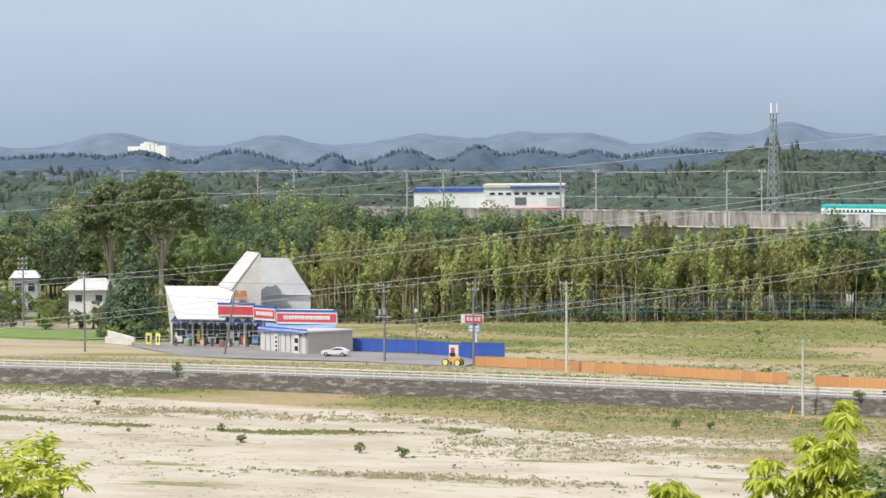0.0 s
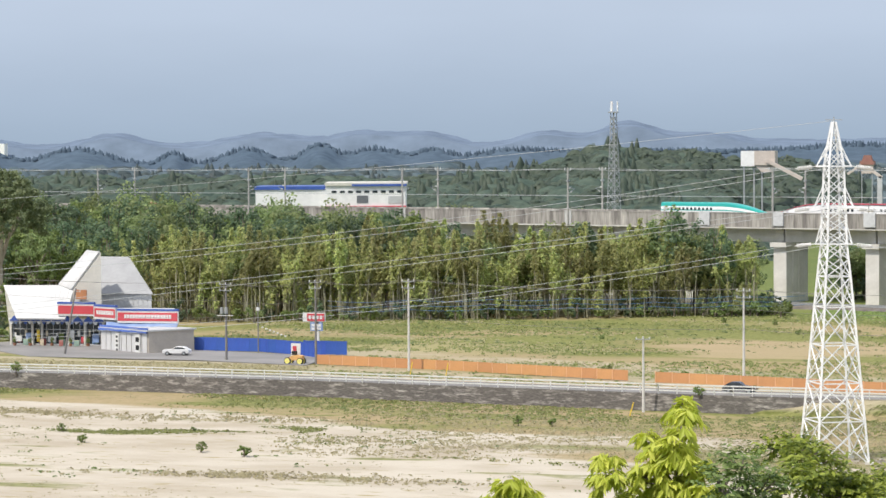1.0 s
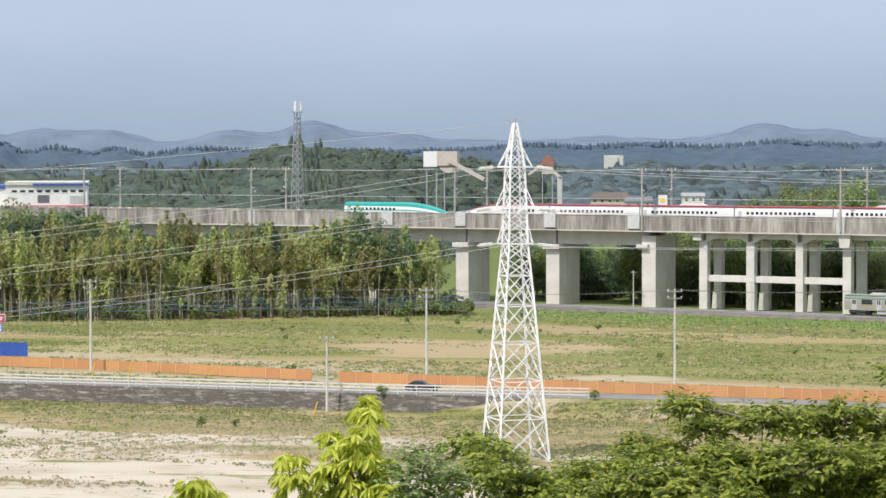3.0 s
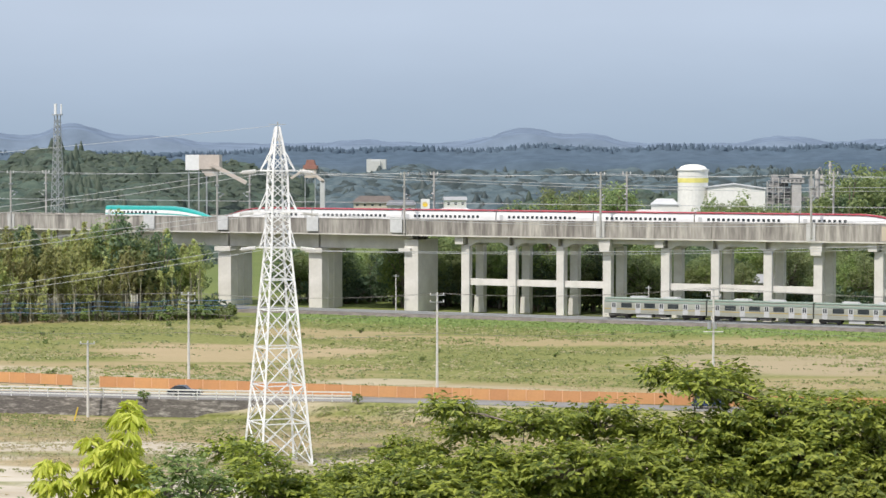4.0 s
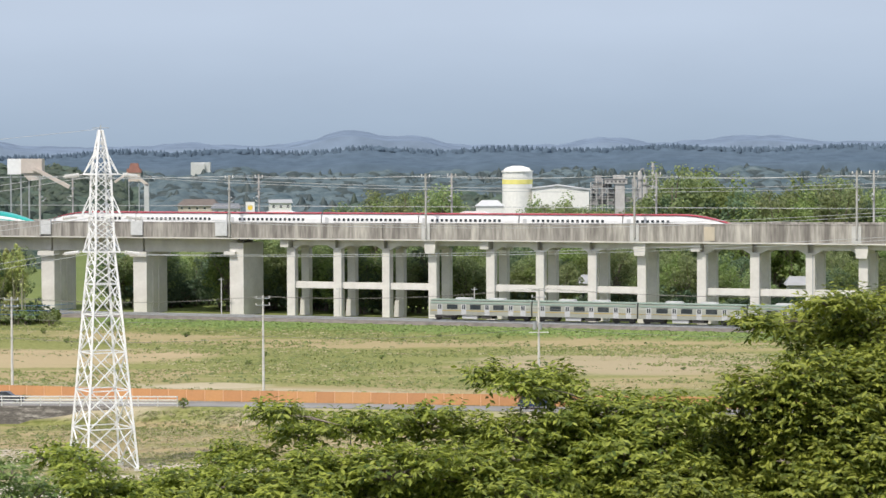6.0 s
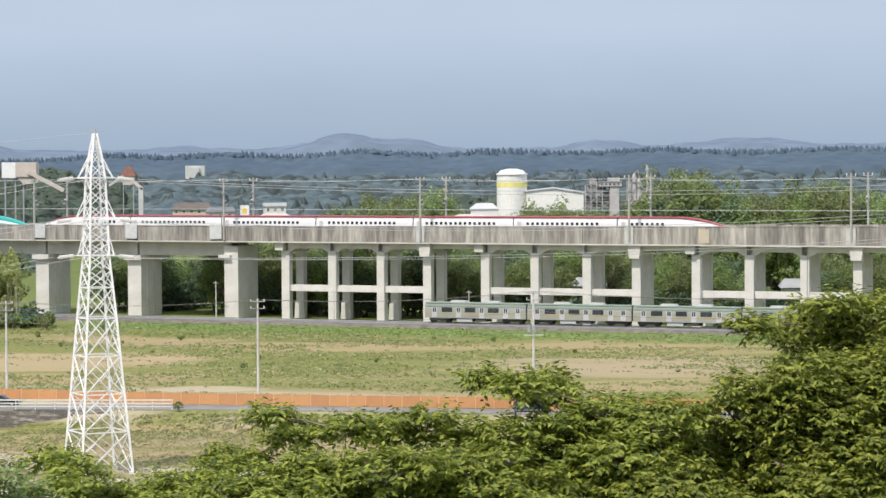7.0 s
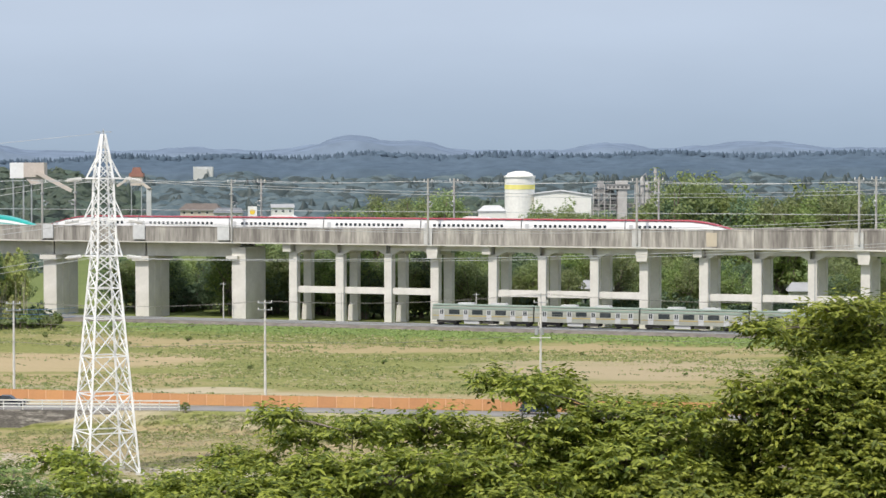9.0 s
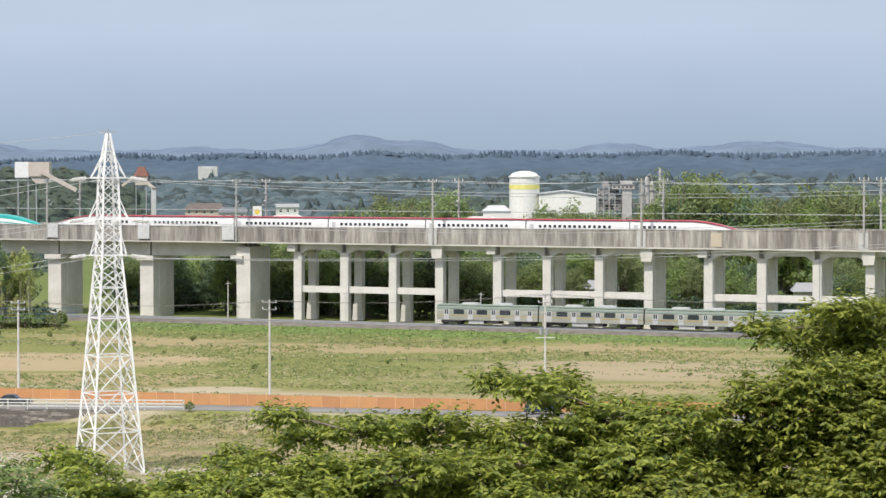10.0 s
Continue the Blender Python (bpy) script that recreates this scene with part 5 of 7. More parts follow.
# crates and potted plants set out before the shop
POT = mat("terracotta_pot", (0.36, 0.17, 0.10), (0.29, 0.14, 0.085), 1.5, 0.8)
for i in range(9):
    x = -181.6 + i * 1.6 + gr.uniform(-0.4, 0.4)
    y = 385.2 + gr.uniform(-0.8, 0.6)
    if i % 2:
        cr_ = empty("crate", pose(x, y, 0.09, 0, 0, gr.uniform(-20, 20)), "stacked sales crate on the shop yard", "crate", "crates")
        for k in range(4):
            part("side", bb(-0.4, 0.4, -0.3, -0.26, 0.05 + k * 0.24, 0.24 + k * 0.24), GOODS[i % 6], cr_)
        part("body", bb(-0.4, 0.4, -0.258, 0.3, 0, 1.0), GOODS[(i + 2) % 6], cr_)
    else:
        pp = empty("potted_plant", pose(x, y, 0.09), "potted shrub standing before the shop window", "plant", "potted plants")
        bm = bmesh.new(); beam(bm, (0, 0, 0), (0, 0, 0.45), 0.42, sides=10, taper=1.35)
        part("pot", bm, POT, pp)
        pr = np.random.RandomState(600 + i)
        d = pr.normal(size=(160, 3)); d /= np.linalg.norm(d, axis=1, keepdims=True)
        part("foliage", quads_to_mesh("foliage", d * [0.42, 0.42, 0.55] * pr.uniform(0.4, 1, (160, 1)) + [0, 0, 1.0], d + [0, 0, 0.4], pr.uniform(0.12, 0.24, 160), pr, BRIGHT_LEAF, 0.6), None, pp)

# sign tower
st = empty("roadside_sign", pose(-129.1, 382, 0), "roadside sign tower with red and blue-white boards", "sign")
part("post", bb(-0.28, 0.28, -0.2, 0.2, 0, 4.7), WHITE_PAINT, st)
b_ = part("board", bb(-2.3, 1.3, -0.25, 0.25, 4.75, 6.1), WHITE_PAINT, st, "red board with white lettering bars")
part("red_field", bb(-1.6, 1.25, -0.3, -0.254, 4.85, 6.0), RED, b_)
for i in range(4):
    part("lettering_bar", bb(-1.3 + i * 0.6, -0.9 + i * 0.6, -0.34, -0.304, 5.15, 5.7), WHITE_PAINT, b_)
b_ = part("board", bb(-1.1, 0.85, -0.2, 0.2, 3.3, 4.7), AWNING, st, "pale blue board with writing bars")
part("lettering_bar", bb(-0.9, 0.65, -0.24, -0.204, 4.0, 4.4), WHITE_PAINT, b_)
part("lettering_bar", bb(-0.9, 0.65, -0.24, -0.204, 3.5, 3.85), WHITE_PAINT, b_)


# ---- vehicles ----
def wheel(parent, x, y, r, w, rim_mat=STEEL_GREY):
    bm = bmesh.new(); beam(bm, (x, y - w / 2, r), (x, y + w / 2, r), 2 * r, sides=16)
    t = part("wheel", bm, TYRE, parent)
    bm = bmesh.new(); beam(bm, (x, y - w / 2 - 0.02, r), (x, y + w / 2 + 0.02, r), (1.6 if rim_mat is PALE_YELLOW else 1.2) * r, sides=12)
    part("rim", bm, rim_mat, t)


def car(m, colour, L, H, label, van=False):
    top = empty("car", m, label, "car")
    paint = mat("car_paint", colour, tuple(c * 0.9 for c in colour), 0.8, 0.25)
    k = 0.86 if van else 0.66
    bm = bmesh.new()
    prism(bm, [(0.0, 0.32), (L, 0.32), (L, 0.75), (L * 0.97, 0.86), (L * k, 0.95), (L * 0.06, 0.98), (0, 0.8)], -0.85, 0.85)
    bmesh.ops.bevel(bm, geom=bm.edges[:], offset=0.06, segments=1, affect="EDGES")
    part("body", bm, paint, top)
    bm = bmesh.new()
    prism(bm, [(L * 0.05, 0.95), (L * k, 0.93), (L * (k - 0.16), H), (L * (0.10 if van else 0.24), H)], -0.74, 0.74)
    bmesh.ops.bevel(bm, geom=bm.edges[:], offset=0.07, segments=1, affect="EDGES")
    part("cabin", bm, paint, top)
    bm = bmesh.new()
    prism(bm, [(L * 0.12, 1.0), (L * (k - 0.05), 1.0), (L * (k - 0.165), H - 0.1), (L * (0.14 if van else 0.26), H - 0.1)], -0.76, 0.76)
    part("side_window", bm, DARK_GLASS, top)
    for x in (L * 0.19, L * 0.81):
        for y in (-0.78, 0.78):
            wheel(top, x, y, 0.31, 0.2)
    for y in (-0.6, 0.6):
        part("headlight", bb(L - 0.05, L + 0.01, y - 0.18, y + 0.18, 0.62, 0.78), WHITE_PAINT, top)
    return top


car(pose(-146.0, 371.2, 0.1, 0, 0, 186), (0.78, 0.78, 0.78), 4.2, 1.35, "white sports saloon parked on the shop yard")
car(pose(10.0, g(10.0) + 4.6, 0.07, 0, 0, -11), (0.035, 0.055, 0.12), 4.5, 1.75, "dark blue van on the road beside the fence", True)
car(pose(-56.2, g(-56.2) + 4.2, 0.07, 0, 0, -5), (0.03, 0.035, 0.045), 4.3, 1.45, "dark car on the road behind the white railing")

tr = empty("tractor", pose(-126.4, 360, 0.0, 0, 0, -6), "small yellow tractor with a white panel behind", "tractor")
bm = bmesh.new(); prism(bm, [(0.5, 0.6), (2.6, 0.55), (2.6, 1.25), (1.9, 1.35), (1.1, 1.3), (0.5, 1.0)], -0.45, 0.45)
part("body", bm, mat("faded_orange_paint", (0.72, 0.42, 0.16), (0.62, 0.36, 0.14), 0.8, 0.6), tr)
part("seat", bb(0.9, 1.5, -0.3, 0.3, 1.35, 1.9), BLACK, tr)
part("panel", bb(0.4, 1.9, 0.55, 0.65, 0.8, 3.0), WHITE_PAINT, tr)
part("panel_mark", bb(0.7, 1.3, 0.48, 0.546, 1.9, 2.6), RED, tr)
for x, r in ((0.35, 0.5), (2.35, 0.48)):
    for y in (-0.6, 0.45):
        wheel(tr, x, y, r, 0.25, PALE_YELLOW)


# ---- utility poles ----
def utility_pole(x, y, z, h, dark=False, box_=False, arms=2, lean=0.0, group="utility poles"):
    top = empty("utility_pole", pose(x, y, z, 0, lean, 0), "grey utility pole with crossarms beside the field" if not dark else "dark utility pole with crossarms by the shop", "pole", group)
    bm = bmesh.new(); beam(bm, (0, 0, -0.5), (0, 0, h), 0.36, sides=8, taper=0.62)
    part("shaft", bm, POLE_DARK if dark else POLE_GREY, top)
    for k in range(arms):
        zz = h - 0.4 - k * 0.9
        part("crossarm", bb(-0.95, 0.95, -0.16, -0.26, zz, zz + 0.1), STEEL_GREY, top)
        for xx in (-0.85, 0.0, 0.85):
            bm = bmesh.new(); beam(bm, (xx, -0.21, zz + 0.1), (xx, -0.21, zz + 0.36), 0.12, sides=6)
            part("insulator", bm, WHITE_PAINT, top)
    if box_:
        for xx in (-0.55, 0.15):
            bm = bmesh.new(); beam(bm, (xx, -0.35, h * 0.60), (xx, -0.35, h * 0.60 + 0.9), 0.5, sides=10)
            part("transformer", bm, STEEL_GREY, top)
        part("crossarm", bb(-1.3, 1.3, -0.3, -0.4, h * 0.57, h * 0.57 + 0.1), WHITE_PAINT, top)
    return top


POLES = [(-191.0, 370.9, 0, 12.8, True), (-137.5, 364.3, 0, 11.7, True), (-121.9, 359.9, 0, 12.4, True), (-105.4, 352.2, 0, 13.0, False), (-55.2, 337.4, 0, 12.9, False), (-22.5, 336.8, 0, 13.0, False), (13.4, 340.3, 0, 13.7, False), (60, 335, 0, 13, False)]
for i, (x, y, z, h, dk) in enumerate(POLES):
    utility_pole(x, y, z, h, dk, box_=i in (1, 6))
utility_pole(-230.0, 422.5, 0, 12.7, True, arms=4)
utility_pole(-65.5, 326.4 - 4.2, -2.1, 9.6, False, arms=1)
utility_pole(-166.4, 370.2, 0, 10.4, True, arms=1, lean=11)
bm = bmesh.new(); beam(bm, (0, 0, 0), (0, 0, 7.9), 0.18, sides=6, taper=0.7)
lp = empty("lamp_pole", pose(-137.6, 378.5, 0), "thin pole with a string of small lamps over the yard", "pole")
part("shaft", bm, POLE_DARK, lp)
part("lamp", bb(-0.2, 0.2, -0.2, 0.2, 6.6, 7.1), WHITE_PAINT, lp)
for i in range(7):
    part("string_lamp", bb(0.6 + i * 0.62, 0.85 + i * 0.62, -0.1, 0.1, 3.9 - i * 0.22, 4.1 - i * 0.22), WHITE_PAINT, lp)
for s, back, h in ((41, -4.5, 6.5), (80, 16, 8.5), (12.3, -2.5, 6), (58, 14, 8), (110, 20, 8.5), (-12.5, -3.5, 7.5)):
    m = rail_pose(s, back, 0)
    bm = bmesh.new(); beam(bm, (0, 0, -0.3), (0, 0, h), 0.22, sides=6, taper=0.7)
    p_ = empty("track_pole", m, "thin grey pole beside the railway", "pole", "track poles")
    part("shaft", bm, POLE_GREY, p_)
    part("crossarm", bb(-0.6, 0.6, -0.05, 0.05, h - 0.4, h - 0.28), STEEL_GREY, p_)
for a, b in zip(POLES, POLES[1:]):
    for dz, dx in ((0.0, -0.85), (0.0, 0.85), (-2.6, 0), (-5.2, 0)):
        wire("service_cable", sag((a[0] + dx, a[1] - 0.2, a[3] - 0.1 + dz), (b[0] + dx, b[1] - 0.2, b[3] - 0.1 + dz), 0.7, 10), 0.022, "thin service cable between utility poles", POLE_DARK, "service cables")


BLUE_CABLE = mat("blue_cable_sheath", (0.10, 0.22, 0.42), (0.08, 0.17, 0.34), 0.6, 0.5)
for dz in (0.0, 0.8, 1.7):
    pts = []
    for a in range(-150, -66, 14):
        pts += sag((a, front_y(a) - 3.5, 2.2 + dz), (a + 14, front_y(a + 14) - 3.5, 2.2 + dz), 0.35, 8)[:-1]
    wire("blue_cable", pts, 0.045, "thin blue cable strung along the grove's foot", BLUE_CABLE, "blue cables")


# ---- power line conductors ----
def through3(a, b, c, x):
    """Height and depth of the curve through three places, at x."""
    out = []
    for k in (1, 2):
        l0 = (x - b[0]) * (x - c[0]) / ((a[0] - b[0]) * (a[0] - c[0]))
        l1 = (x - a[0]) * (x - c[0]) / ((b[0] - a[0]) * (b[0] - c[0]))
        l2 = (x - a[0]) * (x - b[0]) / ((c[0] - a[0]) * (c[0] - b[0]))
        out.append(a[k] * l0 + b[k] * l1 + c[k] * l2)
    return (x, out[0], out[1])


def conductor(a, b, c, x0, x1, r=0.03, n=36):
    wire("power_line", [through3(a, b, c, x0 + (x1 - x0) * i / n) for i in range(n + 1)], r, "bare aluminium power line strung from the pylon", None, "power lines")


conductor((-35.4, 275, 34.0), (-113.5, 305, 27.6), (-180.5, 325, 23.3), -35.4, -240, 0.022)
for (z0, b, c) in ((29.0, (-113.6, 305, 19.5), (-180.6, 325, 13.3)), (24.6, (-106.1, 305, 16.1), (-180.7, 325, 7.5)), (20.8, (-87.1, 305, 13.2), (-121.9, 325, 8.7))):
    conductor((-40.0, 275.6, z0), b, c, -40.0, -235)
    conductor((-37.0, 278.0, z0 - 0.1), (b[0], b[1] + 3, b[2] - 0.75), (c[0], c[1] + 3, c[2] - 0.75), -37.0, -235)
for z0, z1, z2 in ((29.0, 27.4, 27.6), (24.6, 23.3, 24.2), (20.7, 20.3, 21.3)):
    conductor((-30.9, 275, z0), (8.0, 288, z1), (52.0, 303, z2), -30.9, 62)
    conductor((-33.2, 277, z0 - 0.1), (8.0, 291, z1 - 0.4), (52.0, 306, z2 - 0.5), -33.2, 62)


# ---- white house in the garden, other houses ----
def house(m, w, d, h, rh, wall, roof, label, windows=3, storeys=2, over=0.5, hip=0.0, mount=0.0):
    top = empty("house", m, label, "house", "houses")
    part("wall", bb(-w / 2, w / 2, 0, d, -mount - 0.2, h), wall, top)
    o = over
    pts = [(-w / 2 - o, -o, h), (w / 2 + o, -o, h), (w / 2 + o, d + o, h), (-w / 2 - o, d + o, h), (-w / 2 - o + hip, d / 2, h + rh), (w / 2 + o - hip, d / 2, h + rh)]
    bm = solid([Vector(p) + Vector((0, 0, 0.02)) for p in pts], [(0, 1, 5, 4), (1, 2, 5), (2, 3, 4, 5), (3, 0, 4), (0, 3, 2, 1)])
    part("roof", bm, roof, top)
    for s_ in range(storeys):
        z = h * (s_ + 0.3) / storeys
        for i in range(windows):
            x = -w / 2 + w * (i + 0.5) / windows
            f = part("window", bb(x - 0.75, x + 0.75, -0.08, -0.004, z, z + h / storeys * 0.45), STEEL_WHITE, top)
            part("pane", bb(x - 0.65, x + 0.65, -0.1, -0.084, z + 0.1, z + h / storeys * 0.45 - 0.1), DARK_GLASS, f)
    return top


house(pose(-220.5, 430, 0, 0, 0, 14), 7.6, 8, 6.4, 2.0, WHITE_PAINT, ROOF_WHITE, "white house with a pale hipped roof among shrubs", 2, 2, 1.0, 2.5)
house(pose(-243, 447, 0, 0, 0, 26), 5, 6, 7.6, 1.3, WALL_GREY, ROOF_WHITE, "small house with a pale roof behind trees", 2, 2, 0.5, 1.0)
house(pose(-214, 1350, 0, 0, 0, 8), 15, 12, 5.6, 2.0, WHITE_PAINT, ROOF_GREY, "white house beyond the viaduct", 5, 2, 0.8)
house(pose(-124, 1350, 0, 0, 0, -4), 20, 12, 5.6, 3.4, BEIGE, ROOF_BROWN, "beige house with a brown tiled roof beyond the viaduct", 5, 2, 1.0, 3.0)
house(pose(-108, 1335, 0), 14, 10, 4.4, 2.6, WALL_GREY, ROOF_SLATE, "grey house with a dark roof beyond the viaduct", 3, 1, 0.8, 1.5)
house(pose(-80, 1340, 0, 0, 0, 8), 11, 10, 7.0, 1.8, WHITE_PAINT, ROOF_GREY, "white two-storey house beyond the viaduct", 3, 2, 0.6)
house(pose(161, 1000, 0), 7.4, 8, 14.0, 2.0, WHITE_PAINT, ROOF_GREY, "white building among trees", 2, 4, 0.6)
house(pose(-200, 1365, 0), 9, 8, 6.4, 1.8, CREAM, ROOF_WHITE, "small house with a pale roof", 3, 2, 0.6)
for k, (s, back) in enumerate(((66, 62), (93, 40), (104, 44), (52, 34))):
    m = rail_pose(s, back, 0)
    house(m @ pose(0, 0, 0, 0, 0, 18), 8, 7, 4.6 + k % 2, 1.6, WHITE_PAINT if k % 2 else WALL_GREY, (ROOF_SLATE, ROOF_GREY)[k % 2], "low house seen between the viaduct columns", 3, 1, 0.6, 1.0)

# ---- works and plant on the plain ----
FACT = mat("white_factory_wall", (0.86, 0.86, 0.86), (0.81, 0.81, 0.81), 0.1, 0.6)
fa = empty("factory", pose(-216, 650, 0, 0, 0, 16), "long white factory with a blue roof edge", "factory")
part("wall", bb(-19.5, -1, 0, 25, -1, 21.2), FACT, fa)
part("wall", bb(-1, 20, -2, 25, -1, 22.2), FACT, fa)
part("roof_edge", bb(-19.8, -1.02, -0.3, 25, 21.22, 22.1), BLUE, fa, "blue roof edge")
part("roof_edge", bb(-1.2, 20.3, -2.4, 25, 22.22, 23.0), CREAM, fa)
part("roof_edge", bb(6, 20.3, -2.6, -2.41, 22.0, 22.6), BLUE, fa)
part("roof_edge", bb(-1, 20.2, -2.35, -2.004, 16.5, 16.9), RED, fa, "thin red band")
for i in range(9):
    x = 0.6 + i * 2.15
    part("window", bb(x, x + 1.3, -2.08, -2.004, 20.3, 20.9), DARK_GLASS, fa)
for i in range(6):
    x = 2.2 + i * 1.6
    part("window", bb(x, x + 0.8, -2.08, -2.004, 15.2, 15.8), DARK_GLASS, fa)
part("loading_bay", bb(7.2, 10.2, -2.09, -2.004, 17.6, 19.6), ROOF_SLATE, fa)
part("loading_bay", bb(15.5, 19.5, -2.09, -2.004, 17.4, 19.4), WALL_GREY, fa)
sh_ = empty("shed", pose(-292, 700, 0), "low shed with a red-edged pale roof", "shed")
part("wall", bb(-6, 6, 0, 10, -1, 15.3), FACT, sh_)
part("roof", solid([(-6.4, -0.5, 15.31), (6.4, -0.5, 15.31), (6.4, 10.5, 15.31), (-6.4, 10.5, 15.31), (-6.4, 5, 16.7), (6.4, 5, 16.7)], [(0, 1, 5, 4), (1, 2, 5), (2, 3, 4, 5), (3, 0, 4), (0, 3, 2, 1)]), RED, sh_)
vi = empty("hill_hotel", pose(-2077, 4285, 0), "cluster of pale buildings on a far hillside", "building")
for x0, x1, z0, z1 in ((-38, -12.1, -1, 49), (-12, 15, -1, 54), (15.1, 38, -1, 50), (-4, 8, -1, 57)):
    part("block", bb(x0, x1, 0 if z1 < 52 else -2 - 2 * (z1 > 56), 14, z0, z1), FACT, vi)
fw = empty("far_building", pose(-207, 2288, 0), "pale building in front of far woods", "building")
part("block", bb(-8.5, 8.5, 0, 10, -1, 26.2), WALL_GREY, fw)
part("block", bb(-5, 4, -3, -0.01, -1, 24.4), WALL_GREY, fw)

SILO = mat("pale_pink_concrete", (0.62, 0.55, 0.50), (0.55, 0.48, 0.43), 0.2, 0.8)
RUST = mat("rusty_red_steel", (0.33, 0.16, 0.125), (0.28, 0.14, 0.115), 0.5, 0.7)
ba = empty("batching_plant", pose(-142, 900, 0), "pale batching plant with slanting conveyors", "plant")
part("silo", bb(-6.2, -1.4, 0, 6, 25.2, 30.6), FACT, ba)
part("silo", bb(-1.38, 5.8, -0.5, 6, 25.6, 30.6), SILO, ba)
bm = bmesh.new(); prism(bm, [(-1.2, 25.59), (5.6, 25.59), (4.2, 23.2), (1.0, 23.2)], 0, 5)
part("hopper", bm, SILO, ba)
for x in (-5.5, -2.0, 0.8, 4.6):
    part("leg", bb(x, x + 0.5, 1, 1.5, -1, 25.19), STEEL_GREY, ba)
bm = bmesh.new(); beam(bm, (3.0, -0.9, 27.3), (15.3, -0.9, 20.8), 1.0, 1.3)
part("conveyor", bm, SILO, ba, "slanting covered conveyor")
tw = empty("hopper_tower", pose(-104.5, 900, 0), "small tower with a rusty red top and chutes", "plant")
part("tower", bb(-2.0, 2.0, 0, 4, 22.6, 25.6), SILO, tw)
for x in (-1.9, 1.6):
    part("leg", bb(x, x + 0.3, 0, 0.3, -1, 22.59), STEEL_GREY, tw)
part("top", bb(-2.4, 2.4, -0.3, 4.3, 25.61, 26.9), RUST, tw)
bm = bmesh.new(); prism(bm, [(-1.8, 26.91), (1.8, 26.91), (1.2, 28.9), (-1.2, 28.9)], 0.4, 3.6)
part("roof", bm, RUST, tw)
bm = bmesh.new(); beam(bm, (-1.9, -0.5, 25.6), (-6.6, -0.5, 22.4), 0.8); part("chute", bm, SILO, tw)
bm = bmesh.new(); beam(bm, (1.6, -0.5, 23.8), (5.0, -0.5, 21.2), 1.0); part("chute", bm, SILO, tw)
part("leg", bb(3.6, 5.2, -1, 1, -1, 21.6), WALL_GREY, tw)

sg = empty("square_sign", pose(-43.6, 610, 0), "tall square white sign with a round orange mark", "sign")
part("post", bb(-0.2, 0.2, 0, 0.3, -1, 17.6), STEEL_GREY, sg)
b_ = part("board", bb(-1.05, 1.05, -0.2, 0.2, 17.6, 20.4), WHITE_PAINT, sg)
bm = bmesh.new(); beam(bm, (0, -0.26, 19.1), (0, -0.21, 19.1), 1.2, sides=16)
part("mark", bm, YELLOW, b_)
cn = empty("filling_station", pose(-32, 600, 0), "filling-station canopy with yellow and white bands", "building")
part("canopy", bb(-11.8, 11.8, 0, 8, 15.9, 17.2), WHITE_PAINT, cn)
part("band", bb(-11.8, 10.0, -0.06, -0.004, 16.75, 17.15), YELLOW, cn)
part("band", bb(-11.8, 10.0, -0.06, -0.004, 16.0, 16.3), YELLOW, cn)
for x in (-10, 0, 10):
    part("column", bb(x - 0.3, x + 0.3, 3, 3.6, -1, 15.89), WHITE_PAINT, cn)

TANKW = mat("white_tank_paint", (0.86, 0.85, 0.80), (0.80, 0.79, 0.74), 0.15, 0.5)
tk = empty("storage_tank", pose(25.2, 805, 0), "white storage tank with a yellow band", "tank")
bm = bmesh.new(); beam(bm, (0, 0, -1), (0, 0, 26.2), 9.3, sides=28); part("shell", bm, TANKW, tk)
bm = bmesh.new(); beam(bm, (0, 0, 22.2), (0, 0, 23.6), 9.38, sides=28); part("band", bm, PALE_YELLOW, tk)
bm = bmesh.new(); beam(bm, (0, 0, 26.2), (0, 0, 27.2), 9.0, sides=28, taper=0.8); beam(bm, (0, 0, 27.2), (0, 0, 27.8), 7.2, sides=28, taper=0.4); part("dome", bm, TANKW, tk)
bm = bmesh.new(); beam(bm, (0, 0, 25.9), (0, 0, 26.3), 9.9, sides=28); part("rim_walk", bm, TANKW, tk)
wh = empty("warehouse", pose(38.5, 800, 0, 0, 0, -3), "long white warehouse with a shallow roof", "warehouse")
bm = bmesh.new(); prism(bm, [(-9, -1), (8.6, -1), (8.6, 20.2), (-1, 21.6), (-9, 20.6)], 0, 16); part("wall", bm, TANKW, wh)
bm = bmesh.new(); prism(bm, [(-9.3, 20.62), (-1, 21.62), (8.9, 20.22), (8.9, 20.5), (-1, 21.95), (-9.3, 20.95)], -0.4, 16.4); part("roof", bm, WALL_GREY, wh)
s2 = empty("shed", pose(16.2, 780, 0), "low grey-roofed shed beside the tank", "shed")
part("wall", bb(-4.1, 4.1, 0, 8, -1, 15.9), TANKW, s2)
part("roof", solid([(-4.4, -0.4, 15.91), (4.4, -0.4, 15.91), (4.4, 8.4, 15.91), (-4.4, 8.4, 15.91), (-2.4, 4, 17.6), (2.4, 4, 17.6)], [(0, 1, 5, 4), (1, 2, 5), (2, 3, 4, 5), (3, 0, 4), (0, 3, 2, 1)]), WALL_GREY, s2)
PLANT_PALE = mat("dusty_pale_cladding", (0.52, 0.50, 0.48), (0.40, 0.385, 0.37), 0.5, 0.8, grain=0.15)
PLANT_GREY = mat("dusty_grey_steel", (0.34, 0.335, 0.335), (0.25, 0.245, 0.245), 0.6, 0.8, grain=0.15)
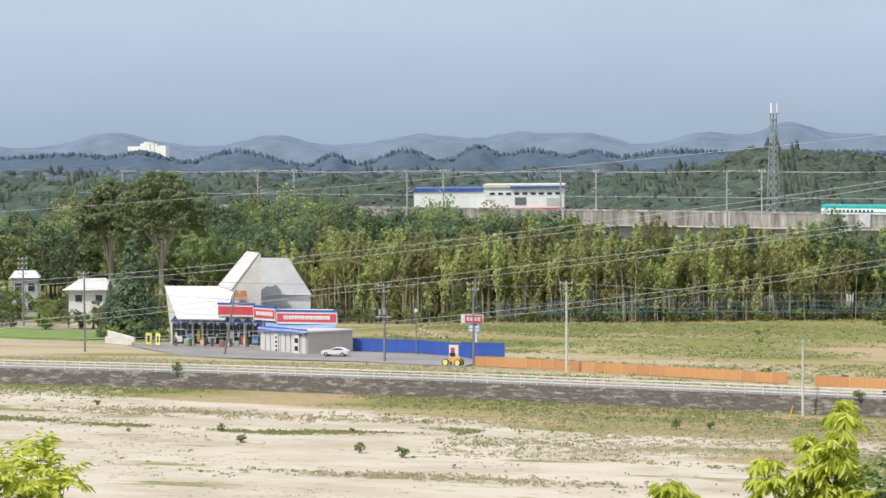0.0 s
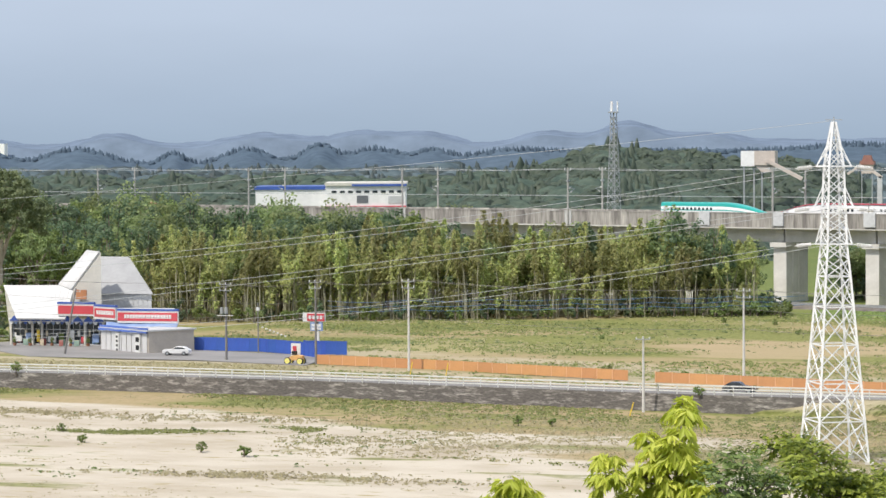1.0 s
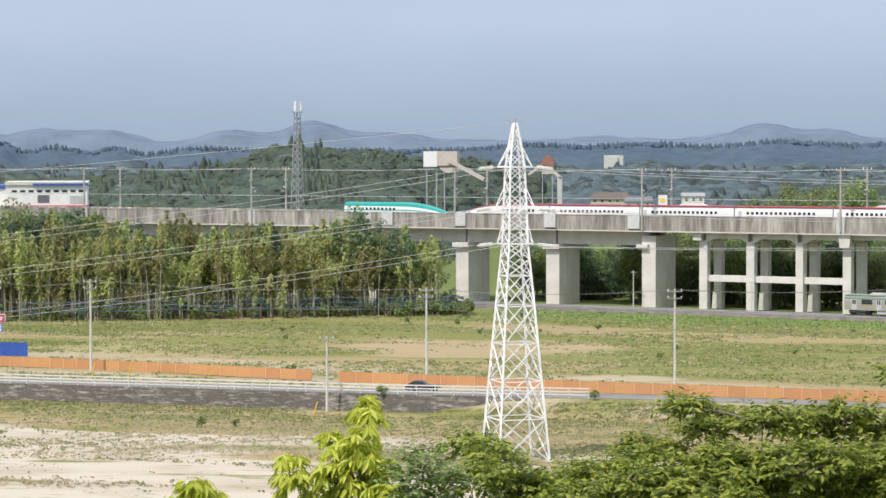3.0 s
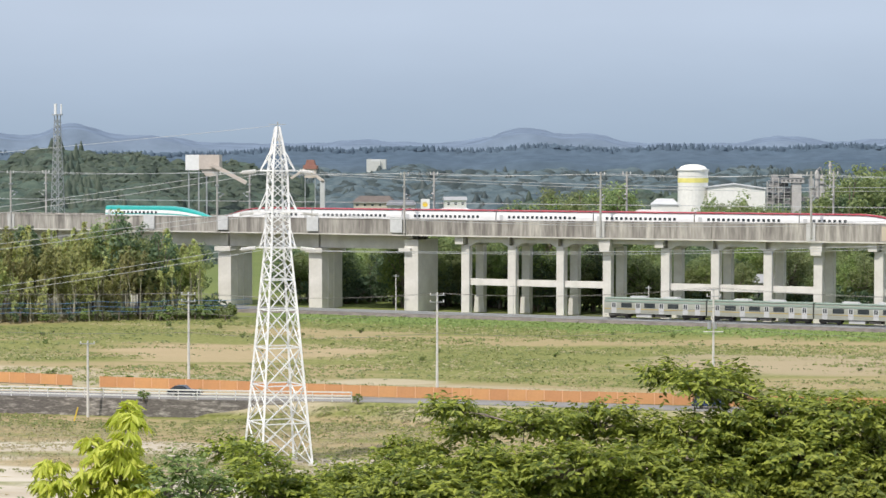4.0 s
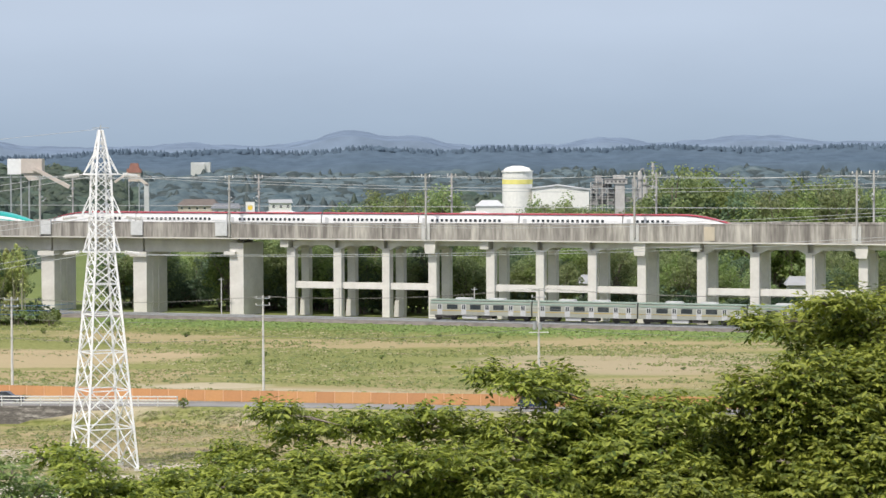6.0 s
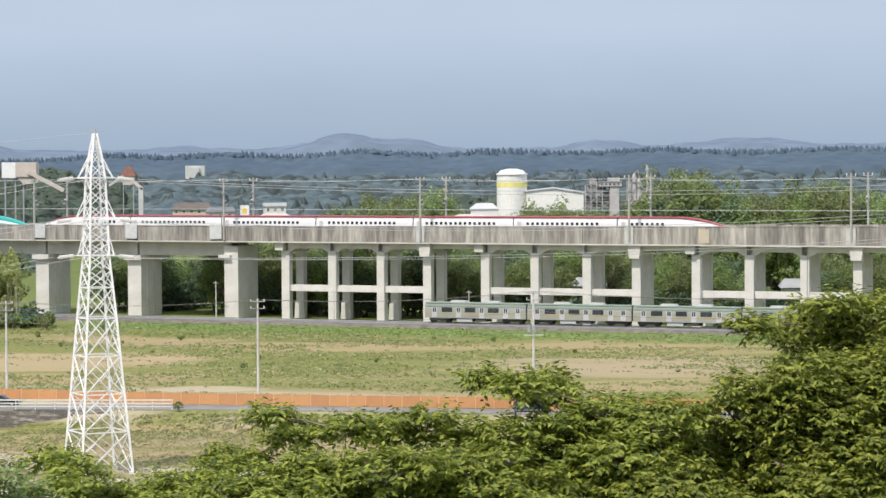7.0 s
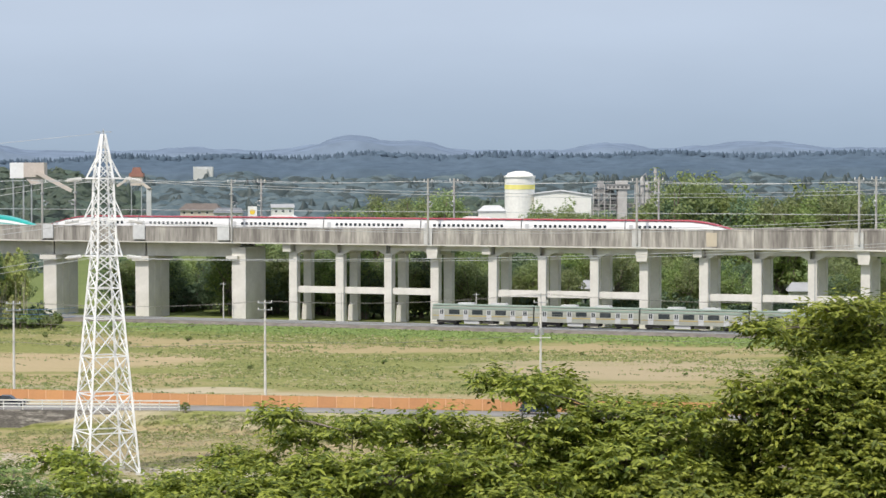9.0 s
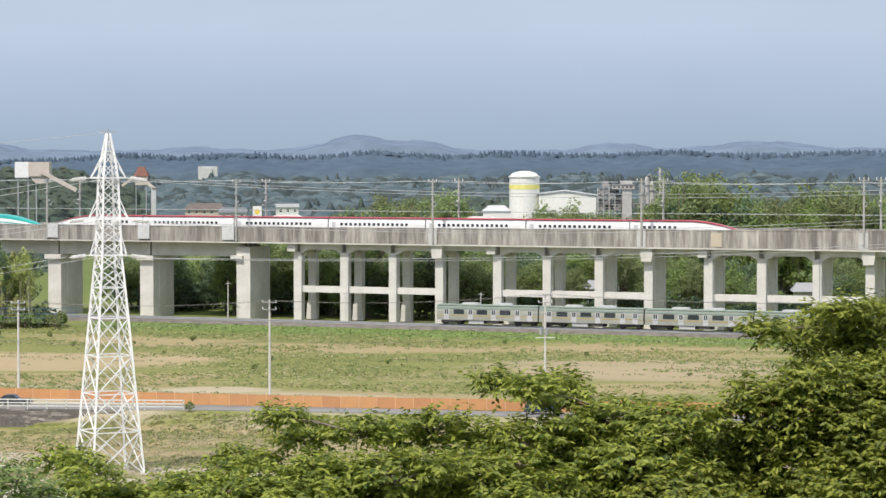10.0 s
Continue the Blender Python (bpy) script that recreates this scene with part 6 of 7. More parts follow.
# dark colour stands in for the shade inside the plant's openings
PLANT_DARK = mat("painted_opening_shade", (0.10, 0.10, 0.105), (0.15, 0.15, 0.15), 0.6, 0.9)
pl = empty("process_plant", pose(56, 822, 0), "dusty grey process plant with towers, pipes and a chimney", "plant")
part("tower", bb(0.6, 3.6, -1, 4, -1, 22.0), PLANT_PALE, pl)
part("head", bb(-2.6, 4.4, -1.4, 4.4, 22.0, 23.4), PLANT_PALE, pl)
part("head_roof", bb(-2.8, 4.6, -1.6, 4.6, 23.4, 23.6), PLANT_GREY, pl)
part("penthouse", bb(0.2, 3.8, -1.0, 3.5, 23.6, 24.7), PLANT_PALE, pl)
for x in (-2.2, -0.9, 0.4, 1.7, 3.0):
    part("head_window", bb(x, x + 0.7, -1.46, -1.404, 22.4, 23.0), PLANT_DARK, pl)
for k, z in enumerate((15.2, 17.0, 18.8, 20.6, 22.4)):
    d_ = part("floor_deck", bb(-7.5 + 0.25 * k, 0.58, 0, 5, z, z + 0.25), PLANT_GREY, pl)
    part("handrail", bb(-7.5 + 0.25 * k, 0.58, -0.06, -0.004, z + 0.95, z + 1.05), PLANT_PALE, d_)
for x in (-7.2, -5.4, -3.6, -1.8):
    part("frame_post", bb(x, x + 0.3, -0.35, -0.08, -1, 22.4 + 1.2 * (x > -6)), PLANT_PALE, pl)
# vessels between the decks; PLANT_DARK blocks are painted shade in the gaps
for x0, x1, z0, z1, mm in ((-6.9, -4.6, 15.3, 16.8, PLANT_PALE), (-4.2, -2.0, 15.3, 16.9, PLANT_DARK), (-1.4, 0.4, 15.3, 16.6, PLANT_GREY), (-6.4, -5.6, 17.3, 18.7, PLANT_DARK), (-5.0, -2.4, 17.3, 18.6, PLANT_GREY), (-2.0, 0.3, 17.3, 18.7, PLANT_DARK), (-6.6, -4.4, 19.1, 20.4, PLANT_GREY), (-3.9, -2.2, 19.1, 20.5, PLANT_PALE), (-1.6, 0.3, 19.1, 20.2, PLANT_DARK), (-6.3, -3.4, 20.9, 22.2, PLANT_PALE), (-3.0, -0.4, 20.9, 21.9, PLANT_DARK), (-5.6, -3.6, 22.7, 24.6, PLANT_GREY)):
    part("vessel_or_shade", bb(x0, x1, 0.7, 4, z0, z1), mm, pl)
for x0, z0, x1, z1 in ((-7.0, 15.2, -5.2, 17.0), (-5.2, 17.0, -3.4, 18.8), (-3.4, 18.8, -1.6, 20.6), (-7.0, 18.8, -5.2, 20.6), (-1.6, 15.2, 0.4, 17.0)):
    bm = bmesh.new(); beam(bm, (x0, -0.2, z0), (x1, -0.2, z1), 0.2); part("diagonal_brace", bm, PLANT_PALE, pl)
part("bridge", bb(3.61, 12.8, 0, 2, 16.2, 17.6), PLANT_GREY, pl)
for x in (4.4, 6.2, 8.0, 9.8, 11.4):
    part("bridge_panel", bb(x, x + 1.0, -0.06, -0.004, 16.5, 17.3), PLANT_DARK, pl)
for x, h, r in ((7.2, 22.6, 1.0), (8.6, 25.4, 1.3), (10.2, 23.8, 1.5), (11.4, 21.4, 0.9)):
    bm = bmesh.new()
    beam(bm, (x, 1, -1), (x, 1, h), r, sides=12); beam(bm, (x, 1, h), (x, 1, h + 0.7), r, sides=12, taper=0.3)
    v_ = part("column_vessel", bm, PLANT_PALE, pl)
    bm = bmesh.new(); beam(bm, (x, 1, h - 2.2), (x, 1, h - 2.0), r + 0.7, sides=12); part("platform", bm, PLANT_GREY, v_)
for pts in (((8.6, 26.0), (9.6, 26.9), (10.2, 24.4)), ((7.2, 23.2), (6.2, 23.6), (6.2, 17.6)), ((10.2, 22.0), (11.9, 21.0), (11.9, 17.6)), ((8.6, 21.0), (7.9, 19.6), (7.9, 17.6))):
    bm = bmesh.new()
    for a, b in zip(pts, pts[1:]):
        beam(bm, (a[0], 0.4, a[1]), (b[0], 0.4, b[1]), 0.4, sides=8)
    part("pipe", bm, PLANT_GREY, pl)
bm = bmesh.new(); beam(bm, (12.6, 0, -1), (12.6, 0, 28.8), 1.0, sides=12, taper=0.8)
ch = part("chimney", bm, PLANT_PALE, pl)
for z in (20.0, 22.4, 24.8, 27.2):
    bm = bmesh.new(); beam(bm, (12.6, 0, z), (12.6, 0, z + 0.35), 1.2, sides=12); part("chimney_band", bm, SILO, ch)


# ---- antenna mast ----
def antenna():
    top = empty("antenna_mast", pose(-120.3, 560, 0), "tall grey lattice radio mast with antennas on top", "mast")
    prof = [(-1, 2.3), (39.5, 0.62)]

    def cr(k, z):
        r = np.interp(z, [p[0] for p in prof], [p[1] for p in prof])
        a = math.radians(20 + 90 * k)
        return Vector((r * math.cos(a), r * math.sin(a), z))
    for k in range(4):
        bm = bmesh.new(); beam(bm, cr(k, -1), cr(k, 39.5), 0.15); part("leg", bm, STEEL_GREY, top)
        bm = bmesh.new()
        z = 0.0
        while z < 38:
            st_ = 1.0 + 1.6 * (1 - z / 40)
            beam(bm, cr(k, z), cr(k + 1, min(39.5, z + st_)), 0.07); beam(bm, cr(k + 1, z), cr(k, min(39.5, z + st_)), 0.07)
            z += st_
        part("brace", bm, STEEL_GREY, top)
    for k in range(3):
        a = math.radians(20 + 120 * k)
        x, y = math.cos(a) * 0.85, math.sin(a) * 0.85
        bm = bmesh.new(); beam(bm, (x, y, 39.6), (x, y, 41.8), 0.34, sides=8); part("antenna", bm, STEEL_WHITE, top)
    part("platform", bb(-1.0, 1.0, -1.0, 1.0, 39.3, 39.55), STEEL_GREY, top)


antenna()
# leaning yellow marker by the wall
bm = bmesh.new(); beam(bm, (0, 0, -0.1), (0.5, 0, 1.7), 0.3, 0.12)
tagged(part("marker_post", bm, YELLOW, m=pose(-66.3, 317.5, -2.1)), "leaning yellow marker post in the grass", "post")
for x in (-103, -97.6):
    bm = bmesh.new(); beam(bm, (0, 0, -0.1), (0.4, 0, 1.9), 0.2, 0.1)
    tagged(part("marker_post", bm, YELLOW, m=pose(x, g(x) + 13.5, 0)), "leaning yellow marker post beside the road", "post")

lawn = loft([(-262, 398, 0.01), (-203, 392, 0.01), (-197, 397, 0.01), (-203, 411, 0.01), (-262, 421, 0.01)], [(-262, 398, 0.3), (-203, 392, 0.3), (-197, 397, 0.3), (-203, 411, 0.3), (-262, 421, 0.3)])
tagged(part("lawn", lawn, mat("bright_lawn", (0.13, 0.21, 0.045), (0.19, 0.25, 0.07), 0.3, 0.95, bump=0.5)), "bright green mown lawn beside the garden", "lawn", kind="structure")


# ---- trains ----
TRAIN_WHITE = mat("glossy_white_train", (0.82, 0.82, 0.82), (0.78, 0.78, 0.78), 0.1, 0.25)
TRAIN_RED = mat("crimson_train_roof", (0.45, 0.04, 0.06), (0.40, 0.04, 0.055), 0.1, 0.3)
TRAIN_GREEN = mat("turquoise_train", (0.03, 0.42, 0.38), (0.03, 0.38, 0.35), 0.1, 0.3)
STAINLESS = mat("dull_stainless_steel", (0.38, 0.39, 0.34), (0.32, 0.33, 0.29), 0.3, 0.5)
LOCAL_GREEN = mat("pale_green_train_roof", (0.30, 0.38, 0.33), (0.25, 0.32, 0.28), 0.4, 0.6)
UNDER = mat("dark_underframe", (0.05, 0.05, 0.05), (0.09, 0.085, 0.08), 0.8, 0.8)
OCHRE = mat("ochre_stripe", (0.52, 0.40, 0.13), None, 0.5, 0.5)


def ring(x, w, zb, zt, bm, drop=0.0):
    """A rounded car section at x."""
    pts = [(-w, zb), (-w * 1.0, zb + (zt - zb) * 0.62), (-w * 0.86, zt - 0.28 * (zt - zb) / 3.0), (-w * 0.5, zt - 0.03), (w * 0.5, zt - 0.03), (w * 0.86, zt - 0.28 * (zt - zb) / 3.0), (w, zb + (zt - zb) * 0.62), (w, zb)]
    return [bm.verts.new((x, y, z)) for y, z in pts]


def skin(bm, rings):
    for a, b in zip(rings, rings[1:]):
        for i in range(len(a)):
            j = (i + 1) % len(a)
            bm.faces.new((a[i], a[j], b[j], b[i]))
    bm.faces.new(rings[0][::-1]); bm.faces.new(rings[-1])


def fast_car(parent, s0, length, nose, lower, upper, split, win=True, label=""):
    """nose: 0 none, +1 towards greater s, -1 towards smaller s."""
    top = empty("carriage", pose(s0, 0, 0)); top.parent = parent
    if label:
        tagged(top, label)

    def prof(x):
        if nose == 0:
            return 1.0
        d = (length - x) if nose > 0 else x
        return 1.0 if d > 12 else max(0.16, math.sin(math.pi / 2 * (0.08 + 0.92 * d / 12)) ** 0.85)
    xs = [0.12 + (length - 0.24) * i / 22 for i in range(23)]
    bm = bmesh.new()
    skin(bm, [ring(x, 1.47 * (0.35 + 0.65 * prof(x)), 0.55, 0.55 + 3.1 * prof(x), bm) for x in xs])
    part("body", bm, lower, top)
    bm = bmesh.new()
    rs = []
    for x in xs:
        k = prof(x)
        w, zt = 1.49 * (0.35 + 0.65 * k), 0.56 + 3.12 * k
        zs = zt - (zt - 0.56) * split
        pts = [(-w * 1.005, zs), (-w * 0.88, zt - 0.26 * k), (-w * 0.5, zt + 0.012), (w * 0.5, zt + 0.012), (w * 0.88, zt - 0.26 * k), (w * 1.005, zs)]
        rs.append([bm.verts.new((x, y, z)) for y, z in pts])
    skin(bm, rs)
    part("roof", bm, upper, top)
    if win:
        a, b = (2.6, length - 2.6) if nose == 0 else ((2.6, length - 13) if nose > 0 else (13, length - 2.6))
        x = a
        wm = mesh(bb(0, 0.52, -1.5, -1.475, 2.08, 2.6), "window", DARK_GLASS)
        while x < b - 0.8:
            part("window", wm, None, top, m=pose(x, 0, 0)); x += 0.98
        part("door", bb(0.8 if nose >= 0 else length - 1.7, 1.55 if nose >= 0 else length - 0.95, -1.495, -1.47, 0.9, 2.75), WALL_GREY, top)
    part("bogie_skirt", bb(0.6 if nose >= 0 else 5, length - (0.6 if nose <= 0 else 5), -1.35, 1.35, 0.12, 0.54), UNDER, top)
    return top


z_rail = 16.45
e6 = empty("bullet_train", rail_pose(-57.5, 3.8, z_rail), "white bullet train with a crimson roof on the viaduct", "train")
x = 0.0
lens_ = [22.8, 20.5, 20.5, 20.5, 20.5, 20.5, 22.8]
for i, L in enumerate(lens_):
    c = fast_car(e6, x, L, -1 if i == 0 else (1 if i == 6 else 0), TRAIN_WHITE, TRAIN_RED, 0.05)
    if i in (2, 4):
        bm = bmesh.new(); prism(bm, [(8, 3.69), (14, 3.69), (13, 4.05), (9, 4.05)], -0.6, 0.6); part("roof_fairing", bm, TRAIN_WHITE, c)
    x += L
e5 = empty("bullet_train", rail_pose(-57.9 - 26.5, 3.8, z_rail), "turquoise and white bullet train coupled behind the white one", "train")
fast_car(e5, 0, 26.5, 1, TRAIN_WHITE, TRAIN_GREEN, 0.55)


def local_car(parent, s0, L, cab):
    top = empty("carriage", pose(s0, 0, 0)); top.parent = parent
    bm = bmesh.new()
    skin(bm, [ring(x, 1.42, 1.0, 3.75, bm) for x in (0.15, 0.3, L - 0.3, L - 0.15)])
    part("body", bm, STAINLESS, top)
    part("roof", bb(0.16, L - 0.16, -1.2, 1.2, 3.66, 3.86), LOCAL_GREEN, top)
    part("green_band", bb(0.2, L - 0.2, -1.435, -1.422, 3.1, 3.45), LOCAL_GREEN, top)
    part("stripe", bb(0.2, L - 0.2, -1.436, -1.422, 1.75, 1.9), OCHRE, top)
    for x in (4.6, 9.2, 13.8):
        f = part("window", bb(x - 1.05, x + 1.05, -1.45, -1.422, 2.1, 2.95), DARK_GLASS, top)
    for x in (2.1, 6.9, 11.5, 16.2, 18.6):
        part("door", bb(x - 0.5, x + 0.5, -1.447, -1.422, 1.05, 3.0), WALL_GREY, top)
        part("door_pane", bb(x - 0.32, x - 0.06, -1.46, -1.45, 2.1, 2.9), DARK_GLASS, top)
        part("door_pane", bb(x + 0.06, x + 0.32, -1.46, -1.45, 2.1, 2.9), DARK_GLASS, top)
    for x in (6.5, 13):
        bm = bmesh.new(); prism(bm, [(x - 1.6, 3.87), (x + 1.6, 3.87), (x + 1.4, 4.2), (x - 1.4, 4.2)], -0.7, 0.7); part("roof_unit", bm, WALL_GREY, top)
    for x in (1.4, 4.4, L - 4.4, L - 1.4):
        for y in (-0.6, 0.5):
            bm = bmesh.new(); beam(bm, (x, y, 0.43), (x, y + 0.1, 0.43), 0.86, sides=12); part("wheel", bm, UNDER, top)
    part("bogie", bb(0.9, 4.9, -1.0, 1.0, 0.45, 0.95), UNDER, top)
    part("bogie", bb(L - 4.9, L - 0.9, -1.0, 1.0, 0.45, 0.95), UNDER, top)
    part("equipment_box", bb(6.5, 9.5, -1.25, 1.25, 0.35, 0.98), WALL_GREY, top)
    part("equipment_box", bb(10.2, 12.4, -1.25, 1.25, 0.4, 0.98), UNDER, top)
    if cab:
        part("cab_window", bb(0.12, 0.15, -1.0, 1.0, 2.2, 3.1), DARK_GLASS, top)
    return top


lt = empty("commuter_train", rail_pose(34.0, -8.0, 0.62), "stainless commuter train with green and ochre stripes", "train")
for i in range(5):
    local_car(lt, i * 20.3, 20.3, i == 0)


# ---- foreground trees on the slope below the viewpoint ----
CHERRY_LEAF = leafy("cherry_leaf", (0.075, 0.12, 0.016), (0.43, 0.47, 0.075), 0.08, 0.42)
LIME_LEAF = leafy("fresh_lime_leaf", (0.42, 0.49, 0.045), (0.74, 0.75, 0.15), 0.06, 0.45)
GREY_LEAF = leafy("grey_green_leaf", (0.10, 0.175, 0.042), (0.27, 0.355, 0.10), 0.08, 0.3)


def spray_tree(name, label, base, boughs, leaf, material, dens, seed, stem=0.19, droop=0.55, aspect=0.40, bark=BARK):
    """A trunk, limbs to each bough, and leafy twigs set over each bough.
    boughs: (x, y, z, half width, half height)."""
    rng = np.random.RandomState(seed)
    top = empty(name, pose(*base), label, "tree", "trees on the slope")
    b0 = np.array(base)
    c_dist = boughs[0][1]
    bm = bmesh.new()
    crown = np.mean([b[:3] for b in boughs], axis=0) - b0
    fork = Vector((crown[0] * 0.4, crown[1] * 0.4, crown[2] * 0.55))
    beam(bm, (0, 0, -0.6), tuple(fork), 0.42, sides=8, taper=0.6)
    part("trunk", bm, bark, top)
    C, N, D, S = [], [], [], []
    kq = c_dist / 42
    extra = []
    for x, y, z, w, hgt in boughs:
        for _ in range(2):
            extra.append((x + rng.uniform(-1.1, 1.1) * w, y - rng.uniform(0, 0.5) * w, z + hgt * rng.uniform(0.5, 1.05), rng.uniform(0.16, 0.3) * kq, rng.uniform(0.04, 0.09) * kq))
    boughs = list(boughs) + (extra if leaf < 0.13 and len(boughs) > 6 else [])
    lb = bmesh.new()
    for x, y, z, w, hgt in boughs:
        c = np.array((x, y, z)) - b0
        p = Vector(c) - Vector((0, 0, hgt * 0.6))
        start = fork
        if w < 0.2 and len(boughs) > 6:
            big = [Vector(np.array(b[:3]) - b0) for b in boughs if b[3] >= 0.2]
            start = min(big, key=lambda q: (q - p).length + 3 * max(0, p.z - q.z - 0.1)) if big else fork
        mid = start.lerp(p, 0.55) + Vector((0, 0, -0.15 if start is fork else 0.04))
        th = (0.014 + 0.06 * w) * (1.0 if start is fork else 0.6)
        beam(lb, start, mid, th, sides=5, taper=0.7)
        beam(lb, mid, p, th * 0.7, sides=5, taper=0.4)
        kk = 42 / c_dist
        n = int(dens * w * kk * max(w * kk, 0.35) * (0.4 + hgt * kk))
        for k in range(n):
            d = rng.normal(size=3); d /= np.linalg.norm(d)
            if d[2] < -0.2 and rng.uniform() < 0.6:
                d[2] = -d[2]
            r = rng.uniform(0.25, 1.0) ** 0.45
            q = c + d * [w, w, hgt] * r
            out = d * [1, 1, 0.45] + rng.normal(size=3) * 0.35 + [0, 0, 0.18]
            out /= np.linalg.norm(out)
            if k % 9 == 0:
                beam(lb, p.lerp(Vector(q), 0.2), Vector(q), 0.014, sides=3, taper=0.5)
            m_ = rng.randint(7, 12)
            t = np.linspace(0, 1, m_)[:, None] * stem * rng.uniform(0.7, 1.2)
            side = np.cross(out, [0, 0, 1.0]); side /= max(np.linalg.norm(side), 1e-5)
            alt = np.where(np.arange(m_) % 2 == 0, 1.0, -1.0)[:, None]
            pts = q + out * t + [0, 0, -1] * (t ** 2) * droop
            ldir = out * 0.55 + side * alt * 0.8 + np.array([0, 0, -droop]) + rng.normal(size=(m_, 3)) * 0.18
            ldir /= np.linalg.norm(ldir, axis=1, keepdims=True)
            C.append(pts + ldir * leaf * 0.5); D.append(ldir)
            N.append(np.array([0, 0, 1.0 - 0.35 * droop]) + out * (0.3 + 0.4 * droop) + rng.normal(size=(m_, 3)) * 0.32)
            S.append(rng.uniform(0.75, 1.25, m_) * leaf)
    part("limb", lb, bark, top)
    C, N, D, S = map(np.concatenate, (C, N, D, S))
    part("crown", quads_to_mesh("crown", C, N, S, rng, material, aspect, D, bend=0.12), None, top)
    return top


def slope(x, y):
    return gz(x, y - g(x))


def view(az, drop, d):
    """A place d metres off, at an azimuth (left is positive) and so many degrees under the horizon."""
    return (d * math.tan(radians(-az)), d, EYE - d * math.tan(radians(drop)))


def boughs(d, rows, jitter=0.8, seed=0):
    """rows: (azimuth, degrees under the horizon of the top, half width, half height)."""
    r = np.random.RandomState(seed)
    out = []
    for az, drop, w, h in rows:
        dd = d - 0.5 * max(0.0, drop - rows[0][1]) + r.uniform(-jitter, jitter)
        x, y, z = view(az, drop, dd)
        k = d / 42
        out.append((x, y, z - h * k - 0.10, w * k, h * k))
    return out


def ground_at(az, d):
    x = d * math.tan(radians(-az))
    return (x, d, slope(x, d) - 0.1)


# tall cherry at the east, its crown rising over the railway
spray_tree("cherry_tree", "dense green cherry tree rising on the slope", ground_at(-8.2, 28), boughs(28, [(-9.7, 3.0, 0.8, 0.5), (-8.7, 3.6, 0.65, 0.45), (-8.15, 4.3, 0.5, 0.3), (-9.6, 4.2, 1.1, 0.6), (-8.4, 4.9, 0.75, 0.45), (-7.2, 4.75, 0.42, 0.2), (-6.7, 5.1, 0.42, 0.22), (-9.3, 5.6, 1.2, 0.6), (-7.6, 5.6, 0.8, 0.4), (-5.9, 5.85, 0.7, 0.35), (-8.6, 6.4, 1.1, 0.5), (-6.6, 6.4, 0.9, 0.45), (-10.6, 4.0, 1.2, 0.7), (-10.8, 5.4, 1.2, 0.7), (-7.1, 3.5, 0.14, 0.05), (-7.5, 3.55, 0.18, 0.06), (-8.0, 3.6, 0.26, 0.1), (-8.6, 3.2, 0.42, 0.22), (-9.0, 3.0, 0.3, 0.1), (-5.2, 6.7, 0.8, 0.35), (-7.6, 7.0, 1.0, 0.4), (-9.6, 6.9, 1.0, 0.45), (-6.0, 7.3, 0.9, 0.35)], 1.2, 1), 0.088, CHERRY_LEAF, 640, 201)
# spreading cherry in the middle, one thin branch reaching up
spray_tree("cherry_tree", "spreading green cherry tree with a thin branch reaching up", ground_at(-2.6, 27), boughs(27, [(-1.35, 4.62, 0.26, 0.08), (-1.8, 4.75, 0.25, 0.10), (-2.6, 4.6, 0.28, 0.09), (-2.9, 4.9, 0.2, 0.12), (-2.2, 4.95, 0.2, 0.1), (-3.9, 5.15, 0.6, 0.22), (-4.9, 5.25, 0.7, 0.25), (-3.0, 5.5, 0.75, 0.3), (-1.9, 5.6, 0.6, 0.25), (-4.3, 5.9, 0.9, 0.35), (-2.5, 6.2, 0.9, 0.35), (-0.8, 5.75, 0.55, 0.22), (-0.6, 6.3, 0.75, 0.3), (-3.8, 6.6, 0.9, 0.35), (-1.6, 6.7, 0.9, 0.35), (-5.4, 6.3, 0.9, 0.4), (-2.7, 7.1, 0.9, 0.35), (-4.6, 7.1, 0.9, 0.35), (-0.6, 7.1, 0.8, 0.35)], 1.0, 2), 0.086, CHERRY_LEAF, 620, 202)
spray_tree("cherry_tree", "spreading green cherry tree with layered boughs", ground_at(2.2, 26), boughs(26, [(0.2, 5.5, 0.36, 0.15), (0.9, 5.75, 0.45, 0.18), (1.9, 5.55, 0.42, 0.16), (3.35, 5.35, 0.28, 0.1), (2.9, 5.7, 0.5, 0.18), (4.4, 6.25, 0.55, 0.22), (1.2, 6.3, 0.7, 0.28), (2.7, 6.4, 0.75, 0.28), (4.0, 6.8, 0.7, 0.28), (5.2, 6.75, 0.6, 0.25), (3.2, 7.1, 0.8, 0.3), (1.6, 7.0, 0.8, 0.3), (0.2, 6.8, 0.7, 0.3), (5.0, 7.1, 0.8, 0.3)], 1.0, 3), 0.086, CHERRY_LEAF, 620, 203)
spray_tree("cherry_tree", "low cherry boughs over the field edge", ground_at(7.4, 27), boughs(27, [(6.4, 6.95, 0.5, 0.2), (7.6, 6.5, 0.35, 0.1), (8.5, 6.3, 0.28, 0.07), (6.0, 7.15, 0.6, 0.25), (7.3, 7.05, 0.5, 0.2), (8.3, 6.95, 0.45, 0.2), (7.0, 7.4, 0.8, 0.3), (5.8, 7.5, 0.6, 0.3)], 0.8, 4), 0.086, CHERRY_LEAF, 620, 204)
spray_tree("slope_tree", "soft grey-green leafy tree on the slope", ground_at(9.4, 25), boughs(25, [(9.4, 6.45, 0.32, 0.2), (9.0, 6.9, 0.4, 0.25), (9.8, 6.9, 0.35, 0.25), (9.3, 7.4, 0.55, 0.3)], 0.5, 5), 0.075, GREY_LEAF, 600, 205)
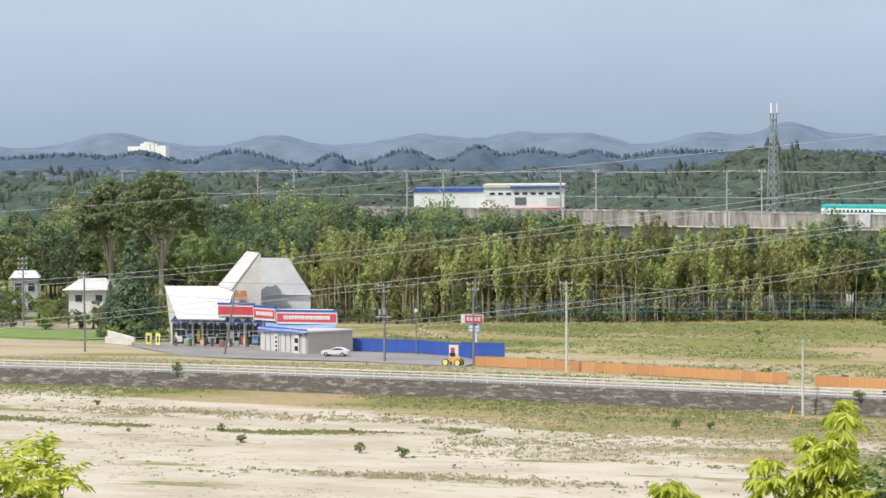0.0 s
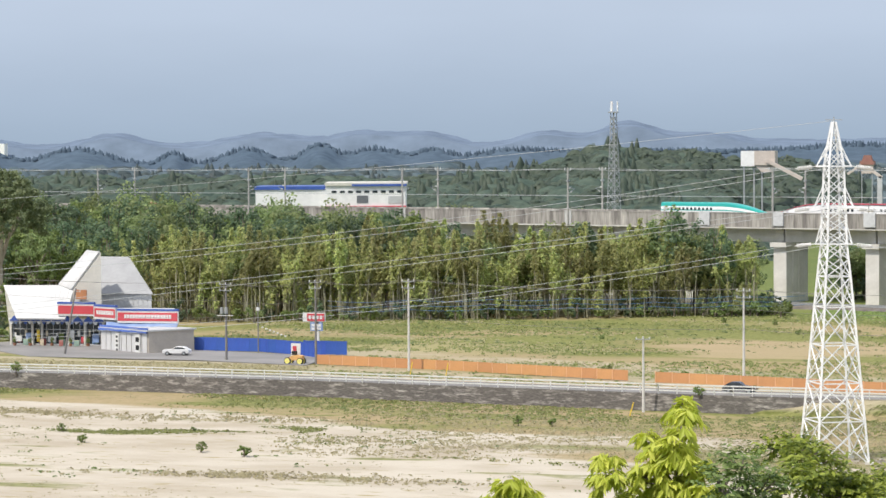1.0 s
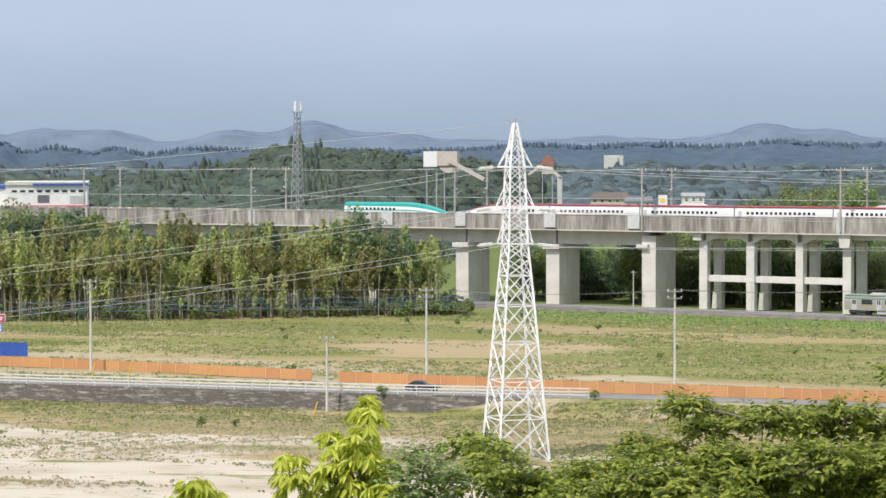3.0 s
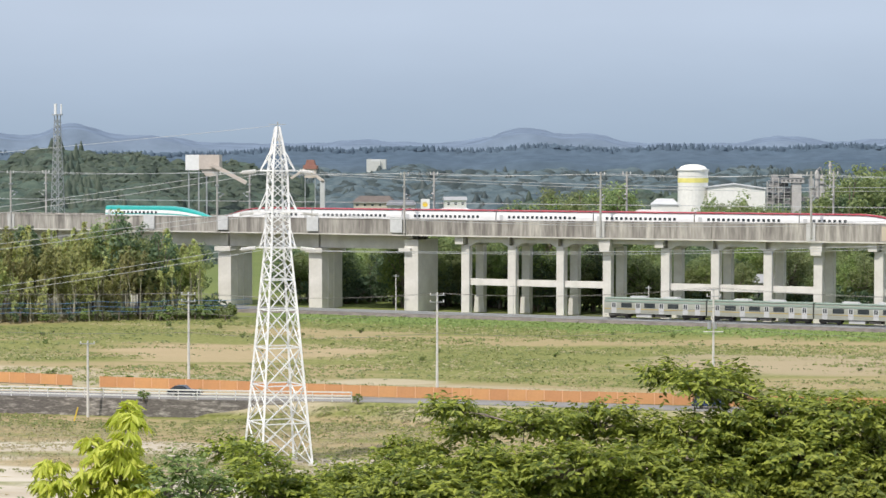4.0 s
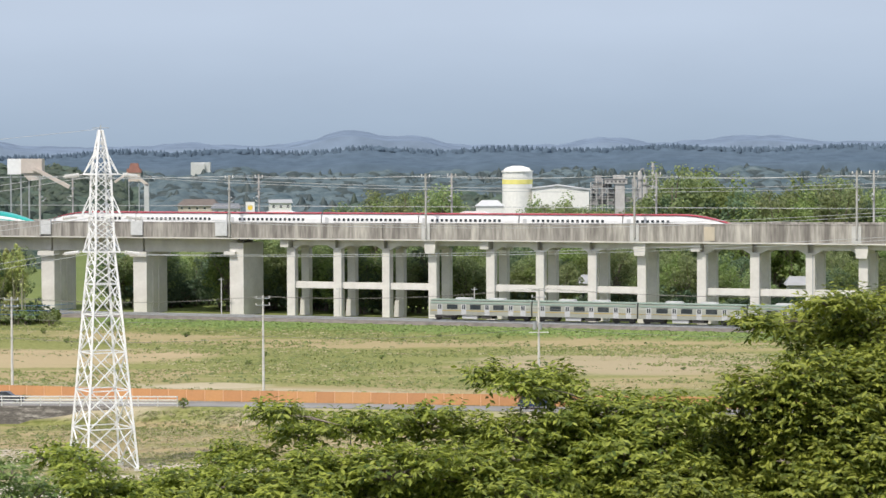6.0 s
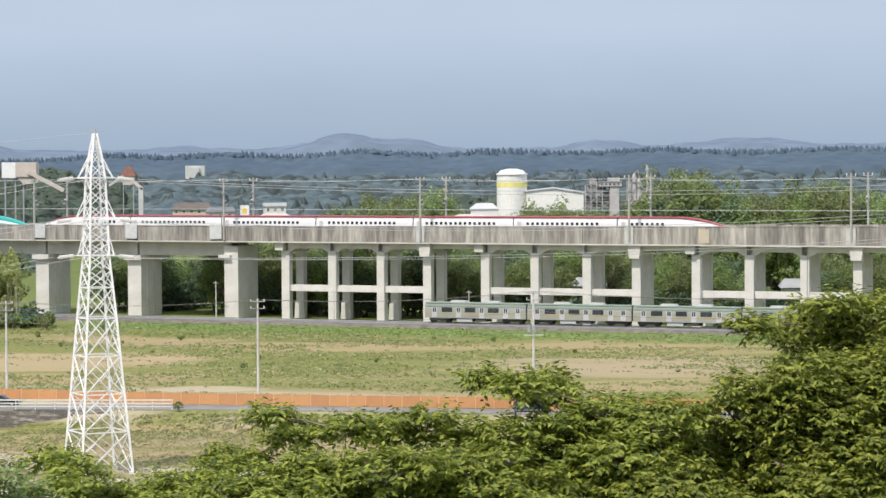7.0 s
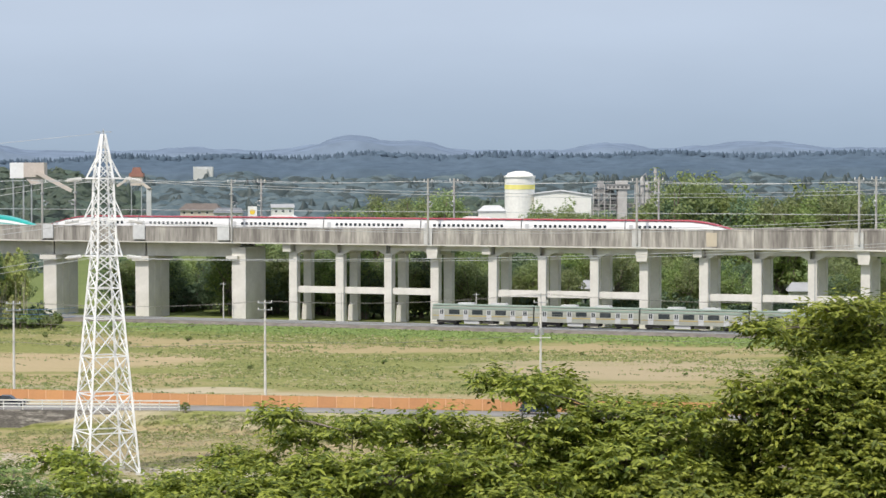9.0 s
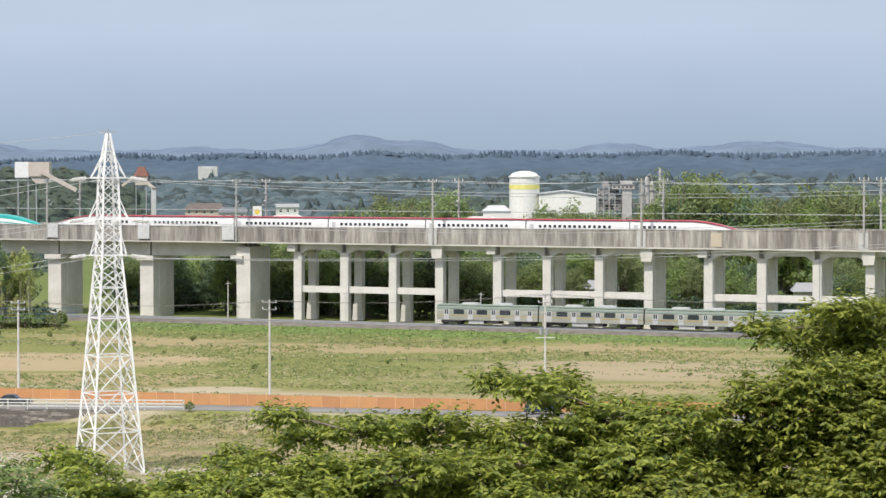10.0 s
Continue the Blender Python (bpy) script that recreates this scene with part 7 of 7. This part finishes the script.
# bright young tree with long drooping leaves
spray_tree("young_tree", "bright lime-green young tree with long drooping leaves", ground_at(10.9, 26), boughs(26, [(10.62, 5.28, 0.09, 0.10), (10.55, 5.55, 0.13, 0.12), (10.72, 5.5, 0.08, 0.10), (10.66, 5.85, 0.06, 0.10), (10.85, 6.15, 0.12, 0.12), (10.55, 6.25, 0.14, 0.13), (11.4, 6.05, 0.10, 0.12), (11.25, 6.35, 0.14, 0.14), (10.75, 6.5, 0.22, 0.16), (10.3, 6.65, 0.16, 0.14), (11.35, 6.75, 0.22, 0.18), (10.8, 7.0, 0.34, 0.2), (12.3, 6.5, 0.10, 0.12), (12.3, 6.95, 0.2, 0.16), (10.2, 7.1, 0.26, 0.2), (11.6, 7.3, 0.3, 0.2)], 0.4, 6), 0.165, LIME_LEAF, 640, 206, stem=0.10, droop=1.7, aspect=0.28)
spray_tree("young_tree", "bright lime-green shoots at the bottom of the slope", ground_at(14.4, 26), boughs(26, [(14.4, 7.2, 0.17, 0.1), (14.2, 7.45, 0.25, 0.12), (14.7, 7.5, 0.2, 0.12)], 0.3, 7), 0.165, LIME_LEAF, 640, 207, stem=0.10, droop=1.7, aspect=0.30)
spray_tree("young_tree", "green leafy shoots above the sandy field", ground_at(28.4, 26), boughs(26, [(28.3, 6.85, 0.16, 0.15), (28.2, 7.25, 0.25, 0.15), (29.0, 7.05, 0.2, 0.15), (27.7, 7.45, 0.2, 0.12), (28.6, 7.7, 0.4, 0.25), (29.2, 7.6, 0.3, 0.25)], 0.3, 8), 0.15, LIME_LEAF, 420, 208, stem=0.22, droop=0.6, aspect=0.38)


# ---- weeds and rough grass ----
WEED = leafy("rough_green_weed", (0.125, 0.158, 0.04), (0.27, 0.285, 0.09), 0.1, 0.3)
STRAW = leafy("dry_straw_grass", (0.30, 0.265, 0.14), (0.40, 0.36, 0.21), 0.1, 0.3)
LUSH_WEED = leafy("lush_trackside_weed", (0.125, 0.19, 0.045), (0.25, 0.32, 0.09), 0.1, 0.3)
DARK_WEED = leafy("dark_weed", (0.11, 0.15, 0.05), (0.19, 0.235, 0.085), 0.1, 0.3)


def weeds(name, label, material, n, seed, place, lo, hi, blades=5, freq=0.035, thr=-0.1, flat=1.0):
    rng = np.random.RandomState(seed)
    C, N, S = [], [], []
    tries = 0
    while len(C) < n and tries < n * 6:
        tries += 1
        x, v = place(rng)
        if noise.noise(Vector((x * freq * 0.7, v * freq * 2.0, seed))) < thr + rng.uniform(-0.12, 0.12):
            continue
        y = v + g(x)
        z = gz(x, v)
        if 10 < v < 120 or v < -9:
            z += 0.25 * noise.noise(Vector((x * 0.05, v * 0.05, 0.3)))
        s = rng.uniform(lo, hi)
        r = rng.normal(size=(blades, 3))
        C.append(np.array([x, y, z]) + r * [s * 0.8, s * 0.8, 0] + [0, 0, s * 0.28 * flat])
        N.append(np.column_stack([r[:, 0], r[:, 1] - 0.6, np.full(blades, 2.2)]))
        S.append(rng.uniform(0.6, 1.1, blades) * s)
    C, N, S = map(np.concatenate, (C, N, S))
    up = np.tile([0.0, 0.0, 1.0], (len(C), 1)) + rng.normal(size=(len(C), 3)) * 0.35
    ob = new(name, quads_to_mesh(name, C, N, S, rng, material, 0.8, up))
    return tagged(ob, label, "weeds", kind="stuff")


def track_v(x):
    """Depth of the track bed's front edge behind the road edge."""
    return via_y(x) - 19.5 - g(x)


def mid_field(r):
    x = r.uniform(-160, 66)
    if x < -121:
        return x, r.uniform(384 - g(x), front_y(x) - g(x))
    hi = min(track_v(x), (front_y(x) if x < -64 else 1e9) - g(x))
    return x, r.uniform(9, max(12, hi))


def near_rail(r):
    x = r.uniform(-66, 66)
    return x, track_v(x) - abs(r.normal()) * 8


def low_strip(r):
    return r.uniform(-215, -10), -0.8 - abs(r.normal()) * 8


def low_field(r):
    x = r.uniform(-205, -15)
    return x, r.uniform(-120, -4)


def low_east(r):
    x = r.uniform(-100, 20)
    return x, r.uniform(-60, -1)


def verge(r):
    x = r.uniform(-215, -120)
    return x, r.uniform(8, 22)


weeds("field_weeds", "knee-high green weeds over the field", WEED, 17000, 1, mid_field, 0.18, 0.5, thr=-0.02)
weeds("field_straw", "dry straw-coloured grass over the field", STRAW, 2600, 2, mid_field, 0.25, 0.5, thr=0.12)
weeds("dark_weeds", "dark green weed clumps in the field", DARK_WEED, 1100, 3, mid_field, 0.28, 0.6, thr=0.12, freq=0.07)
weeds("trackside_weeds", "lush weeds along the railway", LUSH_WEED, 6500, 4, near_rail, 0.3, 0.7, thr=-0.5)
weeds("wall_weeds", "green weeds at the foot of the wall", WEED, 6000, 5, low_strip, 0.16, 0.42, thr=-0.2)
weeds("sand_weeds", "sparse weeds scattered on the sandy field", DARK_WEED, 380, 6, low_field, 0.2, 0.5, thr=0.10, freq=0.06)
weeds("sand_straw", "low brown grass scattered on the sand", STRAW, 2600, 7, low_field, 0.1, 0.26, thr=0.08, freq=0.05, flat=0.6)
weeds("east_weeds", "mixed weeds towards the pylon", STRAW, 6500, 8, low_east, 0.15, 0.42, thr=-0.15)
weeds("east_green_weeds", "green weeds towards the pylon", WEED, 1600, 9, low_east, 0.15, 0.42, thr=0.1, freq=0.05)
weeds("verge_grass", "yellowing verge grass beside the road", STRAW, 3000, 10, verge, 0.25, 0.5, thr=-0.5)


def sand_band(r):
    x = r.uniform(-172, -98)
    return x, 288 + 4 * math.sin(x * 0.11) + r.normal() * 1.6 - g(x)


def sand_patch(r):
    k = r.randint(3)
    cx, cy, wx, wy = ((-146, 305, 8, 2.5), (-90, 249, 11, 1.6), (-118, 302, 16, 2.2))[k]
    x = cx + r.normal() * wx
    return x, cy + r.normal() * wy - g(x)


weeds("sand_band_weeds", "low green band of weeds across the sand", WEED, 1800, 11, sand_band, 0.14, 0.38, thr=-0.1, freq=0.08)
weeds("sand_patch_weeds", "patches of low weeds on the sand", STRAW, 1100, 12, sand_patch, 0.2, 0.5, thr=-0.2, freq=0.08)
# single bushes in the sand
protos = [broadleaf(301 + i, 1.3 + 0.3 * i, 0.75, 0.05, (LUSH_WEED, BRIGHT_LEAF)[i], blade=0.16, clumps=26, per=30, group="small bushes", label="small bush growing in the open field") for i in range(2)]
for p in protos:
    p.name = "bush"; p["category"] = "bush"
places = [(-98.5, 266, -2.1, 1.0), (-104.4, 268.5, -2.1, 0.8), (-121, 274, -2.1, 0.8), (-128.2, 284, -2.1, 0.7), (-158, 310, -2.1, 0.6), (-174, 284, -2.1, 0.5), (-147, 262, -2.1, 0.5), (-139, 281, -2.1, 0.4), (-113, 288, -2.1, 0.5), (-77, 303, -2.1, 0.8), (-73, 304, -2.1, 0.7), (-158.5, g(-158.5) - 0.6, 0.1, 1.0), (-58.6, g(-58.6) - 0.5, 0.1, 0.9), (-31.4, g(-31.4) - 0.4, 0.0, 0.8)]
for k in range(34):
    x = rng.uniform(-110, 60)
    v = rng.uniform(12, max(14, track_v(x) - 3))
    places.append((x, v + g(x), gz(x, v) - 0.1, rng.uniform(0.35, 0.8)))
scatter(protos, places)
